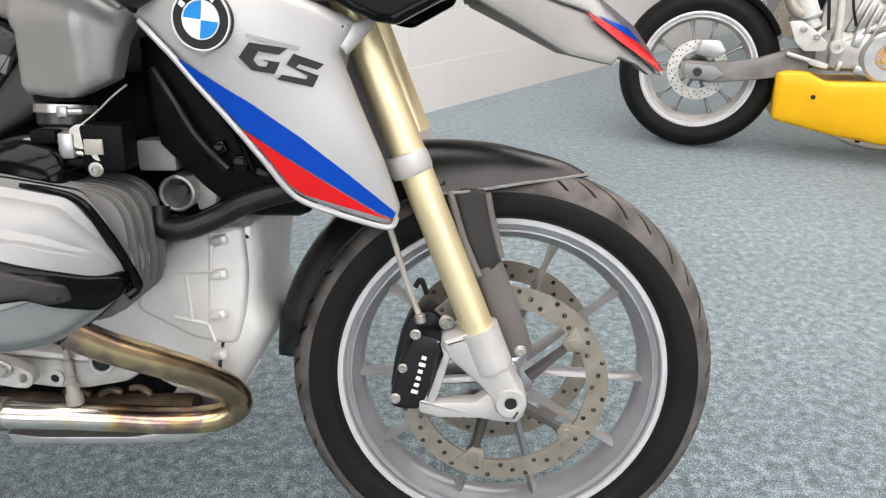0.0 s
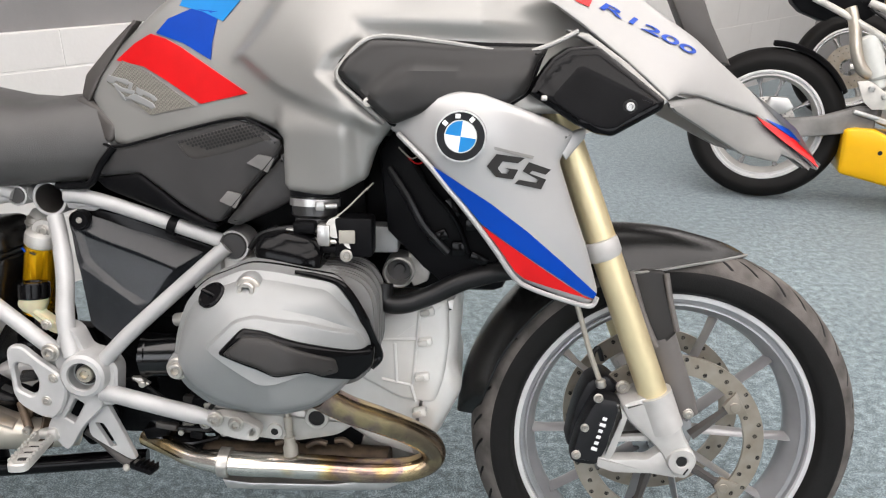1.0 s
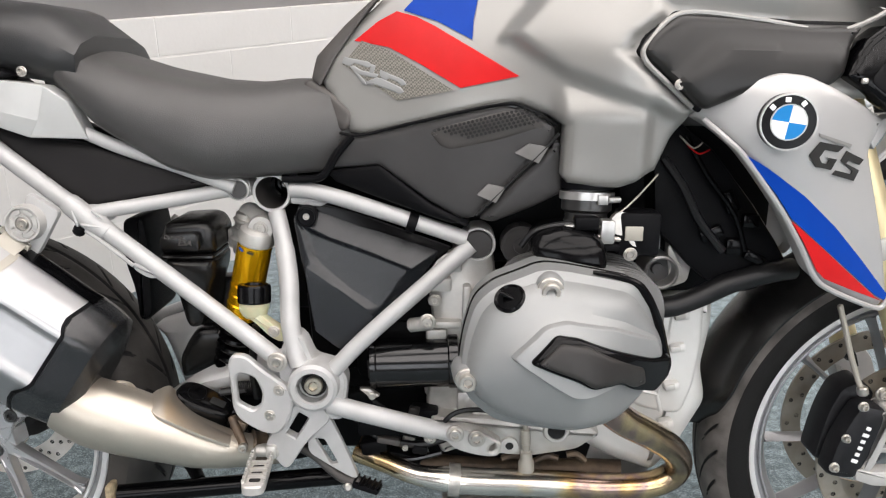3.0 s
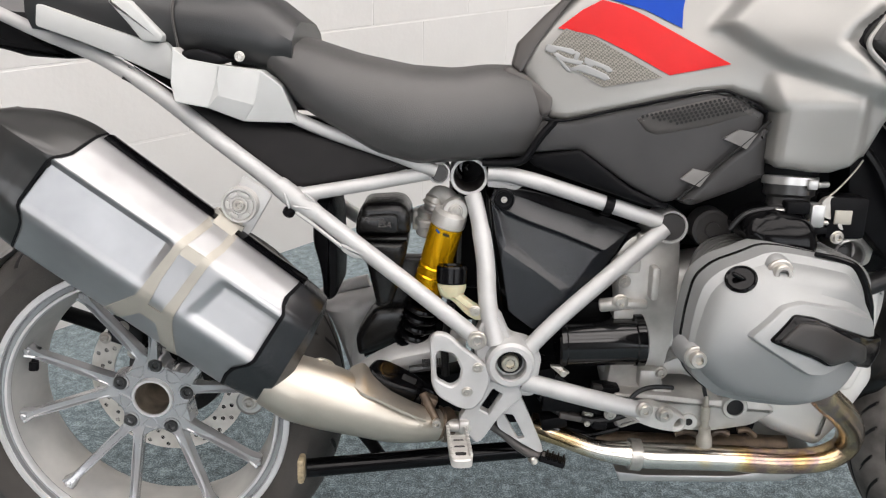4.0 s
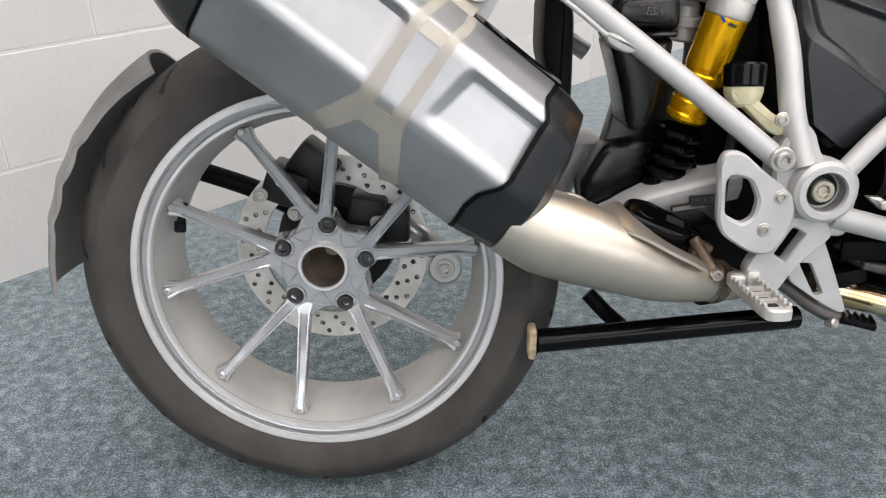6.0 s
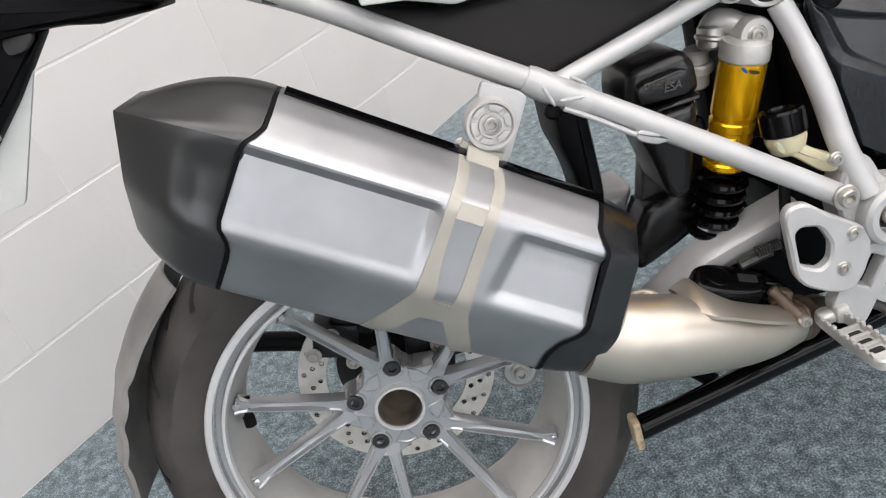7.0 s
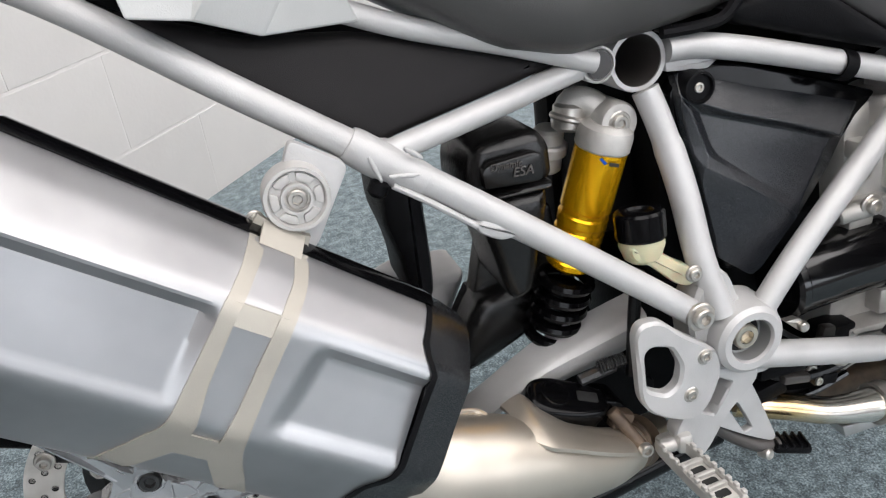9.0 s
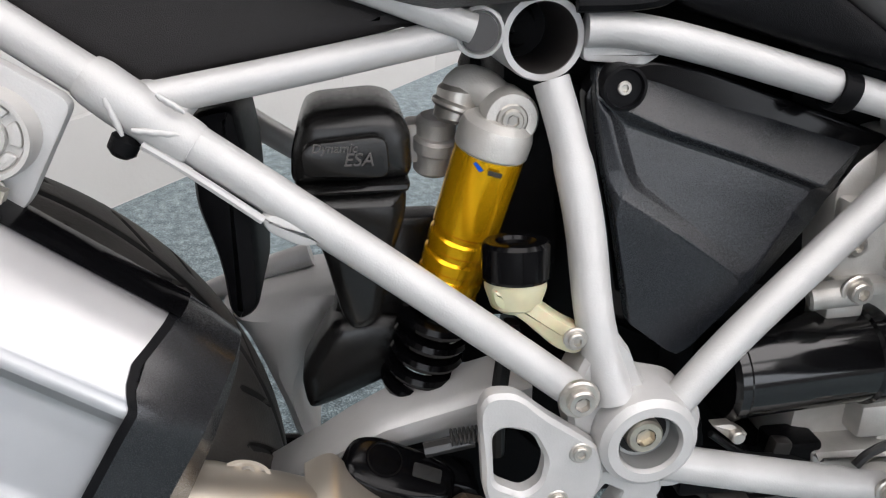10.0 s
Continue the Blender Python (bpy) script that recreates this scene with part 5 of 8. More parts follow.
part("shock_motor", merge(cyl((0.452, -0.028, 0.648), (0.449, -0.020, 0.604), 0.0150, 20, 0.003), cyl((0.4515, -0.030, 0.634), (0.4505, -0.027, 0.622), 0.0172, 20, 0.002), block((0.440, -0.015, 0.628), (0.022, 0.03, 0.030), 0.004)), M_CAST, shock, "cast adjuster motor beside the cylinder")
part("shock_mark", plate([(0.466, 0.632), (0.468, 0.633), (0.473, 0.627), (0.470, 0.626)], -0.1040, -0.1030, 0), M_BLUE, shock, "small blue printed mark")

part("shock_print", plate([(0.477, 0.626), (0.486, 0.623), (0.485, 0.620), (0.476, 0.623)], -0.1010, -0.1000, 0), M_LETTER, shock, "small dark printed bar")

box = new("suspension_box")
box.parent = bike
box["label"] = "black moulded suspension control box"
part("box_lid", panel([(0.3485, 0.6205), (0.3500, 0.6400), (0.3570, 0.6595), (0.3660, 0.6640), (0.4060, 0.6670), (0.4190, 0.6635), (0.4280, 0.6500), (0.4290, 0.6240), (0.4250, 0.6180), (0.3520, 0.6160)], lambda x, z: -0.092, 0.075, 0.007, 0.014, 0.016, r=0.006), M_FENDER, box)
part("lid_face", plate([(0.3580, 0.6280), (0.3570, 0.6440), (0.3630, 0.6495), (0.4040, 0.6530), (0.4110, 0.6500), (0.4125, 0.6300), (0.4080, 0.6255)], -0.1080, -0.10, 0.003, 0.005), M_FENDER, box)
part("box_rib", panel([(0.3500, 0.6170), (0.4270, 0.6180), (0.4260, 0.6105), (0.3510, 0.6090)], lambda x, z: -0.094, 0.07, 0.008, 0.008, 0.008, r=0.003), M_FENDER, box)
part("box_body", panel([(0.3520, 0.6100), (0.4255, 0.6100), (0.4235, 0.5880), (0.4140, 0.5600), (0.4090, 0.5300), (0.4030, 0.5100), (0.3930, 0.5050), (0.3830, 0.5050), (0.3770, 0.5140), (0.3670, 0.5600)], lambda x, z: -0.088, 0.07, 0.007, 0.014, 0.018, r=0.008), M_FENDER, box)


def words(txt, p, size, parent, mat, slant=0.0, turn=0.0, deep=0.0006):
    cu = bpy.data.curves.new("lettering", "FONT")
    cu.body, cu.size, cu.extrude, cu.shear = txt, size, deep, slant
    tmp = new("lettering", cu)
    me = bpy.data.meshes.new_from_object(tmp.evaluated_get(bpy.context.evaluated_depsgraph_get()))
    bpy.data.objects.remove(tmp)
    me.materials.append(mat)
    ob = new("lettering", me)
    ob.parent = parent
    ob.matrix_basis = pose(*p, 90, 0, 0) @ pose(0, 0, 0, 0, 0, turn)
    return ob


q = [(0.364, -0.109, 0.644), (0.383, -0.109, 0.635)]
# letters in a paler colour, standing for the gleam on black embossing
words("Dynamic", q[0], 0.0080, box, M_GUARD, 0.2, -1)
words("ESA", q[1], 0.0118, box, M_GUARD, 0.25, -1)

res = new("brake_reservoir")
res.parent = bike
res["label"] = "milky brake fluid reservoir with black cap"
rc = Vector((0.491, -0.125, 0.572))
part("reservoir_cap", lathe(bmesh.new(), [(0, 0.011), (0.012, 0.011), (0.0135, 0.0135), (0.0205, 0.0135), (0.0228, 0.011), (0.0228, -0.010), (0.0215, -0.012), (0, -0.012)], rc, (0, 0.12, 1), 40), M_GLOSS, res, "black knurled cap")
part("reservoir_pot", lathe(bmesh.new(), [(0.0205, -0.011), (0.0205, -0.018), (0.0185, -0.024), (0.0165, -0.030), (0.011, -0.034), (0, -0.034)], rc, (0, 0.12, 1), 32), M_RESERVOIR, res, "yellowed translucent pot")
part("reservoir_arm", plate([(0.472, 0.560), (0.498, 0.556), (0.5033, 0.5470), (0.521, 0.5330), (0.5345, 0.5254), (0.5389, 0.5132), (0.5291, 0.5074), (0.5157, 0.5139), (0.4912, 0.5376), (0.474, 0.5480)], -0.143, -0.126, 0.004, 0.006), M_RESERVOIR, res, "moulded mounting arm")
bolt((0.524, -0.158, 0.529), 0.0055, res, M_BOLT, h=0.004)
part("reservoir_hose", tube([(0.491, -0.120, 0.525), (0.486, -0.120, 0.494), (0.483, -0.120, 0.458), (0.485, -0.110, 0.411)], 0.006, 10), M_HOSE, res)
part("inner_fender", plate([(0.2795, 0.6566), (0.3124, 0.6633), (0.3175, 0.6268), (0.3179, 0.5427), (0.3162, 0.5154), (0.3103, 0.5056), (0.3003, 0.5001), (0.2929, 0.5077), (0.2918, 0.5353), (0.2883, 0.5577), (0.2788, 0.5923)], -0.050, 0.05, 0.010, 0.010), M_BLACK, bike, "black inner splash guard")
part("splash_panel", plate([(0.341, 0.416), (0.372, 0.467), (0.493, 0.458), (0.514, 0.401), (0.445, 0.412), (0.387, 0.395), (0.348, 0.376)], 0.03, 0.06, 0.003), M_BLACK, bike)
part("shock_boot", panel([(0.3536, 0.4587), (0.3679, 0.4800), (0.405, 0.486), (0.4433, 0.4800), (0.4476, 0.4512), (0.415, 0.425), (0.3683, 0.4048), (0.3427, 0.3963), (0.3383, 0.429)], lambda x, z: -0.022, 0.03, 0.010, 0.014, 0.018, r=0.010), M_FENDER, bike, "black shock absorber boot")
part("shock_shield", plate([(0.388, 0.560), (0.462, 0.560), (0.470, 0.470), (0.440, 0.440), (0.375, 0.425), (0.366, 0.470)], 0.004, 0.03, 0.006, 0.01), M_FENDER, bike, "black shield behind the shock absorber")
part("far_rail", tube([(0.293, 0.110, 0.627), (0.320, 0.110, 0.608), (0.358, 0.110, 0.583)], 0.012, 12), M_FRAME, bike)
part("far_strut", tube([(0.245, 0.130, 0.446), (0.296, 0.130, 0.467), (0.346, 0.130, 0.482)], 0.012, 12), M_FRAME, bike)
G_UP, G_ALONG = Vector((0.30, -0.47, 0.83)).normalized(), Vector((0.92, -0.08, -0.38)).normalized()
G_BACK = G_ALONG.cross(-G_UP).normalized()
LINKAGE = Matrix(((G_ALONG.x, -G_UP.x, G_BACK.x, 0.4005), (G_ALONG.y, -G_UP.y, G_BACK.y, -0.119), (G_ALONG.z, -G_UP.z, G_BACK.z, 0.419), (0, 0, 0, 1)))
guard = part("pedal_guard", bevel_plate([(-0.030, -0.010), (-0.024, -0.021), (-0.005, -0.026), (0.030, -0.024), (0.056, -0.016), (0.058, 0.012), (0.030, 0.018), (-0.008, 0.020), (-0.026, 0.012)], -0.002, 0.036, 0.009), M_GLOSS, bike, "black glossy brake linkage cover")
guard.matrix_basis = LINKAGE
part("guard_disc", lathe(bmesh.new(), [(0.0112, -0.001), (0.0120, 0.0012), (0.0136, 0.0012), (0.0144, -0.001)], (0, -0.002, 0), (0, -1, 0), 32, closed=True), M_LACQUER, bike, "round groove on the cover").matrix_basis = LINKAGE
# recess shade painted as a black pad on the cover
part("guard_slot", plate([(0.022, -0.006), (0.044, -0.006), (0.044, 0.005), (0.022, 0.005)], -0.0028, 0.0, 0.0005, 0.002), M_BLACKHOLE, bike, "black pad for a shaded slot in the cover").matrix_basis = LINKAGE
part("guard_skirt", plate([(0.378, 0.404), (0.402, 0.412), (0.440, 0.402), (0.470, 0.390), (0.478, 0.350), (0.452, 0.332), (0.415, 0.352), (0.385, 0.378)], -0.124, -0.09, 0.006, 0.008), M_GLOSS, bike, "black lower half of the linkage cover")
# plate added as dark fill, hiding the carpet between pipe and frame
part("stand_plate", plate([(0.405, 0.372), (0.512, 0.380), (0.560, 0.330), (0.545, 0.272), (0.500, 0.262), (0.470, 0.300), (0.430, 0.320)], -0.03, 0.03, 0.006, 0.008), M_BLACK, bike, "black plate filling the dark gap by the stand")
bolt((0.4185, -0.127, 0.391), 0.0062, bike, M_BOLT, h=0.004)
for k in range(9):
    p = Vector((0.451, -0.112, 0.429)).lerp(Vector((0.476, -0.112, 0.431)), k / 8)
    part("spring_coil", lathe(bmesh.new(), [(0.0055 + 0.0012 * math.cos(t), 0.0012 * math.sin(t)) for t in [j * math.pi / 3 for j in range(6)]], p, (1, 0, 0.1), 14, closed=True), M_DARK_BOLT, bike)
part("pedal_spring", tube([(0.431, -0.108, 0.417), (0.468, -0.108, 0.423)], 0.006, 8), M_DARK_BOLT, bike)

# side cover
S_SIDE = surface([(0.566, -0.095, 0.654), (0.764, -0.092, 0.634), (0.61, -0.122, 0.491)])
side = new("side_cover")
side.parent = bike
side["label"] = "anthracite plastic side cover behind the frame"


def facets(pts, lifts, faces, back=0.012):
    """A body of flat facets: points, how far each stands proud, faces by index; a skirt runs back from its rim."""
    bm = bmesh.new()
    vs = [bm.verts.new((p[0], p[1] - h, p[2])) for p, h in zip(pts, lifts)]
    fs = [bm.faces.new([vs[i] for i in f]) for f in faces]
    rim_e = [e for e in bm.edges if len(e.link_faces) == 1]
    geo = bmesh.ops.extrude_edge_only(bm, edges=rim_e)
    bmesh.ops.translate(bm, vec=(0, back, 0), verts=[v for v in geo["geom"] if isinstance(v, bmesh.types.BMVert)])
    bmesh.ops.bevel(bm, geom=[e for e in bm.edges if len(e.link_faces) == 2], offset=0.0016, segments=2, affect="EDGES", profile=0.5)
    return bm


part("cover_panel", plate([(0.541, 0.672), (0.551, 0.688), (0.587, 0.693), (0.623, 0.686), (0.766, 0.636), (0.754, 0.624), (0.712, 0.575), (0.622, 0.488), (0.608, 0.484), (0.568, 0.506), (0.553, 0.590)], -0.092, -0.075, 0.003, 0.006), M_GLOSS, side)
SIDE_AT = [(0.5446, 0.6728), (0.548, 0.690), (0.590, 0.687), (0.632, 0.671), (0.683, 0.657), (0.750, 0.633), (0.5942, 0.6503), (0.6508, 0.6308), (0.708, 0.608),
           (0.5648, 0.6545), (0.5942, 0.6440), (0.6508, 0.6245), (0.703, 0.6045), (0.6894, 0.5895), (0.6636, 0.5541), (0.6273, 0.5759), (0.5817, 0.6125), (0.5749, 0.6217),
           (0.5531, 0.6602), (0.5631, 0.626), (0.5684, 0.6155), (0.5472, 0.6562), (0.5525, 0.6244), (0.5605, 0.6094), (0.5971, 0.5864), (0.6448, 0.552), (0.6597, 0.5378),
           (0.6203, 0.4959), (0.6110, 0.4905), (0.6026, 0.4955), (0.5734, 0.5183), (0.5605, 0.5909), (0.7077, 0.5754), (0.6629, 0.5297)]
SIDE_UP = (20, 8, 6, 5, 4, 4, 23, 23, 23, 15, 16, 16, 16, 16, 17, 18, 15, 15, 21, 21, 21, 16, 16, 21, 24, 22, 16, 10, 8, 10, 12, 14, 6, 6)
part("cover_face", facets([(x, S_SIDE(x, z) + 0.008, z) for x, z in SIDE_AT], [h / 1000 for h in SIDE_UP],
     ((0, 1, 2, 6), (6, 2, 3, 7), (7, 3, 4, 8), (8, 4, 5), (0, 6, 10, 9), (6, 7, 11, 10), (7, 8, 12, 11), (0, 18, 21), (0, 9, 18), (18, 9, 17, 19), (19, 17, 16, 20), (20, 16, 15),
      (9, 10, 11, 12, 13, 14, 15, 16, 17), (21, 18, 19, 22), (22, 19, 20, 23), (20, 15, 24, 23), (15, 14, 25, 24), (14, 26, 25), (23, 24, 25, 26, 27, 28, 29, 30, 31), (22, 23, 31),
      (8, 5, 32, 13, 12), (13, 32, 33, 26, 14))), M_COVERGREY, side, "anthracite faceted cover", 12)
bb = Vector((0.562, -0.091, 0.678)) + Vector((0, -0.0055, 0))
part("bolt_well", lathe(bmesh.new(), [(0.0, 0.0095), (0.0115, 0.0095), (0.0125, 0.0125), (0.0145, 0.012), (0.0145, -0.01)], bb, (0, -1, 0), 24), M_BLACK, side)
bolt(Vector(bb) + Vector((0, -0.0085, 0)), 0.0045, side, M_BOLT, h=0.003)
part("battery_box", plate([(0.540, 0.677), (0.763, 0.622), (0.814, 0.615), (0.745, 0.472), (0.608, 0.432), (0.556, 0.468)], -0.06, 0.10, 0.01), M_BLACK, bike, "black battery tray behind the cover")
# plain block, its black standing for the shade round the air box
part("air_box", block((0.70, 0.06, 0.62), (0.40, 0.14, 0.22), 0.02), M_BLACK, bike, "black block for the air box in shade")
part("shock_tower", block((0.55, 0.085, 0.56), (0.13, 0.05, 0.26), 0.02), M_BLACK, bike, "black shock tower")
part("wiring_box", block((0.86, 0.03, 0.68), (0.30, 0.16, 0.16), 0.02), M_BLACK, bike, "black wiring box")

# engine
engine = new("engine")
engine.parent = bike
engine["label"] = "silver-grey boxer engine with finned cylinder"
S_COVER = surface([(0.874, -0.312, 0.637), (0.785, -0.325, 0.534), (0.851, -0.342, 0.573), (0.91, -0.345, 0.496), (1.025, -0.255, 0.544), (0.911, -0.280, 0.665), (0.79, -0.30, 0.62), (0.86, -0.30, 0.455), (0.98, -0.285, 0.62), (0.97, -0.30, 0.47)])


def star(poly, c, n=144, r=0.012):
    """The outline read round from c at even angles."""
    p = rounded([Vector(q) for q in poly], r)
    out = []
    for k in range(n):
        d = Vector((math.cos(2 * math.pi * k / n), math.sin(2 * math.pi * k / n)))
        best = 0.0
        for u, v in zip(p, p[1:] + p[:1]):
            e, w = v - u, u - c
            den = d.x * e.y - d.y * e.x
            if abs(den) > 1e-12:
                t, s = (w.x * e.y - w.y * e.x) / den, (w.x * d.y - w.y * d.x) / den
                if -1e-6 <= s <= 1 + 1e-6:
                    best = max(best, t)
        out.append(c + d * best)
    return out


CV_C = Vector((0.917, 0.574))
CV_RIM = star([(0.773, 0.545), (0.778, 0.581), (0.789, 0.617), (0.811, 0.637), (0.866, 0.659), (0.895, 0.656), (0.935, 0.648), (0.980, 0.638), (1.004, 0.601), (1.024, 0.560), (1.026, 0.535), (1.013, 0.516), (0.984, 0.488), (0.958, 0.473), (0.905, 0.467), (0.853, 0.465), (0.813, 0.473), (0.779, 0.506)], CV_C)
CV_FACE = star([(0.797, 0.540), (0.802, 0.564), (0.819, 0.595), (0.848, 0.614), (0.877, 0.621), (0.923, 0.613), (0.962, 0.601), (1.006, 0.575), (1.018, 0.555), (1.014, 0.531), (1.000, 0.519), (0.958, 0.496), (0.891, 0.495), (0.865, 0.501), (0.815, 0.526)], CV_C, r=0.008)
CV_STEP = star([(0.832, 0.570), (0.868, 0.604), (0.891, 0.609), (0.948, 0.597), (1.004, 0.573), (1.014, 0.553), (1.010, 0.532), (0.958, 0.537), (0.917, 0.529), (0.899, 0.530)], CV_C, r=0.006)


def cover_ring(poly, grow_by, lift):
    return [Vector((q.x, S_COVER(q.x, q.y) - lift, q.y)) for q in (CV_C + (p - CV_C) * grow_by for p in poly)]


cover_rings = [cover_ring(CV_RIM, 1.0, -0.075), cover_ring(CV_RIM, 1.0, -0.038), cover_ring(CV_RIM, 0.990, -0.033)]
for t, u in ((0.04, 0.36), (0.16, 0.44), (0.28, 0.50), (0.34, 0.60), (0.44, 0.72), (0.60, 0.85), (0.80, 0.94), (1.0, 1.0)):
    cover_rings.append([Vector((a.x + (b.x - a.x) * t, a.y + (b.y - a.y) * u, a.z + (b.z - a.z) * t)) for a, b in zip(cover_rings[2], cover_ring(CV_FACE, 1.0, 0.0))])
cover_rings += [[a.lerp(b, 0.5) for a, b in zip(cover_ring(CV_FACE, 1.0, 0.001), cover_ring(CV_STEP, 1.05, 0.003))], cover_ring(CV_STEP, 1.05, 0.003), cover_ring(CV_STEP, 1.0, 0.0100), cover_ring(CV_STEP, 0.97, 0.0108)]
cover_rings += [cover_ring(CV_STEP, f, 0.0105) for f in (0.8, 0.6, 0.3, 0.1)]
part("cylinder_cover", loft(cover_rings), M_COVER, engine, "silver painted cylinder head cover", 20)
part("cover_joint", loft([cover_ring(CV_RIM, f, l_) for f, l_ in ((0.98, -0.0385), (1.010, -0.0390), (1.012, -0.0410), (1.010, -0.0440), (0.98, -0.0445))], cap=False), M_GLOSS, engine, "black joint round the cover")
part("cover_insert", panel([(0.849, 0.569), (0.878, 0.599), (0.903, 0.595), (0.972, 0.566), (1.000, 0.553), (1.029, 0.546), (1.027, 0.524), (1.006, 0.511), (0.972, 0.526), (0.954, 0.539), (0.919, 0.540), (0.900, 0.551)], S_COVER, 0.016, 0.014, 0.005, 0.006, 0.017, r=0.006), M_GLOSS, engine, "black cover insert frame")
part("insert_face", panel([(0.858, 0.571), (0.882, 0.592), (0.912, 0.588), (0.985, 0.549), (0.989, 0.530), (0.972, 0.531), (0.954, 0.543), (0.919, 0.544), (0.903, 0.555)], S_COVER, 0.006, 0.014, 0.003, 0.006, 0.022, r=0.005), M_GUARDFACE, engine, "dark grey insert face")
gk = [(0.928, -0.287, 0.651), (0.960, -0.282, 0.644), (0.988, -0.276, 0.630), (1.009, -0.269, 0.593), (1.024, -0.257, 0.550), (1.031, -0.253, 0.525), (1.021, -0.262, 0.515)]
part("cover_gasket", tube([Vector(p) + Vector((0, 0.014, 0)) for p in gk], [0.0025 + 0.0042 * min(1, i / 20) for i in range(37)], 10), M_GLOSS, engine, "black cover gasket")
for p, r in zip([(0.8751, -0.3070, 0.6358), (0.7836, -0.3200, 0.5313)], (0.0108, 0.0100)):
    q = Vector(p) + Vector((0, 0.008, 0))
    part("cover_boss", lathe(bmesh.new(), [(0, 0.002), (r * 1.35, 0.002), (r * 1.55, -0.001), (r * 1.70, -0.008), (r * 1.95, -0.034), (0, -0.034)], q, (0, -1, 0), 28), M_COVER, engine)
    bolt(q + Vector((0, -0.004, 0)), r, engine, M_BOLT, h=0.010)
fc = Vector((0.8290, -0.3050, 0.6275))
part("oil_filler", lathe(bmesh.new(), [(0, 0.001), (0.0145, 0.001), (0.0165, 0.003), (0.0185, 0.001), (0.019, -0.02), (0, -0.02)], fc, (-0.36, -0.60, 0.72), 28), M_GLOSS, engine, "black oil filler plug")
part("filler_grip", block(fc + Vector((-0.001, -0.001, 0.002)), (0.024, 0.007, 0.005), 0.002, (20, 26, 0)), M_GLOSS, engine)
part("plug_cover", panel([(0.858, 0.663), (0.866, 0.683), (0.902, 0.694), (0.943, 0.684), (0.955, 0.662), (0.952, 0.637), (0.916, 0.633), (0.874, 0.646)], surface([(0.80, -0.24, 0.66), (0.95, -0.235, 0.66), (0.9, -0.225, 0.70)]), 0.06, 0.014, 0.018, 0.025, r=0.012), M_GLOSS, engine, "black moulded spark plug cover")
# barrel coloured black to paint shade into the gaps between fins
part("cylinder_barrel", loft([[Vector((0.925 + rx * math.cos(t), y, 0.555 + rz * math.sin(t))) for t in [2 * math.pi * k / 28 for k in range(28)]] for y, rx, rz in ((-0.255, 0.078, 0.066), (-0.10, 0.078, 0.066))]), M_BLACK, engine)
for k in range(9):
    y = -0.128 - 0.0135 * k
    o = [(0.925 + (0.100 + 0.004 * (k % 2)) * math.copysign(abs(math.cos(t)) ** 0.55, math.cos(t)), 0.560 + 0.082 * math.copysign(abs(math.sin(t)) ** 0.55, math.sin(t))) for t in [2 * math.pi * j / 36 for j in range(36)]]
    part("cooling_fin", plate(o, y - 0.0020, y + 0.0020, 0.0008), M_FIN, engine)
part("crankcase", bevel_plate([(0.797, 0.575), (0.915, 0.601), (1.016, 0.552), (1.075, 0.568), (1.139, 0.575), (1.143, 0.528), (1.133, 0.459), (1.145, 0.406), (1.106, 0.328), (1.072, 0.285), (0.996, 0.312), (0.858, 0.402), (0.721, 0.400)], -0.092, 0.11, 0.034), M_CRANK, engine, "cast aluminium crankcase", 40)
part("front_casing", bevel_plate([(1.018, 0.539), (1.097, 0.563), (1.121, 0.565), (1.123, 0.500), (1.116, 0.438), (1.101, 0.391), (1.045, 0.399), (0.962, 0.444), (0.979, 0.498)], -0.100, -0.06, 0.010), M_CRANK, engine, "", 40)
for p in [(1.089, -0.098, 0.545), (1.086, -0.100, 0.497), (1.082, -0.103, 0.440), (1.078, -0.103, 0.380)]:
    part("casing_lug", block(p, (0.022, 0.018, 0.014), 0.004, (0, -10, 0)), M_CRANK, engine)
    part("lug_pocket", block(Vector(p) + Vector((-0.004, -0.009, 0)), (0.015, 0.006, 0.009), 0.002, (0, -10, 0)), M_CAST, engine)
for a, b in zip([(1.019, -0.098, 0.498), (1.038, -0.099, 0.493), (1.018, -0.099, 0.433), (1.063, -0.099, 0.424), (1.077, -0.099, 0.553)], [(1.071, -0.099, 0.500), (1.041, -0.099, 0.429), (1.062, -0.099, 0.424), (1.071, -0.099, 0.397), (1.066, -0.099, 0.427)]):
    part("casing_rib", tube([a, Vector(a).lerp(Vector(b), 0.5), b], 0.0032, 8), M_CRANK, engine)
part("gear_casing", plate([(0.728, 0.598), (0.739, 0.623), (0.783, 0.640), (0.823, 0.625), (0.832, 0.489), (0.815, 0.408), (0.832, 0.344), (0.752, 0.314), (0.728, 0.397), (0.741, 0.487)], -0.095, 0.1, 0.012, 0.012), M_CAST, engine, "cast gearbox side")
for p, s in zip([(0.748, -0.100, 0.585), (0.759, -0.100, 0.526), (0.785, -0.100, 0.560), (0.767, -0.100, 0.618), (0.743, -0.100, 0.512), (0.789, -0.100, 0.412), (0.811, -0.100, 0.385)], ((0.03, 0.02, 0.02), (0.04, 0.02, 0.012), (0.012, 0.03, 0.05), (0.02, 0.02, 0.03), (0.03, 0.025, 0.016), (0.03, 0.03, 0.03), (0.03, 0.02, 0.02))):
    part("casing_boss", block(p, s, 0.004), M_CAST, engine)
for p in [(0.805, -0.115, 0.424), (0.736, -0.110, 0.352), (0.704, -0.100, 0.344), (0.740, -0.112, 0.563)]:
    bolt(p, 0.0065, engine, M_BOLT, h=0.005)
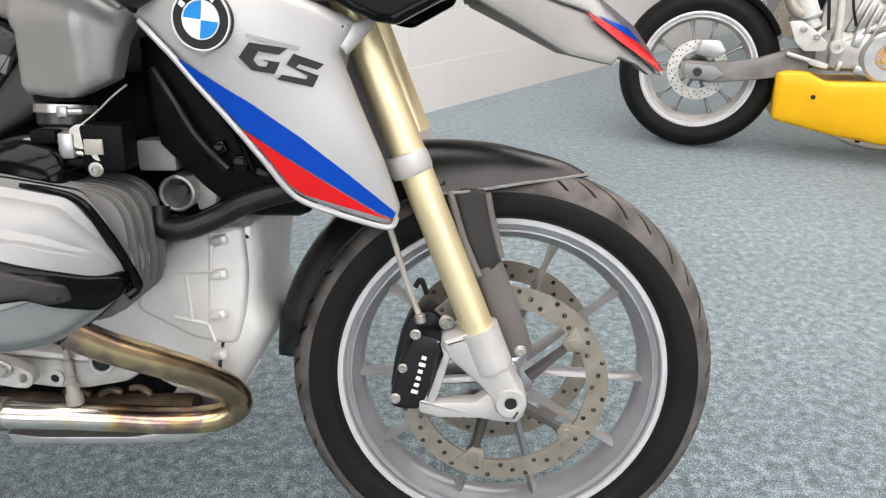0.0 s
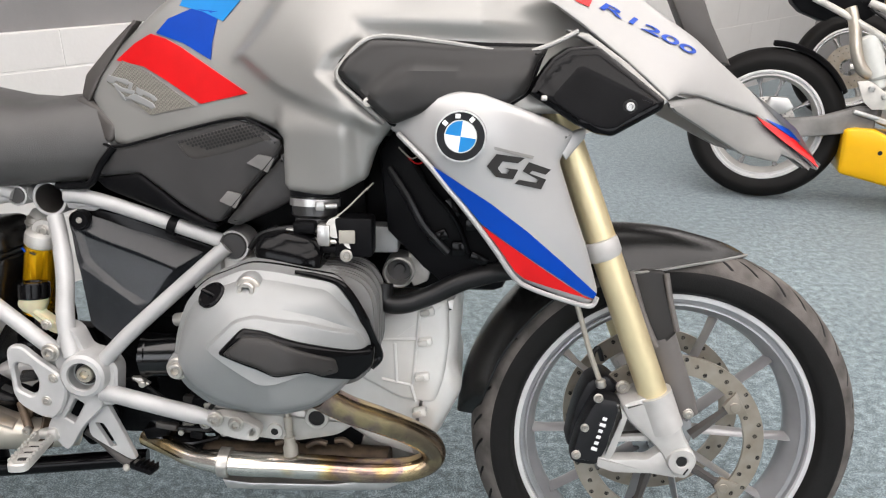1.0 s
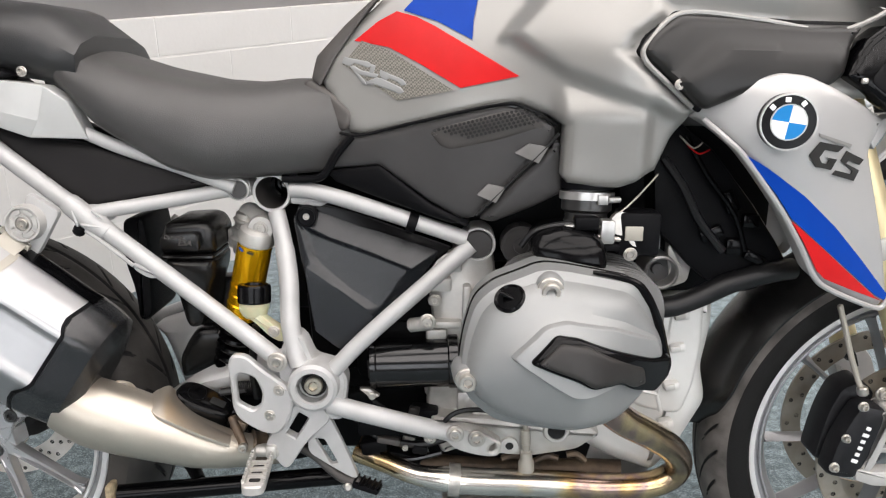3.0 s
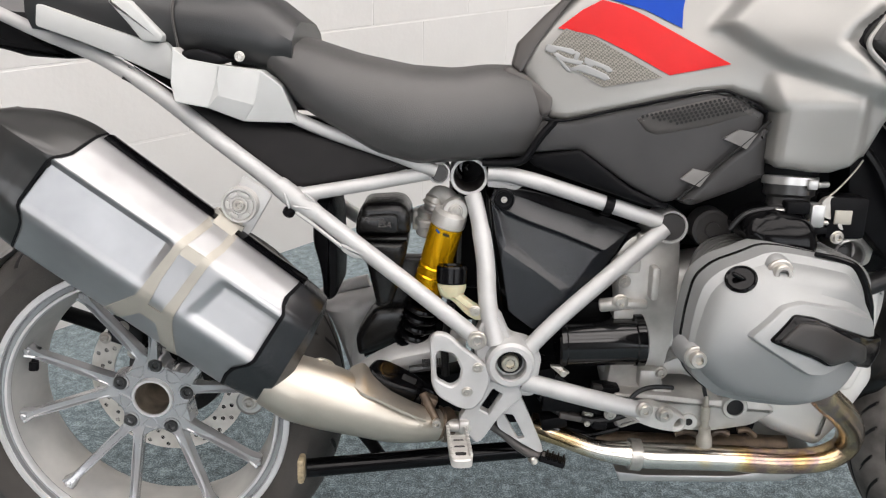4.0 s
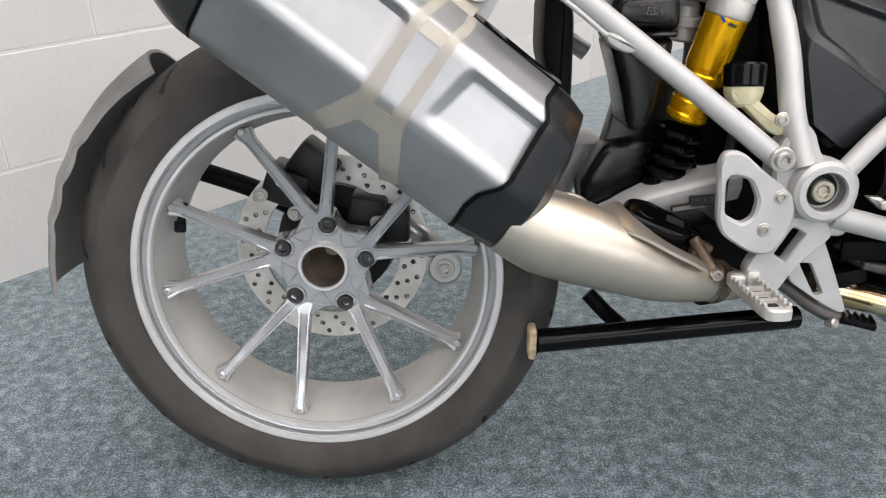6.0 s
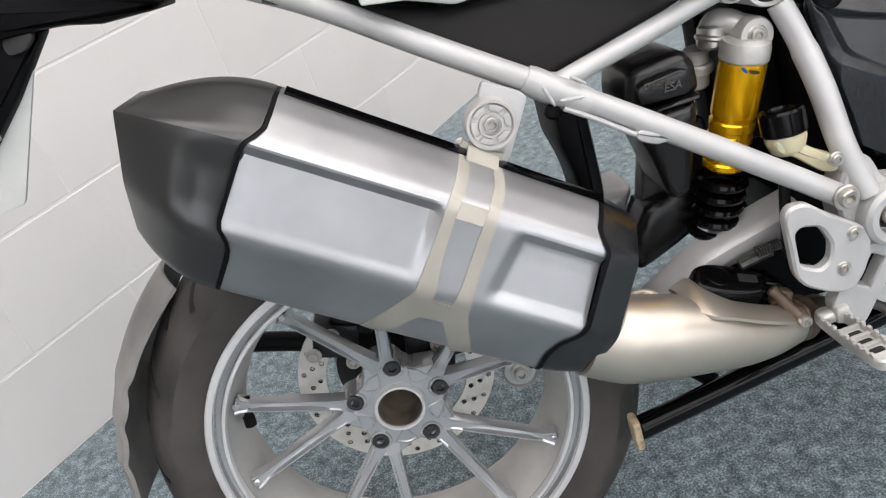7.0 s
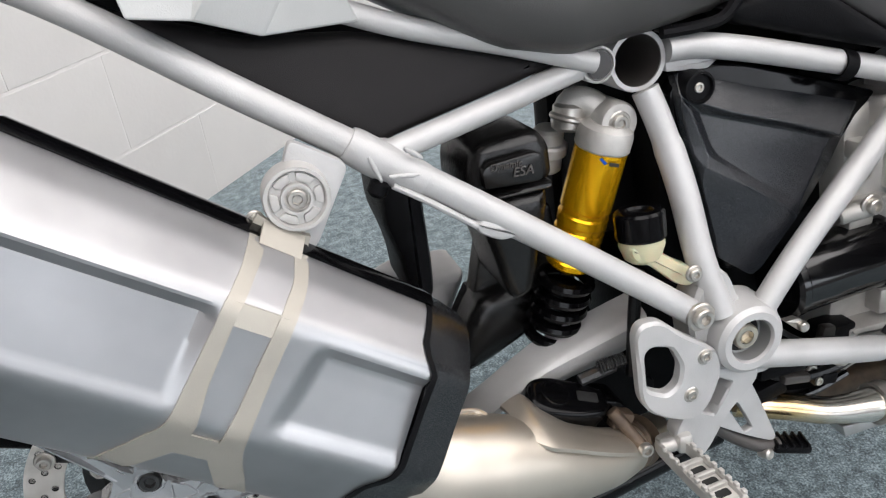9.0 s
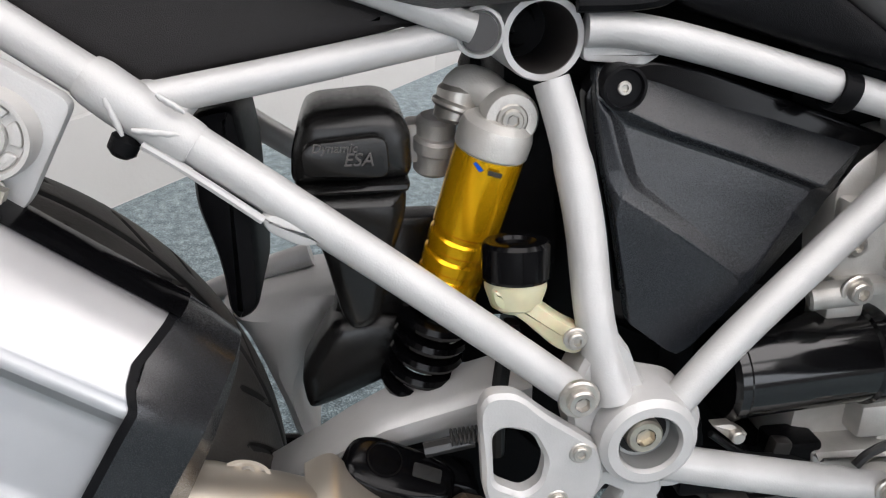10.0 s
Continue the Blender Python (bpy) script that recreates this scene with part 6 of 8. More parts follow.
lowcase = [(0.733, 0.393), (0.814, 0.391), (0.885, 0.384), (0.956, 0.391), (0.985, 0.366), (0.949, 0.341), (0.885, 0.329), (0.840, 0.331), (0.777, 0.339), (0.743, 0.357)]
part("sump", plate(lowcase, -0.12, 0.10, 0.010, 0.010), M_CAST, engine, "cast sump under the cylinder")
# black plate put in for the shade between sump and pipes
part("sump_guard", plate([(0.716, 0.357), (0.989, 0.347), (0.971, 0.275), (0.742, 0.266)], -0.06, 0.08, 0.006), M_BLACK, engine, "black plate for the shaded gap behind the pipes")
for p, q in zip([(0.843, -0.090, 0.311), (0.894, -0.090, 0.308), (0.940, -0.090, 0.319)], [(0.880, -0.090, 0.309), (0.927, -0.090, 0.313), (0.968, -0.090, 0.310)]):
    part("pipe_clip", tube([p, Vector(p).lerp(Vector(q), 0.5) + Vector((0, 0, 0.006)), q], 0.005, 8), M_TARNISH, engine, "tarnished brown clip")
part("sump_port", lathe(bmesh.new(), [(0.013, 0.002), (0.0175, 0.002), (0.0195, -0.001), (0.0195, -0.012), (0.013, -0.012)], (0.918, -0.1215, 0.3735), (0, -1, 0), 28, closed=True), M_CAST, engine, "cast rim of the sump port")
# black disc painting in the port's shade
part("port_shade", lathe(bmesh.new(), [(0, 0.0005), (0.0132, 0.0005)], (0.918, -0.1205, 0.3735), (0, -1, 0), 24), M_BLACKHOLE, engine, "black disc for the shaded port")
part("sump_hole", lathe(bmesh.new(), [(0.006, 0.003), (0.0125, 0.003), (0.0135, 0.0), (0.0135, -0.01), (0.006, -0.01)], (0.851, -0.121, 0.349), (0, -1, 0), 20, closed=True), M_CAST, engine)
# likewise a black disc for the shade in this bore
part("sump_bore", lathe(bmesh.new(), [(0, 0.0005), (0.0085, 0.0005), (0.009, -0.006)], (0.853, -0.123, 0.351), (0, -1, 0), 16), M_BLACKHOLE, engine, "black disc for the shaded bore")
sl, sr = Vector((0.648, -0.110, 0.4665)), Vector((0.770, -0.106, 0.4715))
part("starter_motor", lathe(bmesh.new(), [(0, 0), (0.033, 0), (0.0375, 0.003), (0.0375, 0.010), (0.0362, 0.012), (0.0362, 0.112), (0.0385, 0.114), (0.0385, 0.126), (0.030, 0.130), (0, 0.130)], sl, sr - sl, 32), M_LACQUER, engine, "glossy black starter motor")
part("starter_lug", merge(*[cyl(*c, 0.010, 16, 0.002) for c in ([(0.705, -0.120, 0.529), (0.736, -0.130, 0.536)],)]), M_CAST, engine)
bolt((0.731, -0.135, 0.539), 0.008, engine, M_BOLT)
part("starter_terminal", merge(plate([(0.636, 0.4405), (0.651, 0.4405), (0.6655, 0.4300), (0.654, 0.4250)], -0.140, -0.132, 0.001, 0.002), cyl((0.655, -0.134, 0.4315), (0.655, -0.146, 0.4315), 0.0052, 14, 0.001)), M_BOLT, engine, "zinc starter terminal")
part("wiring_loom", tube([(0.757, -0.140, 0.393), (0.765, -0.140, 0.4025), (0.778, -0.140, 0.4095), (0.795, -0.140, 0.4125), (0.818, -0.136, 0.4095)], 0.0036, 8), M_HOSE, engine)
# black blocks fill the shaded depth under the gearbox
part("gearbox_underside", merge(block((0.65, 0.05, 0.36), (0.24, 0.14, 0.16), 0.02), block((0.70, 0.0, 0.47), (0.16, 0.14, 0.10), 0.02)), M_BLACK, bike, "black blocks for the shade under the gearbox")
for i, (p, s) in enumerate(zip([(0.626, -0.090, 0.404), (0.661, -0.100, 0.368), (0.703, -0.100, 0.365), (0.653, -0.090, 0.331), (0.727, -0.100, 0.388), (0.697, -0.080, 0.307)], ((0.05, 0.03, 0.03), (0.06, 0.03, 0.025), (0.04, 0.03, 0.02), (0.04, 0.03, 0.02), (0.04, 0.03, 0.02), (0.05, 0.03, 0.018)))):
    part("wiring_plug", block(p, s, 0.004, (0, 12 * (i % 3 - 1), 0)), M_BLACK, engine)

for pts, r_, m_ in (([(0.628, -0.105, 0.378), (0.655, -0.105, 0.353), (0.695, -0.105, 0.340), (0.734, -0.105, 0.341), (0.763, -0.105, 0.351)], 0.0055, M_HOSE), ([(0.649, -0.100, 0.324), (0.680, -0.100, 0.312), (0.715, -0.100, 0.313), (0.753, -0.100, 0.324)], 0.0042, M_LACQUER), ([(0.650, -0.115, 0.415), (0.681, -0.115, 0.393), (0.715, -0.115, 0.387), (0.742, -0.115, 0.375)], 0.0030, M_HOSE)):
    part("loom_hose", tube(pts, r_, 8), m_, engine)
for p, sz, m_ in (((0.675, -0.110, 0.348), (0.034, 0.016, 0.010), M_GUARD), ((0.721, -0.105, 0.332), (0.022, 0.014, 0.014), M_BLACK), ((0.712, -0.110, 0.392), (0.016, 0.012, 0.018), M_GUARDFACE)):
    part("loom_plug", block(p, sz, 0.003, (0, 10, 0)), m_, engine)
bolt((0.700, -0.118, 0.340), 0.0045, engine, M_BOLT, h=0.003, washer=False)

# intake
intake = new("intake")
intake.parent = bike
TB = Vector((0.934, -0.165, 0.72))
AXI = Vector((0.02, 0.10, 1))
part("intake_rubber", lathe(bmesh.new(), [(0.033, 0.012), (0.0345, 0.016), (0.0345, 0.022), (0.031, 0.026), (0.028, 0.040)], TB, AXI, 32), M_BLACK, intake)
part("hose_clamp", lathe(bmesh.new(), [(0.0330, -0.005), (0.0350, -0.005), (0.0350, 0.005), (0.0330, 0.005)], TB + AXI * 0.004, AXI, 36, closed=True), M_ALU, intake, "bright steel hose clamp")
part("throttle_body", lathe(bmesh.new(), [(0.026, -0.06), (0.029, -0.055), (0.030, -0.03), (0.027, -0.026), (0.027, -0.018), (0.032, -0.014), (0.032, 0.0)], TB, AXI, 32), M_DARK_BOLT, intake, "dark metal throttle body")
for p, s in zip([(0.928, -0.205, 0.696), (0.954, -0.205, 0.686), (0.909, -0.200, 0.684), (0.946, -0.200, 0.666)], ((0.03, 0.02, 0.016), (0.018, 0.02, 0.03), (0.016, 0.02, 0.02), (0.05, 0.02, 0.010))):
    part("throttle_link", block(p, s, 0.003), M_ALU if s[0] < 0.02 else M_BLACK, intake)
part("clamp_screw", merge(cyl(TB + Vector((0.020, -0.036, 0.004)), TB + Vector((0.036, -0.030, 0.004)), 0.004, 12, 0.001), block(TB + Vector((0.014, -0.035, 0.004)), (0.012, 0.006, 0.012), 0.001)), M_ALU, intake, "steel clamp screw")
for k, r_ in enumerate((0.0145, 0.0105)):
    part("throttle_wheel", lathe(bmesh.new(), [(0, 0.004), (r_, 0.004), (r_, -0.004), (0, -0.004)], TB + Vector((0.036 + 0.020 * k, -0.040, -0.024 - 0.018 * k)), (0.25, -1, 0.1), 20), M_BOLT, intake, "zinc throttle pulley")
part("throttle_bar", tube([TB + Vector((-0.040, -0.028, -0.030)), TB + Vector((0.0, -0.042, -0.040)), TB + Vector((0.05, -0.040, -0.045))], 0.0035, 8), M_BOLT, intake)
part("sensor_box", block((0.994, -0.190, 0.683), (0.052, 0.04, 0.055), 0.005), M_BLACK, intake, "black sensor housing")
part("sensor_label", block((0.986, -0.213, 0.685), (0.022, 0.003, 0.018), 0.001), M_BAND, intake, "white sticker")
bolt((0.984, -0.210, 0.658), 0.006, intake, M_BOLT)
part("far_box", block((1.021, -0.100, 0.661), (0.05, 0.04, 0.04), 0.004), M_COVER, intake, "grey connector behind")
part("thin_cable", tube([(0.940, -0.210, 0.689), (0.978, -0.200, 0.716), (1.004, -0.190, 0.741), (1.018, -0.180, 0.754)], 0.0012, 8), M_BAND, intake, "thin pale cable")
part("black_cable", tube([(0.849, -0.200, 0.663), (0.869, -0.200, 0.685), (0.916, -0.200, 0.693), (0.957, -0.190, 0.680)], 0.004, 8), M_HOSE, intake)
part("plug_ring", lathe(bmesh.new(), [(0.019, -0.05), (0.019, 0.012), (0.021, 0.014), (0.0235, 0.012), (0.0235, -0.05)], (1.047, -0.118, 0.614), (0, -1, 0), 32, closed=True), M_ALU, intake, "bright open ring")
part("plug_core", lathe(bmesh.new(), [(0, -0.006), (0.008, -0.006), (0.009, -0.012), (0.019, -0.012)], (1.047, -0.118, 0.614), (0, -1, 0), 24), M_GREY, intake)
part("ring_flange", plate([(1.060, 0.652), (1.081, 0.639), (1.095, 0.626), (1.090, 0.596), (1.066, 0.586), (1.060, 0.626)], -0.108, -0.09, 0.003, 0.006), M_CAST, intake)
part("coolant_hose", tube([(1.026, -0.140, 0.600), (1.029, -0.145, 0.574), (1.058, -0.145, 0.571), (1.099, -0.140, 0.585), (1.139, -0.140, 0.605), (1.188, -0.140, 0.620), (1.222, -0.130, 0.623)], 0.0145, 16), M_HOSE, bike, "black coolant hose")
part("radiator", merge(plate([(1.020, 0.793), (1.043, 0.825), (1.101, 0.781), (1.160, 0.710), (1.195, 0.661), (1.222, 0.618), (1.194, 0.612), (1.107, 0.605), (1.085, 0.623), (1.032, 0.678)], -0.135, 0.0, 0.006), block((1.10, 0.02, 0.70), (0.22, 0.20, 0.26), 0.02)), M_BLACK, bike, "black radiator and shroud behind the wing")
for pts, r_, m_ in (([(1.035, -0.140, 0.770), (1.060, -0.150, 0.735), (1.085, -0.150, 0.690), (1.120, -0.146, 0.650)], 0.006, M_HOSE), ([(1.060, -0.142, 0.800), (1.090, -0.150, 0.750), (1.130, -0.148, 0.700), (1.150, -0.145, 0.650)], 0.004, M_GLOSS),
                    ([(1.050, -0.150, 0.800), (1.068, -0.152, 0.785), (1.080, -0.150, 0.792)], 0.0011, M_BAND), ([(1.060, -0.150, 0.790), (1.075, -0.152, 0.778), (1.090, -0.150, 0.783)], 0.0011, M_RED)):
    part("bay_cable", tube(pts, r_, 8), m_, bike)
for i_, (p, sz) in enumerate(zip([(1.105, -0.140, 0.672), (1.135, -0.140, 0.655), (1.165, -0.138, 0.640), (1.125, -0.142, 0.715), (1.155, -0.140, 0.690)], ((0.030, 0.012, 0.016), (0.020, 0.014, 0.022), (0.028, 0.012, 0.014), (0.018, 0.010, 0.030), (0.022, 0.012, 0.018)))):
    part("bay_clip", block(p, sz, 0.003, (0, 25 * (i_ % 3 - 1), 0)), M_GLOSS, bike)
# tank and covers
S_TANK = surface([(0.615, -0.095, 0.80), (0.759, -0.134, 0.852), (0.841, -0.153, 0.871), (1.021, -0.215, 0.865), (0.895, -0.178, 0.799), (0.985, -0.215, 0.899), (0.95, -0.190, 0.72), (0.70, -0.075, 1.00), (0.95, -0.11, 1.06), (1.25, -0.165, 0.93), (1.40, -0.160, 0.87), (0.82, -0.125, 0.95)])
tank = new("tank_cover")
tank.parent = bike
tank["label"] = "silver painted tank with blue and red stripes"
TANK = [(0.622, 0.793), (0.644, 0.790), (0.728, 0.810), (0.806, 0.831), (0.844, 0.836), (0.882, 0.824), (0.898, 0.813), (0.897, 0.752), (0.904, 0.743), (0.938, 0.739), (0.965, 0.740), (0.983, 0.747), (1.009, 0.761), (1.024, 0.803), (1.043, 0.829)] + [(1.095, 0.841), (1.170, 0.842), (1.245, 0.850), (1.322, 0.851), (1.403, 0.868), (1.375, 0.897), (1.344, 0.928), (1.312, 0.950)] + [(1.36, 0.98), (1.20, 1.06), (0.95, 1.09), (0.78, 1.06)] + [(0.681, 0.982), (0.632, 0.937), (0.595, 0.896), (0.581, 0.859)]


def ease(v):
    v = max(0.0, min(1.0, v))
    return v * v * (3 - 2 * v)


def tank_dent(x, z):
    """A raised flank over a long crease, and a chute that drops over the intake; it falls away under the beak."""
    crease = float(np.interp(x, (0.832, 0.862, 0.899, 0.943, 0.988, 1.04, 1.20), (0.922, 0.901, 0.877, 0.860, 0.846, 0.825, 0.80)))
    d = min(0.86 * (z - crease), 0.7 * (x - float(np.interp(z, (0.90, 0.922, 0.957, 1.0), (0.826, 0.832, 0.862, 0.89)))))
    flank = 0.017 * ease(d / 0.020 + 0.6)
    under = min(x - float(np.interp(z, (0.836, 0.861, 0.901, 0.919, 0.945), (1.050, 1.021, 0.975, 0.985, 1.019))), float(np.interp(x, (1.02, 1.08, 1.25), (0.945, 0.942, 0.936))) - z)
    flank *= 1 - ease(under / 0.030 + 1.0)
    chute = 0.018 * ease((0.870 - z) / 0.05) * ease((x - 0.880) / 0.02) * ease((1.006 - x) / 0.024)
    return -0.05 * max(0, min(1, (x - 1.16) / 0.12)) * max(0, min(1, (z - 0.90) / 0.06)) + flank + chute


part("tank_side", panel(TANK, S_TANK, 0.03, 0.005, 0.012, 0.014, dent=tank_dent), M_SILVER, tank, "silver painted tank side", 70)
part("tank_core", loft([[Vector((x, y, z)) for y, z in ((-w, 0.82), (-w, 0.92), (-w * 0.7, zt - 0.02), (0, zt), (w * 0.7, zt - 0.02), (w, 0.92), (w, 0.82), (0, 0.76))] for x, w, zt in ((0.64, 0.06, 0.93), (0.75, 0.075, 1.03), (0.90, 0.09, 1.08), (1.10, 0.10, 1.08), (1.25, 0.10, 1.04))]), M_SILVER, tank)
part("red_stripe", panel([(0.628, 0.913), (0.660, 0.938), (0.685, 0.951), (0.711, 0.944), (0.736, 0.932), (0.843, 0.871), (0.770, 0.855), (0.716, 0.885), (0.675, 0.905)], S_TANK, 0.004, 0.02, 0.0, 0.01, 0.0022, dent=tank_dent), M_RED, tank, "red stripe")
part("blue_stripe", panel([(0.694, 0.952), (0.713, 0.972), (0.750, 0.986), (0.793, 0.981), (0.785, 0.939), (0.784, 0.915), (0.739, 0.938)], S_TANK, 0.004, 0.02, 0.0, 0.01, 0.0022, dent=tank_dent), M_BLUE, tank, "dark blue stripe")
part("sky_stripe", panel([(0.730, 0.990), (0.743, 1.014), (0.818, 1.028), (0.833, 1.005), (0.800, 0.968), (0.766, 0.982)], S_TANK, 0.004, 0.02, 0.0, 0.01, 0.0022, dent=tank_dent), M_SKY, tank, "light blue stripe")
badge = part("carbon_badge", panel([(0.612, 0.882), (0.638, 0.913), (0.675, 0.902), (0.761, 0.852), (0.688, 0.837)], S_TANK, 0.004, 0.02, 0.0, 0.01, 0.0024, dent=tank_dent), M_CARBON, tank, "woven carbon badge with raised bars")
for ol in ([(0.614, 0.892), (0.648, 0.886), (0.653, 0.881), (0.647, 0.878), (0.639, 0.881), (0.628, 0.884), (0.623, 0.880), (0.617, 0.881), (0.611, 0.884)],
           [(0.622, 0.879), (0.627, 0.881), (0.638, 0.875), (0.662, 0.870), (0.659, 0.865), (0.651, 0.866), (0.632, 0.870)],
           [(0.652, 0.883), (0.658, 0.881), (0.654, 0.869), (0.648, 0.870)],
           [(0.664, 0.876), (0.695, 0.864), (0.700, 0.858), (0.693, 0.856), (0.687, 0.861), (0.676, 0.865), (0.671, 0.862), (0.663, 0.868)],
           [(0.659, 0.866), (0.666, 0.865), (0.692, 0.854), (0.697, 0.848), (0.690, 0.845), (0.684, 0.848), (0.668, 0.853), (0.654, 0.858), (0.646, 0.856), (0.644, 0.860)],
           [(0.626, 0.875), (0.631, 0.874), (0.643, 0.861), (0.646, 0.856), (0.640, 0.857)]):
    part("badge_bar", panel(ol, S_TANK, 0.004, 0.02, 0.0006, 0.002, 0.0034), M_COVER, badge, "raised silver bar")
part("tank_edge", tube([(0.612, -0.095, 0.792), (0.634, -0.103, 0.788), (0.718, -0.127, 0.810), (0.774, -0.142, 0.825), (0.820, -0.152, 0.836), (0.841, -0.159, 0.834)], 0.0020, 8), M_WHITE, tank, "pale rolled lower edge")
part("tank_trim", panel([(0.551, 0.852), (0.565, 0.863), (0.593, 0.847), (0.627, 0.820), (0.621, 0.797), (0.609, 0.794), (0.601, 0.806)], S_TANK, 0.02, 0.014, 0.006, 0.010, 0.003, r=0.008), M_GUARD, tank, "grey plastic knee trim")
part("tank_rear_edge", panel([(0.568, 0.862), (0.575, 0.892), (0.613, 0.932), (0.648, 0.964), (0.661, 0.971), (0.631, 0.932), (0.600, 0.888), (0.580, 0.852)], S_TANK, 0.02, 0.014, 0.003, 0.008, 0.004, r=0.004), M_GUARD, tank, "dark tank rear seam")
S_INTAKE = surface([(0.6, -0.097, 0.735), (0.72, -0.132, 0.79), (0.895, -0.17, 0.799), (0.84, -0.152, 0.7), (0.9, -0.157, 0.71)])
part("intake_cover", panel([(0.589, 0.743), (0.612, 0.790), (0.640, 0.789), (0.724, 0.811), (0.821, 0.835), (0.852, 0.830), (0.890, 0.810), (0.888, 0.789), (0.846, 0.744), (0.793, 0.688), (0.776, 0.684), (0.733, 0.705), (0.664, 0.751)], S_INTAKE, 0.03, 0.018, 0.006, 0.012, r=0.006), M_GREY, tank, "dark grey intake cover below the tank")
part("intake_seam", tube([(0.610, -0.105, 0.793), (0.640, -0.112, 0.791), (0.724, -0.135, 0.813), (0.821, -0.160, 0.836), (0.853, -0.166, 0.832), (0.891, -0.171, 0.812)], 0.0022, 8), M_BLACK, tank)
grille = part("grille", panel([(0.730, 0.798), (0.748, 0.807), (0.826, 0.829), (0.848, 0.826), (0.878, 0.811), (0.821, 0.791), (0.759, 0.776), (0.745, 0.780)], S_INTAKE, 0.01, 0.02, 0.004, 0.008, 0.002, r=0.004), M_GUARD, tank, "perforated intake grille")
g0, g1, g2 = (Vector(v) for v in [(0.738, -0.135, 0.801), (0.826, -0.160, 0.825), (0.762, -0.140, 0.787)])
dots = bmesh.new()
for i in range(22):
    for j in range(5):
        p = g0 + (g1 - g0) * (i / 16.5 + 0.030 * (j % 2)) + (g2 - g0) * (j / 4.4)
        if i > 15 and j > 6 - (i - 15) * 0.4 or i < j * 0.9 - 0.5:
            continue
        # flat black spot in place of a hole and its shade
        lathe(dots, [(0, 0), (0.0021, 0)], (p.x, S_INTAKE(p.x, p.z) - 0.0065, p.z), (0, -1, 0), 8)
tagged(part("grille_hole", dots, M_BLACKHOLE, grille, "black spots for the perforations"), kind="stuff")
def on_intake(x, z, lift):
    return Vector((x, S_INTAKE(x, z) - lift, z))


part("cover_seam", tube([on_intake(x, z, 0.0065) for x, z in ((0.894, 0.802), (0.860, 0.764), (0.832, 0.734), (0.812, 0.712), (0.794, 0.692))], 0.0022, 8), M_BLACKHOLE, tank, "dark seam between the covers")
for clip in (((0.8400, 0.7765), (0.8576, 0.7890), (0.8810, 0.7850), (0.8700, 0.7640)), ((0.7940, 0.7200), (0.8080, 0.7350), (0.8300, 0.7310), (0.8185, 0.7105))):
    part("seam_clip", panel(clip, S_INTAKE, 0.005, 0.02, 0.0, 0.004, 0.0085), M_DUSTY, tank, "grey clip")
part("intake_lower", panel([(0.797, 0.686), (0.815, 0.682), (0.874, 0.709), (0.904, 0.726), (0.895, 0.795), (0.889, 0.787), (0.846, 0.742)], S_INTAKE, 0.03, 0.018, 0.008, 0.014, 0.002, r=0.006), M_GREY, tank)
part("intake_wedge", panel([(0.588, 0.740), (0.664, 0.752), (0.733, 0.703), (0.788, 0.679), (0.760, 0.678), (0.684, 0.700), (0.603, 0.725)], S_INTAKE, 0.03, 0.02, 0.006, 0.012, 0.004, r=0.005), M_BLACK, tank, "black lower wedge")


# grey and black shoulder panels
shoulder = new("shoulder_panel")
shoulder.parent = bike
SHOULDER = [(0.975, 0.901), (0.985, 0.919), (1.019, 0.945), (1.078, 0.942), (1.167, 0.936), (1.251, 0.936), (1.236, 0.917), (1.223, 0.879), (1.199, 0.864), (1.139, 0.856), (1.095, 0.855), (1.050, 0.836), (1.021, 0.861)]
part("grey_shoulder", panel(SHOULDER, S_TANK, 0.03, 0.012, 0.010, 0.014, 0.019, r=0.008, dent=lambda x, z: 0.012 * ease((float(np.interp(x, (1.00, 1.036, 1.073, 1.154, 1.216, 1.26), (0.860, 0.895, 0.920, 0.917, 0.918, 0.92))) - z) / 0.016) * ease((1.235 - x) / 0.03)), M_SHOULDER, shoulder, "dark grey moulded shoulder panel")
part("shoulder_seam", panel(grow(SHOULDER, 0.005), S_TANK, 0.01, 0.016, 0.002, 0.006, 0.002, r=0.008), M_BLACK, shoulder, "black seam round the panel")
part("shoulder_rim", tube([Vector(p) + Vector((0, -0.012, 0)) for p in [(1.039, -0.214, 0.839), (1.008, -0.216, 0.866), (0.980, -0.214, 0.893), (0.986, -0.210, 0.913), (1.024, -0.197, 0.945), (1.111, -0.188, 0.940)] + [(1.141, -0.184, 0.936), (1.206, -0.174, 0.928), (1.246, -0.164, 0.937), (1.288, -0.152, 0.957)]], 0.0034, 8), M_SILVER, shoulder, "silver rolled rim")
part("black_nose", panel([(1.223, 0.877), (1.238, 0.904), (1.253, 0.923), (1.274, 0.937), (1.314, 0.939), (1.405, 0.870), (1.401, 0.858), (1.335, 0.823), (1.314, 0.826), (1.284, 0.839), (1.251, 0.861)], S_TANK, 0.03, 0.012, 0.008, 0.012, 0.025, r=0.006), M_GLOSS, shoulder, "gloss black nose panel")
part("nose_recess", panel([(1.252, 0.872), (1.290, 0.915), (1.392, 0.868), (1.335, 0.833), (1.315, 0.835), (1.284, 0.849)], S_TANK, 0.004, 0.012, 0.001, 0.006, 0.0265, r=0.010), M_BLACK, shoulder, "recessed black face")
bolt(Vector((1.356, -0.167, 0.862)) + Vector((0, -0.028, 0)), 0.0058, shoulder, M_ALU, h=0.003, washer=False)
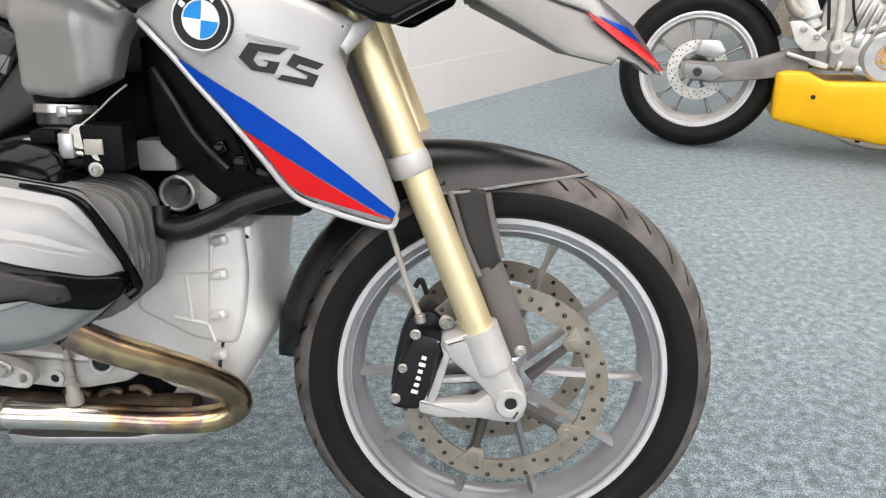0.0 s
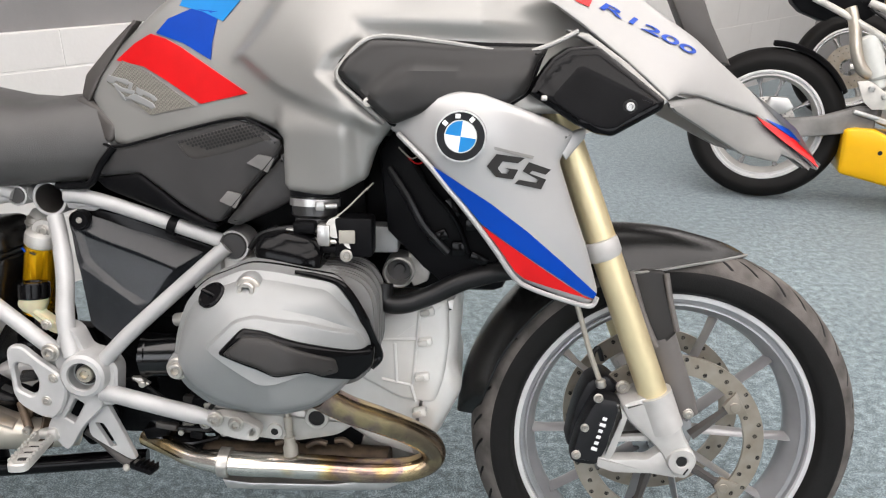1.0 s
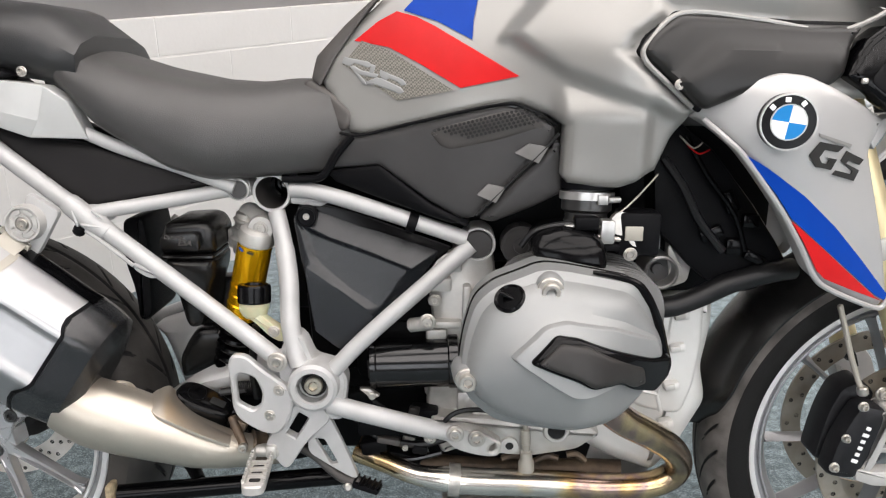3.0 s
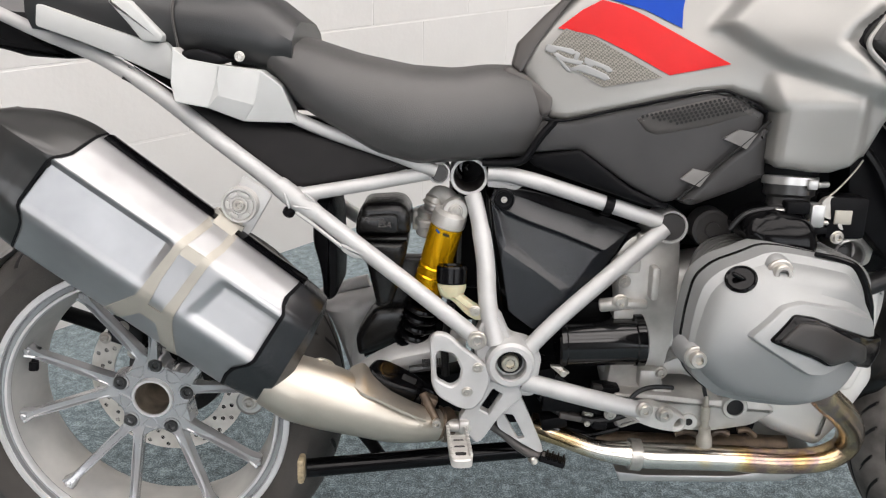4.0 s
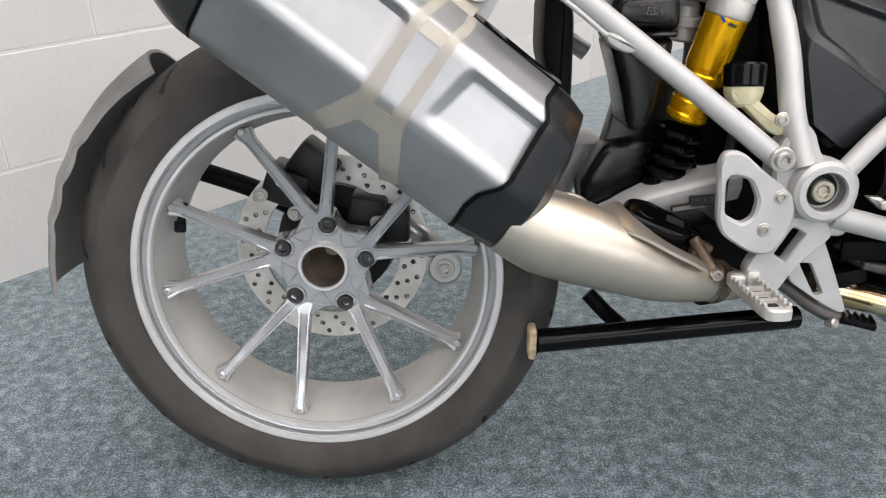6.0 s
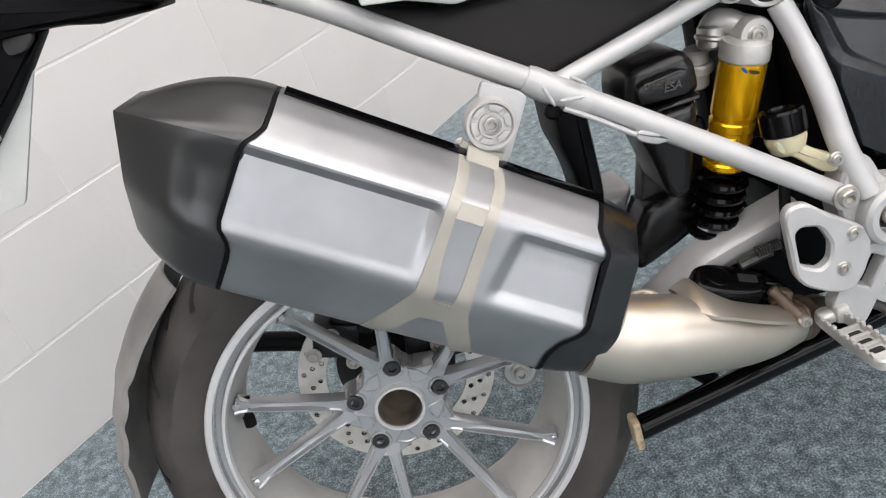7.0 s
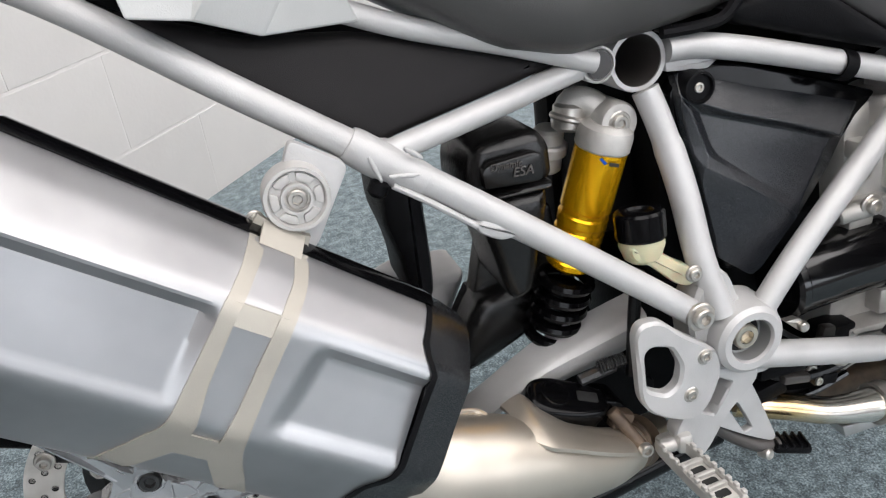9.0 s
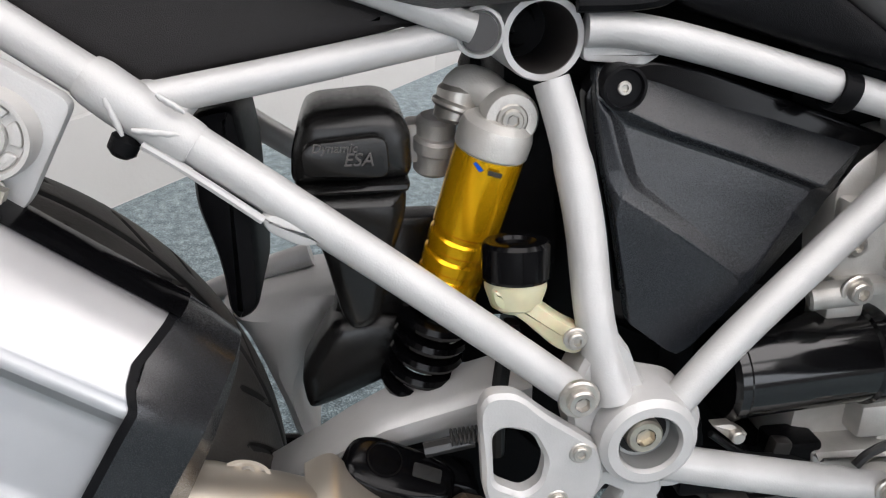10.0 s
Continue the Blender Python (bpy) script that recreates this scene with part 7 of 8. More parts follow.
# recess shade put in as a flat black ring
part("bolt_well", lathe(bmesh.new(), [(0.0058, 0.0005), (0.0092, 0.0005), (0.0098, -0.002)], Vector((1.356, -0.167, 0.862)) + Vector((0, -0.0275, 0)), (0, -1, 0), 24), M_BLACKHOLE, shoulder, "black ring for the shaded bolt recess")
bolt((1.0195, -0.2385, 0.8650), 0.0042, shoulder, M_BOLT, h=0.003)
part("small_tab", block(Vector((1.243, -0.181, 0.872)) + Vector((0, -0.028, 0)), (0.008, 0.005, 0.007), 0.002), M_BOLT, shoulder)

# wing with roundel
S_WING = surface([(1.137, -0.258, 0.828), (1.334, -0.165, 0.594), (1.045, -0.212, 0.837), (1.293, -0.180, 0.822), (1.22, -0.215, 0.66), (1.30, -0.185, 0.70), (1.11, -0.238, 0.76)])
wing = new("wing")
wing.parent = bike
wing["label"] = "pale silver side wing with blue and red flash"
WING = [(1.041, 0.831), (1.051, 0.848), (1.093, 0.870), (1.135, 0.880), (1.164, 0.877), (1.208, 0.861), (1.249, 0.845), (1.290, 0.826), (1.279, 0.806), (1.268, 0.790), (1.291, 0.727), (1.316, 0.662), (1.336, 0.598), (1.326, 0.580), (1.280, 0.598), (1.228, 0.623), (1.207, 0.640), (1.183, 0.679), (1.150, 0.726), (1.119, 0.764), (1.096, 0.791), (1.068, 0.815)]
part("wing_shell", panel(WING, S_WING, 0.026, 0.014, 0.010, 0.016, r=0.008), M_WING, wing, "pale silver painted shell", 26)
part("blue_flash", panel([(1.099, 0.788), (1.125, 0.773), (1.178, 0.738), (1.228, 0.698), (1.277, 0.653), (1.332, 0.600), (1.328, 0.593), (1.312, 0.601), (1.257, 0.642), (1.206, 0.680), (1.166, 0.711), (1.142, 0.741), (1.117, 0.768)], S_WING, 0.003, 0.02, 0.0, 0.01, 0.0022), M_BLUE, wing, "dark blue flash")
part("red_flash", panel([(1.166, 0.709), (1.206, 0.679), (1.257, 0.640), (1.312, 0.599), (1.327, 0.591), (1.268, 0.614), (1.227, 0.631), (1.213, 0.643), (1.189, 0.679)], S_WING, 0.003, 0.02, 0.0, 0.01, 0.0020), M_RED, wing, "red flash")
part("wing_border", tube([Vector(p) + Vector((0, -0.001, 0)) for p in [(1.056, -0.219, 0.825), (1.081, -0.233, 0.803), (1.098, -0.239, 0.787), (1.120, -0.240, 0.760), (1.151, -0.236, 0.722), (1.184, -0.225, 0.676), (1.209, -0.214, 0.638), (1.230, -0.206, 0.620), (1.280, -0.186, 0.597), (1.323, -0.168, 0.582), (1.333, -0.166, 0.595)]], 0.0036, 8), M_WING, wing, "pale edge tube")
RND = Vector((1.138, -0.257, 0.826))
nrm = Vector((-(S_WING(RND.x + 0.01, RND.z) - S_WING(RND.x - 0.01, RND.z)) / 0.02, 1, -(S_WING(RND.x, RND.z + 0.01) - S_WING(RND.x, RND.z - 0.01)) / 0.02)).normalized() * -1
roundel = part("roundel", lathe(bmesh.new(), [(0, 0.004), (0.0308, 0.004), (0.0316, 0.0045), (0.0320, 0.002), (0.0320, -0.006), (0, -0.006)], RND, nrm, 48), M_GLOSS, wing, "black round badge with blue and white quarters")
part("badge_rim", lathe(bmesh.new(), [(0.0300, 0.004), (0.0300, 0.0056), (0.0316, 0.0056), (0.0321, 0.003)], RND, nrm, 48), M_ALU, roundel)
part("badge_ring", lathe(bmesh.new(), [(0.0191, 0.0042), (0.0191, 0.0056), (0.0204, 0.0056), (0.0204, 0.0042)], RND, nrm, 48), M_ALU, roundel)
ru = (Vector((0, 0, 1)) - nrm * nrm.z).normalized()
rv = nrm.cross(ru)
for k in range(4):
    bm = bmesh.new()
    ring = [RND + nrm * 0.0050] + [RND + nrm * 0.0050 + 0.0191 * (math.cos(a) * ru + math.sin(a) * rv) for a in [radians(90 * k + 11.25 * j - 8) for j in range(9)]]
    bm.faces.new([bm.verts.new(v) for v in ring])
    g = bmesh.ops.extrude_face_region(bm, geom=bm.faces[:])
    bmesh.ops.translate(bm, vec=-nrm * 0.002, verts=[v for v in g["geom"] if isinstance(v, bmesh.types.BMVert)])
    part("badge_quarter", bm, (M_SKY, M_WHITE_FILM)[k % 2], roundel, ("light blue quarter", "white quarter")[k % 2])
for k, a in enumerate((-42, 0, 42)):
    c = RND + nrm * 0.0052 + 0.0251 * (math.cos(radians(a + 8)) * ru - math.sin(radians(a + 8)) * rv * -1)
    t = part("badge_bar", block((0, 0, 0), (0.0062, 0.0012, 0.0055), 0.0004), M_WHITE_FILM, roundel, "white bar")
    t.matrix_basis = Matrix.Translation(c) @ pose(0, 0, 0, 0, a, 0)
for ol in ([(1.171, 0.788), (1.183, 0.8035), (1.220, 0.797), (1.211, 0.7905), (1.191, 0.794), (1.185, 0.785), (1.190, 0.7785), (1.1975, 0.7775), (1.2005, 0.7825), (1.194, 0.7853), (1.2117, 0.7822), (1.2054, 0.7698), (1.183, 0.774)],
           [(1.2178, 0.780), (1.2256, 0.7914), (1.256, 0.7798), (1.249, 0.7737), (1.2305, 0.780), (1.227, 0.7767), (1.250, 0.7673), (1.2436, 0.7547), (1.208, 0.764), (1.213, 0.769), (1.237, 0.7635), (1.239, 0.7675)]):
    part("wing_mark", panel(ol, S_WING, 0.002, 0.02, 0.0, 0.01, 0.0024), M_LETTER, wing, "dark grey raised mark")
part("small_lettering", panel([(1.180, 0.813), (1.232, 0.799), (1.231, 0.795), (1.180, 0.809)], S_WING, 0.002, 0.02, 0.0, 0.01, 0.0022), M_SILVER, wing, "faint embossed bar")
part("wing_inner", panel([(1.284, 0.825), (1.305, 0.832), (1.304, 0.819), (1.278, 0.790), (1.271, 0.799)], S_WING, 0.02, 0.014, 0.004, 0.008, -0.004), M_WING, wing)

# beak
S_BEAK = surface([(1.415, -0.168, 0.868), (1.544, -0.082, 0.79), (1.688, -0.012, 0.763), (1.30, -0.172, 0.95), (1.52, -0.045, 0.90), (1.40, -0.06, 1.0), (1.62, -0.03, 0.80)])
beak = new("beak")
beak.parent = bike
beak["label"] = "white front beak with a small red and blue flash"
part("beak_shell", panel([(1.239, 1.003), (1.292, 0.967), (1.354, 0.920), (1.413, 0.870), (1.433, 0.878), (1.469, 0.874), (1.579, 0.844), (1.638, 0.799), (1.686, 0.761), (1.687, 0.769), (1.643, 0.825), (1.572, 0.881), (1.510, 0.926), (1.477, 0.953), (1.400, 1.000), (1.377, 1.038)], S_BEAK, 0.012, 0.014, 0.006, 0.012), M_WHITE, beak, "white painted shell", 26)
part("beak_under", panel([(1.413, 0.868), (1.469, 0.872), (1.581, 0.841), (1.677, 0.767), (1.622, 0.785), (1.612, 0.775), (1.549, 0.789), (1.470, 0.831), (1.425, 0.854)], S_BEAK, 0.012, 0.016, 0.006, 0.012, -0.006), M_UNDER, beak, "grey underside panel")
part("beak_side", panel([(1.272, 0.958), (1.302, 0.955), (1.356, 0.917), (1.411, 0.869), (1.405, 0.863), (1.349, 0.911), (1.310, 0.939)], S_TANK, 0.02, 0.016, 0.004, 0.01, 0.012), M_SILVER, beak)
part("beak_flash", panel([(1.576, 0.843), (1.636, 0.815), (1.676, 0.783), (1.686, 0.765), (1.666, 0.779), (1.626, 0.804), (1.590, 0.830)], S_BEAK, 0.003, 0.02, 0, 0.01, 0.0025), M_RED, beak, "red flash")
part("beak_flash_blue", panel([(1.594, 0.839), (1.642, 0.821), (1.661, 0.801), (1.636, 0.813), (1.608, 0.830)], S_BEAK, 0.003, 0.02, 0, 0.01, 0.0035), M_BLUE, beak, "blue flash")


def laid_words(txt, a, b, c, surf, lift, parent, mat, slant=0.0, label=""):
    """Lettering laid on a surface: a and b are the ends of its foot, c the top over a, as (x, z)."""
    cu = bpy.data.curves.new("lettering", "FONT")
    cu.body, cu.size, cu.extrude, cu.shear, cu.offset = txt, 1.0, 0.0, slant, 0.012
    tmp = new("lettering", cu)
    me = bpy.data.meshes.new_from_object(tmp.evaluated_get(bpy.context.evaluated_depsgraph_get()))
    bpy.data.objects.remove(tmp)
    bm = bmesh.new()
    bm.from_mesh(me)
    bpy.data.meshes.remove(me)
    w, h = max(v.co.x for v in bm.verts), max(v.co.y for v in bm.verts)
    a, b, c = Vector(a), Vector(b), Vector(c)
    for v in bm.verts:
        q = a + (b - a) * (v.co.x / w) + (c - a) * (v.co.y / h)
        v.co = (q.x, surf(q.x, q.y) - lift, q.y)
    g = bmesh.ops.extrude_face_region(bm, geom=bm.faces[:])
    bmesh.ops.translate(bm, vec=(0, 0.002, 0), verts=[v for v in g["geom"] if isinstance(v, bmesh.types.BMVert)])
    return part("lettering", bm, mat, parent, label, 20)


laid_words("R1200", *[(1.316, 0.991), (1.464, 0.930), (1.326, 0.9985)], S_BEAK, 0.0028, beak, M_BLUE, 0.0, "blue model lettering")
part("beak_square", panel([(1.275, 1.006), (1.306, 1.008), (1.309, 0.998), (1.304, 0.990), (1.287, 0.996)], S_BEAK, 0.003, 0.02, 0, 0.01, 0.0024), M_RED, beak, "red square")
part("screen_bracket", plate([(1.447, 1.021), (1.497, 1.022), (1.515, 0.979), (1.549, 0.917), (1.528, 0.922), (1.498, 0.944), (1.474, 0.965)], 0.02, 0.05, 0.004), M_GUARD, bike, "grey screen bracket")

# front fork, brake and fender
fork = new("front_fork")
fork.parent = bike
fork["label"] = "gold anodised upside-down front fork"
fa, fb = (Vector(v) for v in [(1.442, -0.105, 0.415), (1.281, -0.105, 0.827)])
fax = (fb - fa).normalized()


def leg(dy):
    o = Vector((0, dy, 0))
    part("fork_tube", pipe(bmesh.new(), [fa + o, fa.lerp(fb, 0.5) + o, fb + fax * 0.12 + o], 0.0225, 28), M_GOLD, fork, "gold anodised tube")
    part("fork_collar", lathe(bmesh.new(), [(0.0226, -0.014), (0.0265, -0.014), (0.0285, -0.010), (0.0285, 0.008), (0.0265, 0.014), (0.0226, 0.016)], Vector((1.345, -0.105, 0.652)) + o, fax, 32, closed=True), M_FORKCAST, fork, "pale grey collar")


leg(0)
leg(0.21)
part("axle_clamp", merge(plate([(1.3849, 0.412), (1.4042, 0.4192), (1.430, 0.428), (1.4577, 0.4367), (1.473, 0.405), (1.4880, 0.3605), (1.504, 0.333), (1.508, 0.305), (1.496, 0.287), (1.476, 0.290), (1.4550, 0.330), (1.4369, 0.3493), (1.4016, 0.3815)], -0.125, -0.078, 0.010, 0.010), pipe(bmesh.new(), [fa - fax * 0.05, fa + fax * 0.012], 0.0285, 28)), M_FORKCAST, fork, "pale cast fork foot")
part("axle_boss", lathe(bmesh.new(), [(0.0085, 0.004), (0.0105, 0.006), (0.020, 0.006), (0.0225, 0.002), (0.0225, -0.05), (0.0085, -0.05)], (1.485, -0.122, 0.321), (0, -1, 0), 32, closed=True), M_FORKCAST, fork)
# black disc over the clamp plate, painting in the bore's shade
part("axle_shade", lathe(bmesh.new(), [(0.0086, 0.0045), (0.0080, 0.0035), (0, 0.0035)], (1.485, -0.122, 0.321), (0, -1, 0), 24), M_BLACKHOLE, fork, "black disc for the shaded axle bore")
# slot shade as a thin black block
part("clamp_slot", block((1.492, -0.128, 0.305), (0.002, 0.003, 0.012), 0, (0, 30, 0)), M_BLACKHOLE, fork)
part("caliper_strut", plate([(1.3823, 0.412), (1.4012, 0.3881), (1.3842, 0.3282), (1.3764, 0.3133), (1.364, 0.3158), (1.3891, 0.3877)], -0.117, -0.096, 0.003, 0.004), M_FORKCAST, fork)
part("caliper_strut", plate([(1.3566, 0.3214), (1.3824, 0.3165), (1.4348, 0.3183), (1.4636, 0.3406), (1.5018, 0.3207), (1.504, 0.2954), (1.481, 0.2868), (1.441, 0.2932), (1.3838, 0.2931), (1.3577, 0.3019)], -0.118, -0.094, 0.004, 0.004), M_FORKCAST, fork)
part("caliper_web", plate([(1.383, 0.3485), (1.4383, 0.3532), (1.439, 0.3436), (1.384, 0.3398)], -0.106, -0.096, 0.002, 0.002), M_FORKCAST, fork)
part("left_clamp", plate([(1.405, 0.406), (1.455, 0.437), (1.473, 0.417), (1.504, 0.333), (1.508, 0.305), (1.496, 0.287), (1.476, 0.286), (1.432, 0.358)], 0.078, 0.125, 0.01, 0.01), M_FORKCAST, fork)
brake = new("front_caliper")
brake.parent = bike
brake["label"] = "black radial front brake caliper with white bars"
part("caliper_outer", plate([(1.342, 0.401), (1.353, 0.420), (1.386, 0.415), (1.393, 0.400), (1.384, 0.361), (1.370, 0.327), (1.360, 0.302), (1.324, 0.305), (1.315, 0.312), (1.325, 0.361)], -0.118, -0.085, 0.010, 0.012), M_CALIPER, brake)
part("caliper_inner", plate([(1.328, 0.395), (1.342, 0.429), (1.370, 0.442), (1.394, 0.421), (1.379, 0.395), (1.338, 0.306), (1.313, 0.315), (1.320, 0.360)], -0.078, -0.03, 0.008, 0.010), M_CALIPER, brake)
for p, r in zip([(1.353, -0.119, 0.419), (1.335, -0.119, 0.369), (1.324, -0.119, 0.323), (1.395, -0.090, 0.426)], (0.0052, 0.0046, 0.0052, 0.0075)):
    bolt(p, r, brake, M_BOLT, h=0.006)
wa, wb = (Vector(v) for v in [(1.350, -0.119, 0.329), (1.366, -0.119, 0.390)])
for i in range(6):
    t = part("caliper_lettering", block((0, 0, 0), (0.0055, 0.0012, 0.0095 if i in (0, 4) else 0.0068), 0.0004), M_WHITE_FILM, brake, "white bar")
    t.matrix_basis = Matrix.Translation(wa.lerp(wb, (i + 0.5) / 6)) @ pose(0, 0, 0, 0, -72, 0)
part("brake_hose", tube([(1.317, -0.085, 0.559), (1.328, -0.088, 0.524), (1.341, -0.092, 0.481), (1.354, -0.095, 0.447), (1.359, -0.098, 0.434)], 0.0042, 10), M_BAND, brake, "pale braided brake hose")
part("hose_union", merge(cyl(*[(1.357, -0.100, 0.442), (1.360, -0.100, 0.429)], 0.008, 14, 0.002)), M_BOLT, brake)
part("sensor_wire", tube([(1.366, -0.060, 0.458), (1.358, -0.060, 0.479), (1.350, -0.060, 0.468)], 0.004, 8), M_HOSE, brake)

fender = new("front_fender")
fender.parent = bike


def arc_shell(c, r0, r1, a0, a1, w0, w1, drop, thick, name, mat, parent, label, n=40, m=14, lip=0.0, sharp=0.0):
    """A mudguard: an arc about the axle, its sides turned down."""
    rings = []
    for i in range(n + 1):
        t = i / n
        a = a0 + (a1 - a0) * t
        r = r0 + (r1 - r0) * t
        w = (w0 + (w1 - w0) * t) * (1 - sharp * (1 - min(1, t / 0.22)) ** 1.5)
        row = []
        for layer in (0, 1):
            seq = range(m + 1) if layer == 0 else range(m, -1, -1)
            for j in seq:
                u = -1 + 2 * j / m
                rr = r - layer * thick - drop * abs(u) ** 3.0 + lip * sum(math.exp(-((t - q) / 0.035) ** 2) for q in (0.40, 0.56, 0.72)) * abs(u) ** 1.5
                row.append(at(c, rr, a, w * u * (1 if layer == 0 else 0.985)))
        rings.append(row)
    return part(name, loft(rings), mat, parent, label, 35)


nose_top = spline([(1.355, 0.000, 0.669), (1.403, 0.000, 0.670), (1.463, 0.000, 0.665), (1.525, 0.000, 0.651), (1.565, 0.000, 0.638), (1.596, 0.000, 0.621)], 6)
nose_edge = spline([(1.356, -0.078, 0.605), (1.402, -0.077, 0.608), (1.447, -0.073, 0.613), (1.498, -0.060, 0.619), (1.544, -0.038, 0.621), (1.595, -0.003, 0.622)], 6)
rings = []
for a, b in zip(nose_top, nose_edge):
    row = [(Vector((a.x + (b.x - a.x) * abs(u), b.y * u * -1, a.z - (a.z - b.z) * abs(u) ** 2.4)), u) for u in [k / 8 for k in range(-8, 9)]]
    rings.append([p for p, u in row] + [p - Vector((0, 0.002 * u, 0.004)) for p, u in reversed(row)])
part("fender_nose", loft(rings), M_FENDER, fender, "dark pointed fender nose", 40)
# pale tube painting the light along the nose's lower edge
part("nose_lip", tube([p + Vector((0, -0.001, 0)) for p in nose_edge[4:]], 0.0022, 6), M_UNDER, fender, "pale edge tube")
arc_shell(FRONT, 0.343, 0.346, 177, 106, 0.070, 0.072, 0.034, 0.004, "fender_tail", M_FENDER, fender, "dark grey rear fender half", sharp=0.85)
GUARD = surface([(1.396, -0.072, 0.607), (1.448, -0.085, 0.612), (1.452, -0.096, 0.491), (1.50, -0.092, 0.379)])
part("fork_guard", panel([(1.395, 0.615), (1.447, 0.613), (1.456, 0.572), (1.470, 0.521), (1.461, 0.510), (1.447, 0.491), (1.437, 0.496), (1.418, 0.540)], GUARD, 0.02, 0.014, 0.004, 0.006, 0.0, r=0.006), M_GUARDFACE, fender, "brown-grey fork guard")
part("guard_edge", tube([Vector(p) + Vector((0, -0.004, 0)) for p in [(1.397, -0.072, 0.610), (1.418, -0.085, 0.544), (1.439, -0.094, 0.497)]], 0.0055, 10), M_LEGGREY, fender)
part("guard_edge", tube([Vector(p) + Vector((0, -0.004, 0)) for p in [(1.448, -0.085, 0.611), (1.457, -0.088, 0.569), (1.469, -0.092, 0.523)]], 0.0045, 10), M_LEGGREY, fender)
part("guard_strut", tube([(1.450, -0.085, 0.509), (1.469, -0.084, 0.459), (1.489, -0.082, 0.408), (1.499, -0.080, 0.377)], [0.0215 - 0.0001 * k for k in range(19)], 16, squash=0.5), M_LEGGREY, fender)
bolt(Vector((1.499, -0.092, 0.385)), 0.0058, fender, M_BOLT, h=0.004)

# seats and tail
seat = new("rider_seat")
seat.parent = bike
top = [(0.196, -0.030, 0.903), (0.223, -0.030, 0.907), (0.276, -0.030, 0.894), (0.347, -0.030, 0.873), (0.426, -0.030, 0.858), (0.490, -0.030, 0.855), (0.534, -0.030, 0.861)]
low = [(0.245, -0.100, 0.841), (0.278, -0.120, 0.802), (0.323, -0.125, 0.776), (0.380, -0.120, 0.743), (0.438, -0.110, 0.728), (0.498, -0.100, 0.731), (0.567, -0.085, 0.737)]
rings = []
for i in range(31):
    t = i / 30
    x = 0.215 + (0.640 - 0.215) * t
    zt = float(np.interp(x, [p[0] for p in top], [p[2] for p in top]))
    zb = float(np.interp(x, [p[0] for p in low], [p[2] for p in low]))
    w = float(np.interp(t, [0, 0.2, 0.5, 0.8, 1.0], [0.115, 0.140, 0.145, 0.118, 0.080]))
    if t < 0.04:
        w *= 0.9
    pr = [(-w * 0.80, zb), (-w * 0.93, zb + 0.010), (-w, zb + (zt - zb) * 0.35), (-w * 0.97, zb + (zt - zb) * 0.60), (-w * 0.84, zb + (zt - zb) * 0.84), (-w * 0.60, zt - 0.006), (-w * 0.3, zt), (0, zt + 0.001)]
    rings.append([Vector((x, y, z)) for y, z in pr + [(-y, z) for y, z in reversed(pr[:-1])]])
part("seat_pad", loft(rings), M_SEAT, seat, "dark grey vinyl rider seat", 50)
# black tube painting in the shade between seat and side cover
part("seat_gap", tube([(0.626, -0.108, 0.789), (0.6065, -0.110, 0.7653), (0.5885, -0.108, 0.7370), (0.568, -0.104, 0.7300), (0.530, -0.100, 0.7290)], 0.0055, 8), M_BLACK, seat, "black tube for the shaded gap under the seat")
pil = new("pillion_seat")
pil.parent = bike
rings = []
for i in range(17):
    t = i / 16
    x = -0.09 + 0.36 * t
    zb, zt = 0.868 - 0.02 * t + 0.03 * (1 - t), 0.98 - 0.03 * t - (0.035 * max(0, (t - 0.85) / 0.15))
    w = 0.125 - 0.02 * (1 - t) ** 2
    pr = [(-w * 0.85, zb), (-w, zb + 0.02), (-w * 1.0, zb + (zt - zb) * 0.6), (-w * 0.85, zt - 0.012), (-w * 0.5, zt), (0, zt)]
    rings.append([Vector((x + 0.04 * (z - zb), y, z)) for y, z in pr + [(-y, z) for y, z in reversed(pr[:-1])]])
part("pillion_pad", loft(rings), M_PILLION, pil, "dark vinyl pillion seat", 50)
part("seat_stitch", tube([(0.12, -0.1225, 0.875), (0.115, -0.1235, 0.92), (0.118, -0.112, 0.962)], 0.0018, 6), M_GUARD, pil)
S_TAIL = surface([(0.265, -0.105, 0.772), (0.13, -0.150, 0.81), (0.15, -0.135, 0.86), (0.30, -0.115, 0.79)])
grab = new("luggage_bracket")
grab.parent = bike
BR_AT = [(0.122, 0.878), (0.139, 0.863), (0.178, 0.856), (0.231, 0.850), (0.256, 0.830), (0.2755, 0.780), (0.204, 0.782), (0.161, 0.800), (0.123, 0.808), (0.119, 0.833), (0.173, 0.838), (0.176, 0.817), (0.220, 0.805)]
BR_UP = (6, 6, 10, 13, 5, 3, 6, 3, 4, 5, 2, 12, 15)
part("bracket_panel", facets([(x, S_TAIL(x, z) - 0.004, z) for x, z in BR_AT], [h / 1000 for h in BR_UP], ((0, 1, 2, 10, 7, 8, 9), (2, 3, 12, 11, 10), (3, 4, 5, 6, 12), (6, 7, 11, 12), (7, 10, 11)), 0.03), M_BRACKET, grab, "pale grey faceted side bracket", 12)
part("grab_rail", plate([(0.033, 0.935), (0.061, 0.936), (0.105, 0.892), (0.100, 0.883), (0.075, 0.884), (0.059, 0.905)], -0.132, -0.112, 0.004, 0.004), M_BRACKET, grab, "flat pale grey grab rail")
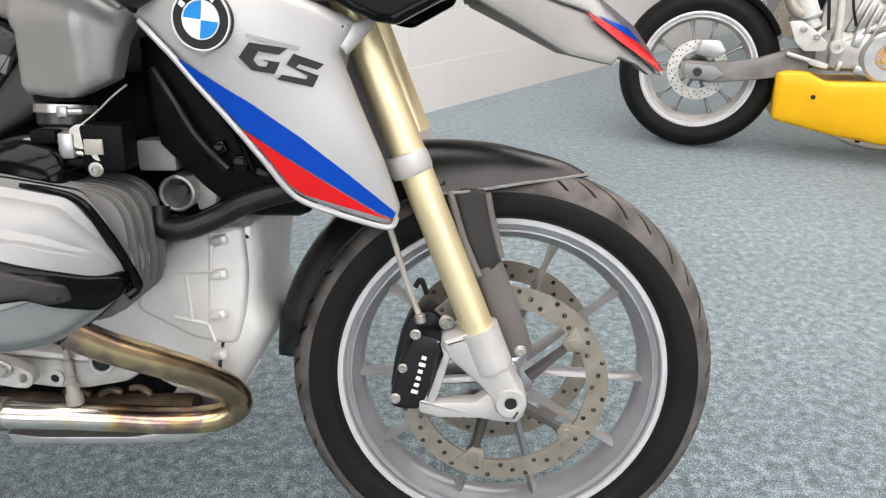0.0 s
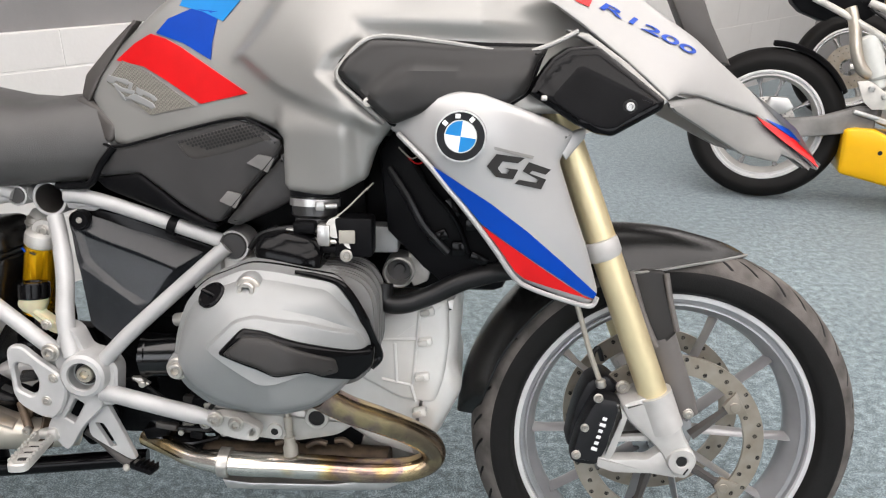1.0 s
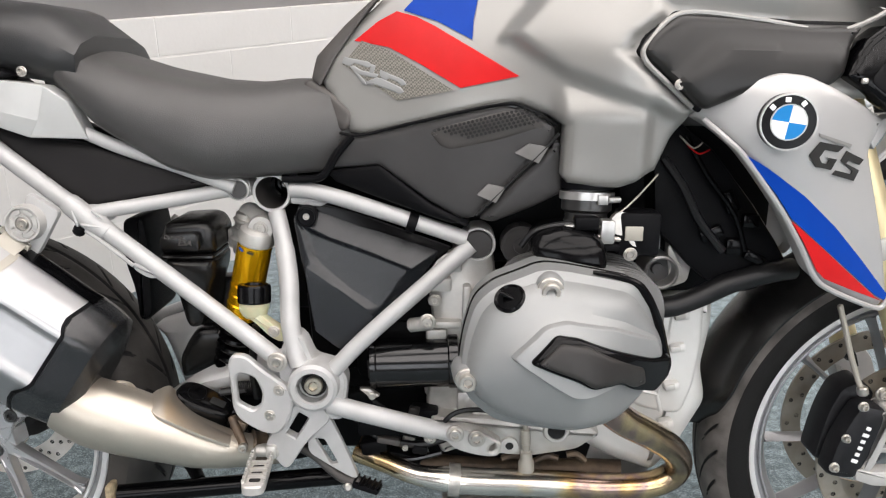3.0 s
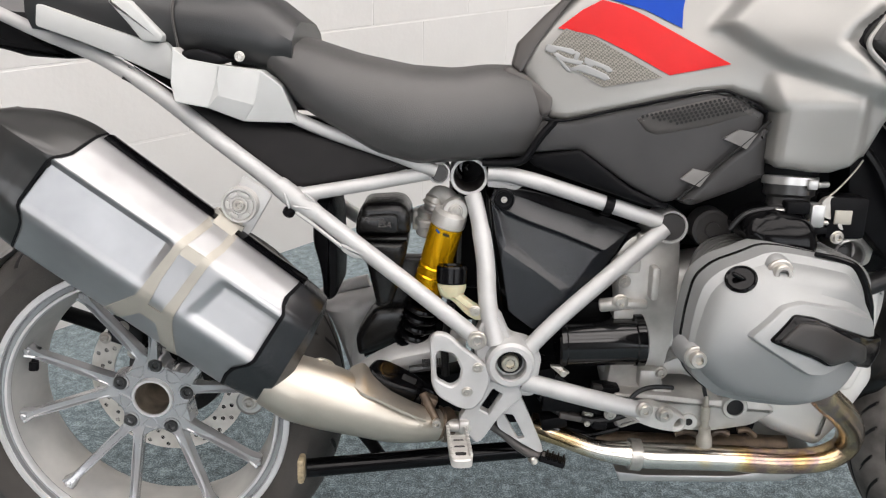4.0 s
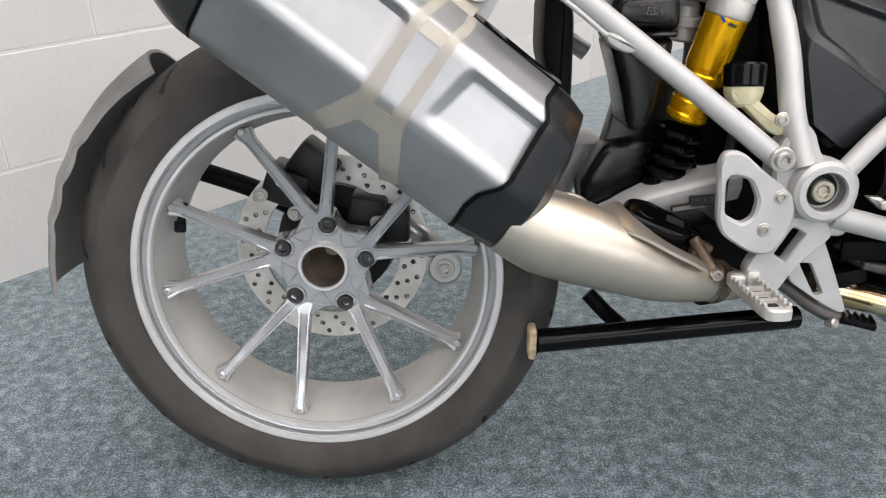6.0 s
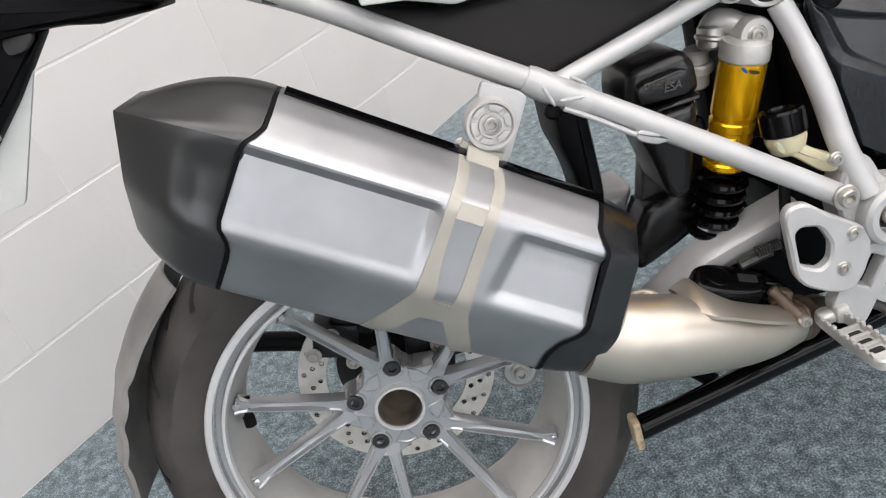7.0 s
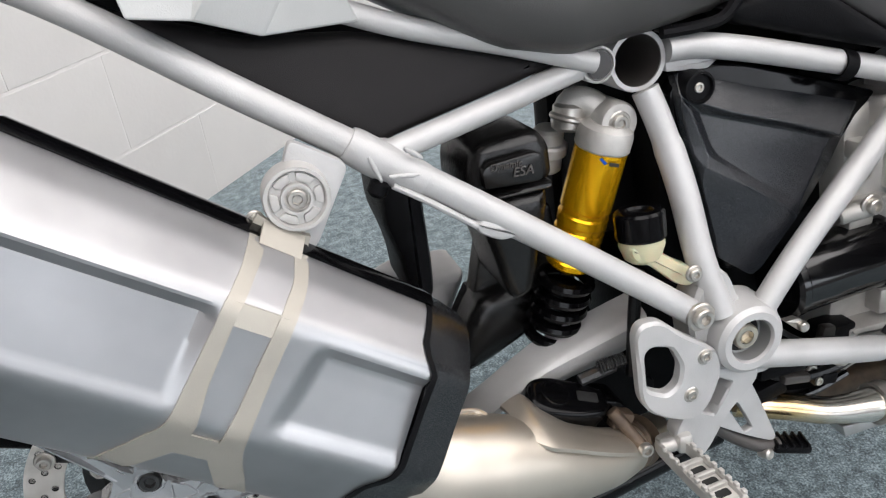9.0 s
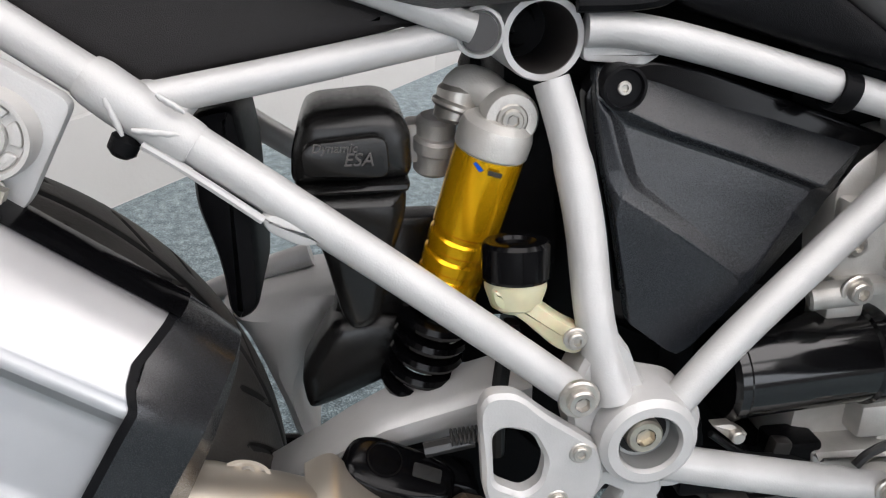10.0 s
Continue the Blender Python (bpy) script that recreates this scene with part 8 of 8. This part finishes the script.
part("rack_plate", plate([(-0.066, 0.930), (0.057, 0.891), (0.086, 0.881), (0.104, 0.885), (0.117, 0.857), (0.112, 0.832), (0.083, 0.844), (0.026, 0.868), (-0.024, 0.886), (-0.070, 0.901)], -0.120, -0.098, 0.003, 0.005), M_BRACKET, grab, "wide flat pale rack plate")
part("lock_tray", panel([(0.133, 0.873), (0.150, 0.876), (0.176, 0.869), (0.192, 0.862), (0.165, 0.853), (0.131, 0.864)], S_TAIL, 0.03, 0.014, 0.004, 0.006, 0.009), M_BLACK, grab, "black lock recess")
bolt(Vector((0.202, -0.124, 0.867)) + Vector((0, -0.004, 0)), 0.0048, grab, M_BOLT)
S_DARK = surface([(0.269, -0.118, 0.70), (0.20, -0.105, 0.80), (0.48, -0.095, 0.715)])
part("tail_panel", panel([(0.037, 0.845), (0.122, 0.806), (0.190, 0.781), (0.267, 0.771), (0.298, 0.764), (0.368, 0.744), (0.443, 0.721), (0.400, 0.711), (0.271, 0.688), (0.244, 0.702), (0.175, 0.752), (0.100, 0.804)], S_DARK, 0.02, 0.02, 0.006, 0.012, r=0.006), M_TAILPANEL, bike, "dark grey triangular tail panel")
part("under_tail", plate([(-0.142, 0.898), (-0.003, 0.861), (0.113, 0.791), (0.232, 0.693), (0.266, 0.719), (0.147, 0.816), (0.065, 0.879)], -0.02, 0.08, 0.004), M_BLACK, bike, "black under-tail tray")
tail = new("tail_holder")
tail.parent = bike
part("plate_holder", plate([(-0.285, 0.920), (-0.286, 0.886), (-0.242, 0.876), (-0.195, 0.873), (-0.165, 0.869), (-0.132, 0.860), (-0.111, 0.859), (-0.072, 0.857), (-0.072, 0.863), (-0.118, 0.880), (-0.157, 0.923)], -0.035, 0.04, 0.006, 0.004), M_BLACK, tail, "black plate holder arm")
part("holder_leg", plate([(-0.276, 0.912), (-0.294, 0.867), (-0.300, 0.850), (-0.325, 0.778), (-0.322, 0.773), (-0.305, 0.774), (-0.255, 0.815), (-0.195, 0.872), (-0.237, 0.882)], -0.018, 0.002, 0.005, 0.004), M_BLACK, tail, "black plate bracket")
part("holder_pad", plate([(-0.238, 0.870), (-0.227, 0.882), (-0.204, 0.881), (-0.203, 0.869), (-0.219, 0.858), (-0.236, 0.859)], -0.026, -0.016, 0.003, 0.006), M_GREY, tail)
bolt((-0.291, -0.019, 0.787), 0.003, tail, M_BOLT)
part("holder_rib", tube([(-0.255, -0.019, 0.855), (-0.276, -0.019, 0.822), (-0.291, -0.019, 0.789)], 0.003, 8), M_BLACK, tail)
part("number_plate", plate([(-0.382, 0.879), (-0.314, 0.882), (-0.220, 0.855), (-0.308, 0.709), (-0.405, 0.700)], -0.002, 0.002, 0.0008, 0.006), M_PLATE, tail, "pale number plate seen from the edge")
part("plate_strip", plate([(-0.321, 0.881), (-0.317, 0.881), (-0.370, 0.796), (-0.375, 0.796)], -0.0035, -0.002, 0), M_PALEYELLOW, tail, "pale yellow edge strip")
mud = new("rear_fender")
mud.parent = bike
arc_shell(REAR, 0.346, 0.356, 126, 182, 0.080, 0.092, 0.026, 0.005, "fender_shell", M_DUSTY, mud, "dusty dark grey rear mudguard", 60, 16, lip=0.004, sharp=0.4)
part("fender_stay", tube([at(REAR, 0.265, 165, 0.10), at(REAR, 0.30, 168, 0.10), at(REAR, 0.345, 170, 0.07)], 0.012, 10), M_BLACK, mud)

# ---- the second motorcycle, behind ----
other = tagged(empty("motorcycle", pose(1.045, 3.12, 0, -6, 0, -18)), "yellow sports motorcycle without upper fairing, on a stand", "motorcycle")
C2 = Vector((0, 0, 0.318))
w2 = new("rear_wheel")
w2.parent = other
tyre(C2, 0.316, 0.085, 0.2262, 0.072, 0, 0, w2, "smooth black rear tyre")
rim(C2, 0.228, 0.075, w2).data.materials[0] = M_RIM_EDGE
for k in range(5):
    for sgn in (-1, 1):
        part("spoke", spoke(bmesh.new(), at(C2, 0.04, 90 + 72 * k + sgn * 14, -0.01), at(C2, 0.19, 90 + 72 * k + sgn * 14, -0.01), 0.008, 0.006, 0.02, 0.016, 1), M_RIM, w2)
disc(C2, -0.06, 0.075, 0.118, w2, (0.088, 0.100, 0.110), 20).data.materials[0] = M_REARDISC
part("hub", lathe(bmesh.new(), [(0, -0.09), (0.02, -0.09), (0.045, -0.05), (0.05, 0.05), (0, 0.06)], C2, (0, 1, 0), 28), M_GREY, w2)
part("swingarm", merge(plate([(-0.07, 0.33), (-0.05, 0.29), (0.05, 0.275), (0.22, 0.30), (0.40, 0.335), (0.40, 0.43), (0.33, 0.425), (0.2, 0.375), (0.05, 0.355), (-0.05, 0.355)], -0.13, -0.085, 0.010, 0.012)), M_DUSTY, other, "grey swingarm")
part("axle_block", plate([(-0.055, 0.345), (-0.045, 0.29), (0.06, 0.285), (0.10, 0.31), (0.06, 0.345)], -0.140, -0.125, 0.004, 0.008), M_COVER, other)
bolt((0, -0.142, 0.318), 0.012, other, M_DARK_BOLT)
part("rear_caliper", plate([(-0.02, 0.38), (0.0, 0.44), (0.07, 0.44), (0.10, 0.40), (0.06, 0.37)], -0.10, -0.06, 0.006, 0.01), M_ALU, other)
arc_shell(C2, 0.335, 0.345, 28, 92, 0.07, 0.05, 0.02, 0.004, "hugger", M_BLACK, other, "black rear hugger", 24, 8)
part("belly_pan", panel([(0.29, 0.335), (0.33, 0.345), (0.40, 0.345), (0.46, 0.315), (0.52, 0.315), (0.72, 0.335), (1.05, 0.42), (1.10, 0.20), (0.95, 0.075), (0.70, 0.09), (0.50, 0.115), (0.30, 0.155)], surface([(0.3, -0.16, 0.3), (1.0, -0.19, 0.3), (0.6, -0.15, 0.12)]), 0.30, 0.04, 0.02, 0.05, r=0.015), M_YELLOW, other, "yellow painted belly pan")
# hole's shade as a flat black disc
part("pan_hole", lathe(bmesh.new(), [(0, 0.001), (0.009, 0.001)], (0.43, -0.166, 0.255), (0, -1, 0), 12), M_BLACKHOLE, other, "black disc for a shaded screw hole")
for i in range(3):
    part("pan_lettering", block((0.74 + 0.03 * i, -0.178, 0.245), (0.006, 0.003, 0.030), 0.0005), M_BLACKHOLE, other, "dark bar")
part("engine_block", merge(block((0.62, 0, 0.50), (0.42, 0.22, 0.30), 0.03), block((0.55, -0.09, 0.43), (0.18, 0.10, 0.14), 0.02)), M_CAST, other, "pale cast engine")
# black mass for the shade in the engine's middle, not a casting
part("engine_block", block((0.50, 0.03, 0.46), (0.14, 0.14, 0.22), 0.02), M_BLACK, other)
part("clutch_cover", lathe(bmesh.new(), [(0, 0.03), (0.045, 0.03), (0.048, 0.036), (0.085, 0.036), (0.095, 0.026), (0.10, 0.0), (0, 0.0)], (0.66, -0.13, 0.415), (0, -1, 0), 36), M_ALU, other, "round clutch cover")
part("clutch_plate", lathe(bmesh.new(), [(0, 0.036), (0.03, 0.036), (0.032, 0.033), (0.046, 0.033)], (0.66, -0.13, 0.415), (0, -1, 0), 28), M_COPPER, other, "bronze clutch plate")
for k in range(6):
    bolt(at(Vector((0.66, -0.166, 0.415)), 0.036, 60 * k, 0), 0.006, other, M_BOLT, h=0.006)
for pts, r, m_, lb in (([(0.10, -0.10, 0.83), (0.207, -0.12, 0.778), (0.43, -0.13, 0.658), (0.46, -0.13, 0.64)], 0.013, M_PALE, ""), ([(0.30, -0.10, 0.82), (0.446, -0.13, 0.747), (0.47, -0.135, 0.60), (0.479, -0.14, 0.45)], 0.015, M_PALE, ""),
                       ([(0.37, -0.14, 0.44), (0.41, -0.14, 0.485), (0.45, -0.14, 0.52)], 0.010, M_PALE, ""), ([(0.446, -0.12, 0.747), (0.56, -0.12, 0.66), (0.70, -0.12, 0.56)], 0.014, M_PALE, ""), ([(0.70, -0.12, 0.56), (0.66, -0.12, 0.72), (0.62, -0.11, 0.82)], 0.014, M_PALE, ""),
                       ([(0.446, -0.12, 0.755), (0.62, -0.11, 0.81), (0.85, -0.10, 0.84)], 0.014, M_PALE, ""), ([(0.49, -0.13, 0.46), (0.60, -0.13, 0.52), (0.70, -0.12, 0.56)], 0.012, M_PALE, "")):
    part("frame_tube", tube(pts, r, 12), m_, other)
part("header", tube([(0.235, -0.11, 0.80), (0.262, -0.12, 0.726), (0.280, -0.13, 0.640), (0.310, -0.13, 0.575), (0.345, -0.12, 0.550)], 0.022, 14), M_TI, other, "brown-grey header pipe")
part("rear_shock", merge(cyl((0.315, -0.10, 0.700), (0.385, -0.11, 0.535), 0.040, 20, 0.012), cyl((0.36, -0.10, 0.56), (0.40, -0.11, 0.50), 0.028, 16, 0.006)), M_PLATE, other, "white cylinder body")
part("rearset", plate([(0.30, 0.525), (0.345, 0.53), (0.40, 0.495), (0.445, 0.455), (0.44, 0.425), (0.37, 0.42), (0.335, 0.45)], -0.16, -0.15, 0.003, 0.008), M_PALE, other, "pale footrest hanger")
part("foot_boss", lathe(bmesh.new(), [(0.010, 0.02), (0.022, 0.02), (0.026, 0.014), (0.028, -0.02), (0.010, -0.02)], (0.479, -0.150, 0.440), (0, -1, 0), 24, closed=True), M_PALE, other)
bolt((0.479, -0.158, 0.440), 0.011, other, M_ALU)
for k in range(4):
    part("engine_fin", block((0.525 + 0.026 * k, -0.125, 0.56 - 0.012 * k), (0.010, 0.05, 0.13), 0.003, (0, 18, 0)), M_ALU, other)
for p, s, m_ in (((0.36, -0.13, 0.395), (0.10, 0.03, 0.018), M_ALU), ((0.43, -0.13, 0.375), (0.07, 0.03, 0.022), M_PALE), ((0.40, -0.12, 0.60), (0.03, 0.03, 0.07), M_BLACK), ((0.50, -0.12, 0.68), (0.08, 0.04, 0.05), M_BLACK), ((0.545, -0.14, 0.47), (0.03, 0.03, 0.05), M_ALU), ((0.58, -0.14, 0.36), (0.06, 0.03, 0.03), M_ALU), ((0.50, -0.13, 0.37), (0.02, 0.03, 0.04), M_BOLT)):
    part("engine_fitting", block(p, s, 0.005, (0, 14, 0)), m_, other)
part("cable_run", tube([(0.30, -0.13, 0.80), (0.40, -0.15, 0.72), (0.42, -0.15, 0.62), (0.44, -0.15, 0.50)], 0.006, 8), M_HOSE, other)
part("cable_run", tube([(0.52, -0.14, 0.74), (0.50, -0.16, 0.62), (0.53, -0.15, 0.52)], 0.005, 8), M_HOSE, other)
for p in ((0.405, -0.165, 0.475), (0.355, -0.165, 0.50), (0.60, -0.15, 0.37)):
    bolt(p, 0.009, other, M_ALU)
part("tail_tray", plate([(0.02, 0.815), (0.062, 0.777), (0.155, 0.742), (0.19, 0.765), (0.30, 0.75), (0.36, 0.80), (0.34, 0.88), (0.02, 0.90)], -0.08, 0.08, 0.010, 0.012), M_BLACK, other, "black tail tray")
part("tail_unit", plate([(-0.30, 1.04), (0.0, 0.88), (0.34, 0.86), (0.50, 0.90), (0.30, 1.02)], -0.09, 0.09, 0.02, 0.02), M_BLACK, other, "black seat unit")
part("tank_flank", panel([(0.375, 0.86), (0.39, 0.80), (0.45, 0.765), (0.52, 0.78), (0.75, 0.78), (1.05, 0.82), (1.1, 1.0), (0.7, 1.05), (0.45, 0.95)], surface([(0.4, -0.14, 0.82), (1.0, -0.15, 0.9), (0.8, -0.1, 1.0)]), 0.2, 0.03, 0.02, 0.03), M_YELLOW, other, "yellow tank and seat fairing")
part("stand_post", cyl((0.697, 0.249, 0.012), (0.665, 0.120, 0.200), 0.010, 12), M_BLACK, other)
pad = tagged(empty("stand_pad", pose(1.905, 3.205, 0)), "round cream plastic pad under a motorcycle stand", "stand pad")
part("pad_disc", lathe(bmesh.new(), [(0, 0.001), (0.178, 0.001), (0.184, 0.005), (0.178, 0.010), (0, 0.012)], (0, 0, 0), (0, 0, 1), 40), M_BAND, pad)
third = tagged(empty("motorcycle", pose(2.07, 4.57, 0, -6, 0, -18)), "parked dark motorcycle, mostly hidden behind another", "motorcycle")
w3 = new("rear_wheel")
w3.parent = third
tyre(C2, 0.316, 0.085, 0.2262, 0.072, 0, 0, w3, "black tyre")
rim(C2, 0.228, 0.075, w3)
for k in range(6):
    part("spoke", spoke(bmesh.new(), at(C2, 0.03, 60 * k, -0.01), at(C2, 0.19, 60 * k, -0.01), 0.016, 0.012, 0.02, 0.016, 1), M_ALU, w3)
disc(C2, -0.06, 0.05, 0.13, w3, (0.088, 0.110), 18)
part("body", merge(block((0.62, 0, 0.66), (0.34, 0.24, 0.26), 0.06), block((0.55, 0, 0.42), (0.30, 0.22, 0.22), 0.04)), M_COVER, third)
part("swingarm", tube([(0, -0.10, 0.318), (0.22, -0.10, 0.36), (0.45, -0.09, 0.42)], 0.022, 10), M_ALU, third)
for p, q in (((0.45, -0.11, 0.42), (0.62, -0.11, 0.86)), ((0.62, -0.11, 0.86), (0.78, -0.11, 0.50)), ((0.30, -0.09, 0.80), (0.62, -0.11, 0.84))):
    part("frame_tube", tube([p, Vector(p).lerp(Vector(q), 0.5), q], 0.014, 10), M_WHITE, third)
part("front_tyre_hint", lathe(bmesh.new(), [(0.29 + 0.04 * math.cos(t), 0.05 * math.sin(t)) for t in [k * math.pi / 6 for k in range(12)]], (1.38, 0, 0.33), (0, 1, 0), 60, closed=True), M_RUBBER, third)


# the motorcycle's other flank: the same panels and castings turned over
def other_flank(ob):
    me = ob.data.copy()
    me.transform(Matrix.Scale(-1, 4, (0, 1, 0)))
    me.flip_normals()
    tw = new(ob.name.split(".")[0], me)
    tw.parent = ob.parent
    tw.matrix_basis = ob.matrix_basis
    if "label" in ob:
        tw["label"] = ob["label"]
    return tw


FLANK = {"tank_side", "intake_cover", "intake_lower", "grey_shoulder", "black_nose", "wing_shell", "beak_shell", "beak_under", "cylinder_cover", "cover_insert", "cooling_fin", "tail_panel", "bracket_panel", "upper_rail", "front_strut"}
for ob in list(bpy.data.objects):
    up = ob.parent
    if ob.type == "MESH" and ob.name.split(".")[0] in FLANK and up and (up == bike or up.parent == bike):
        other_flank(ob)
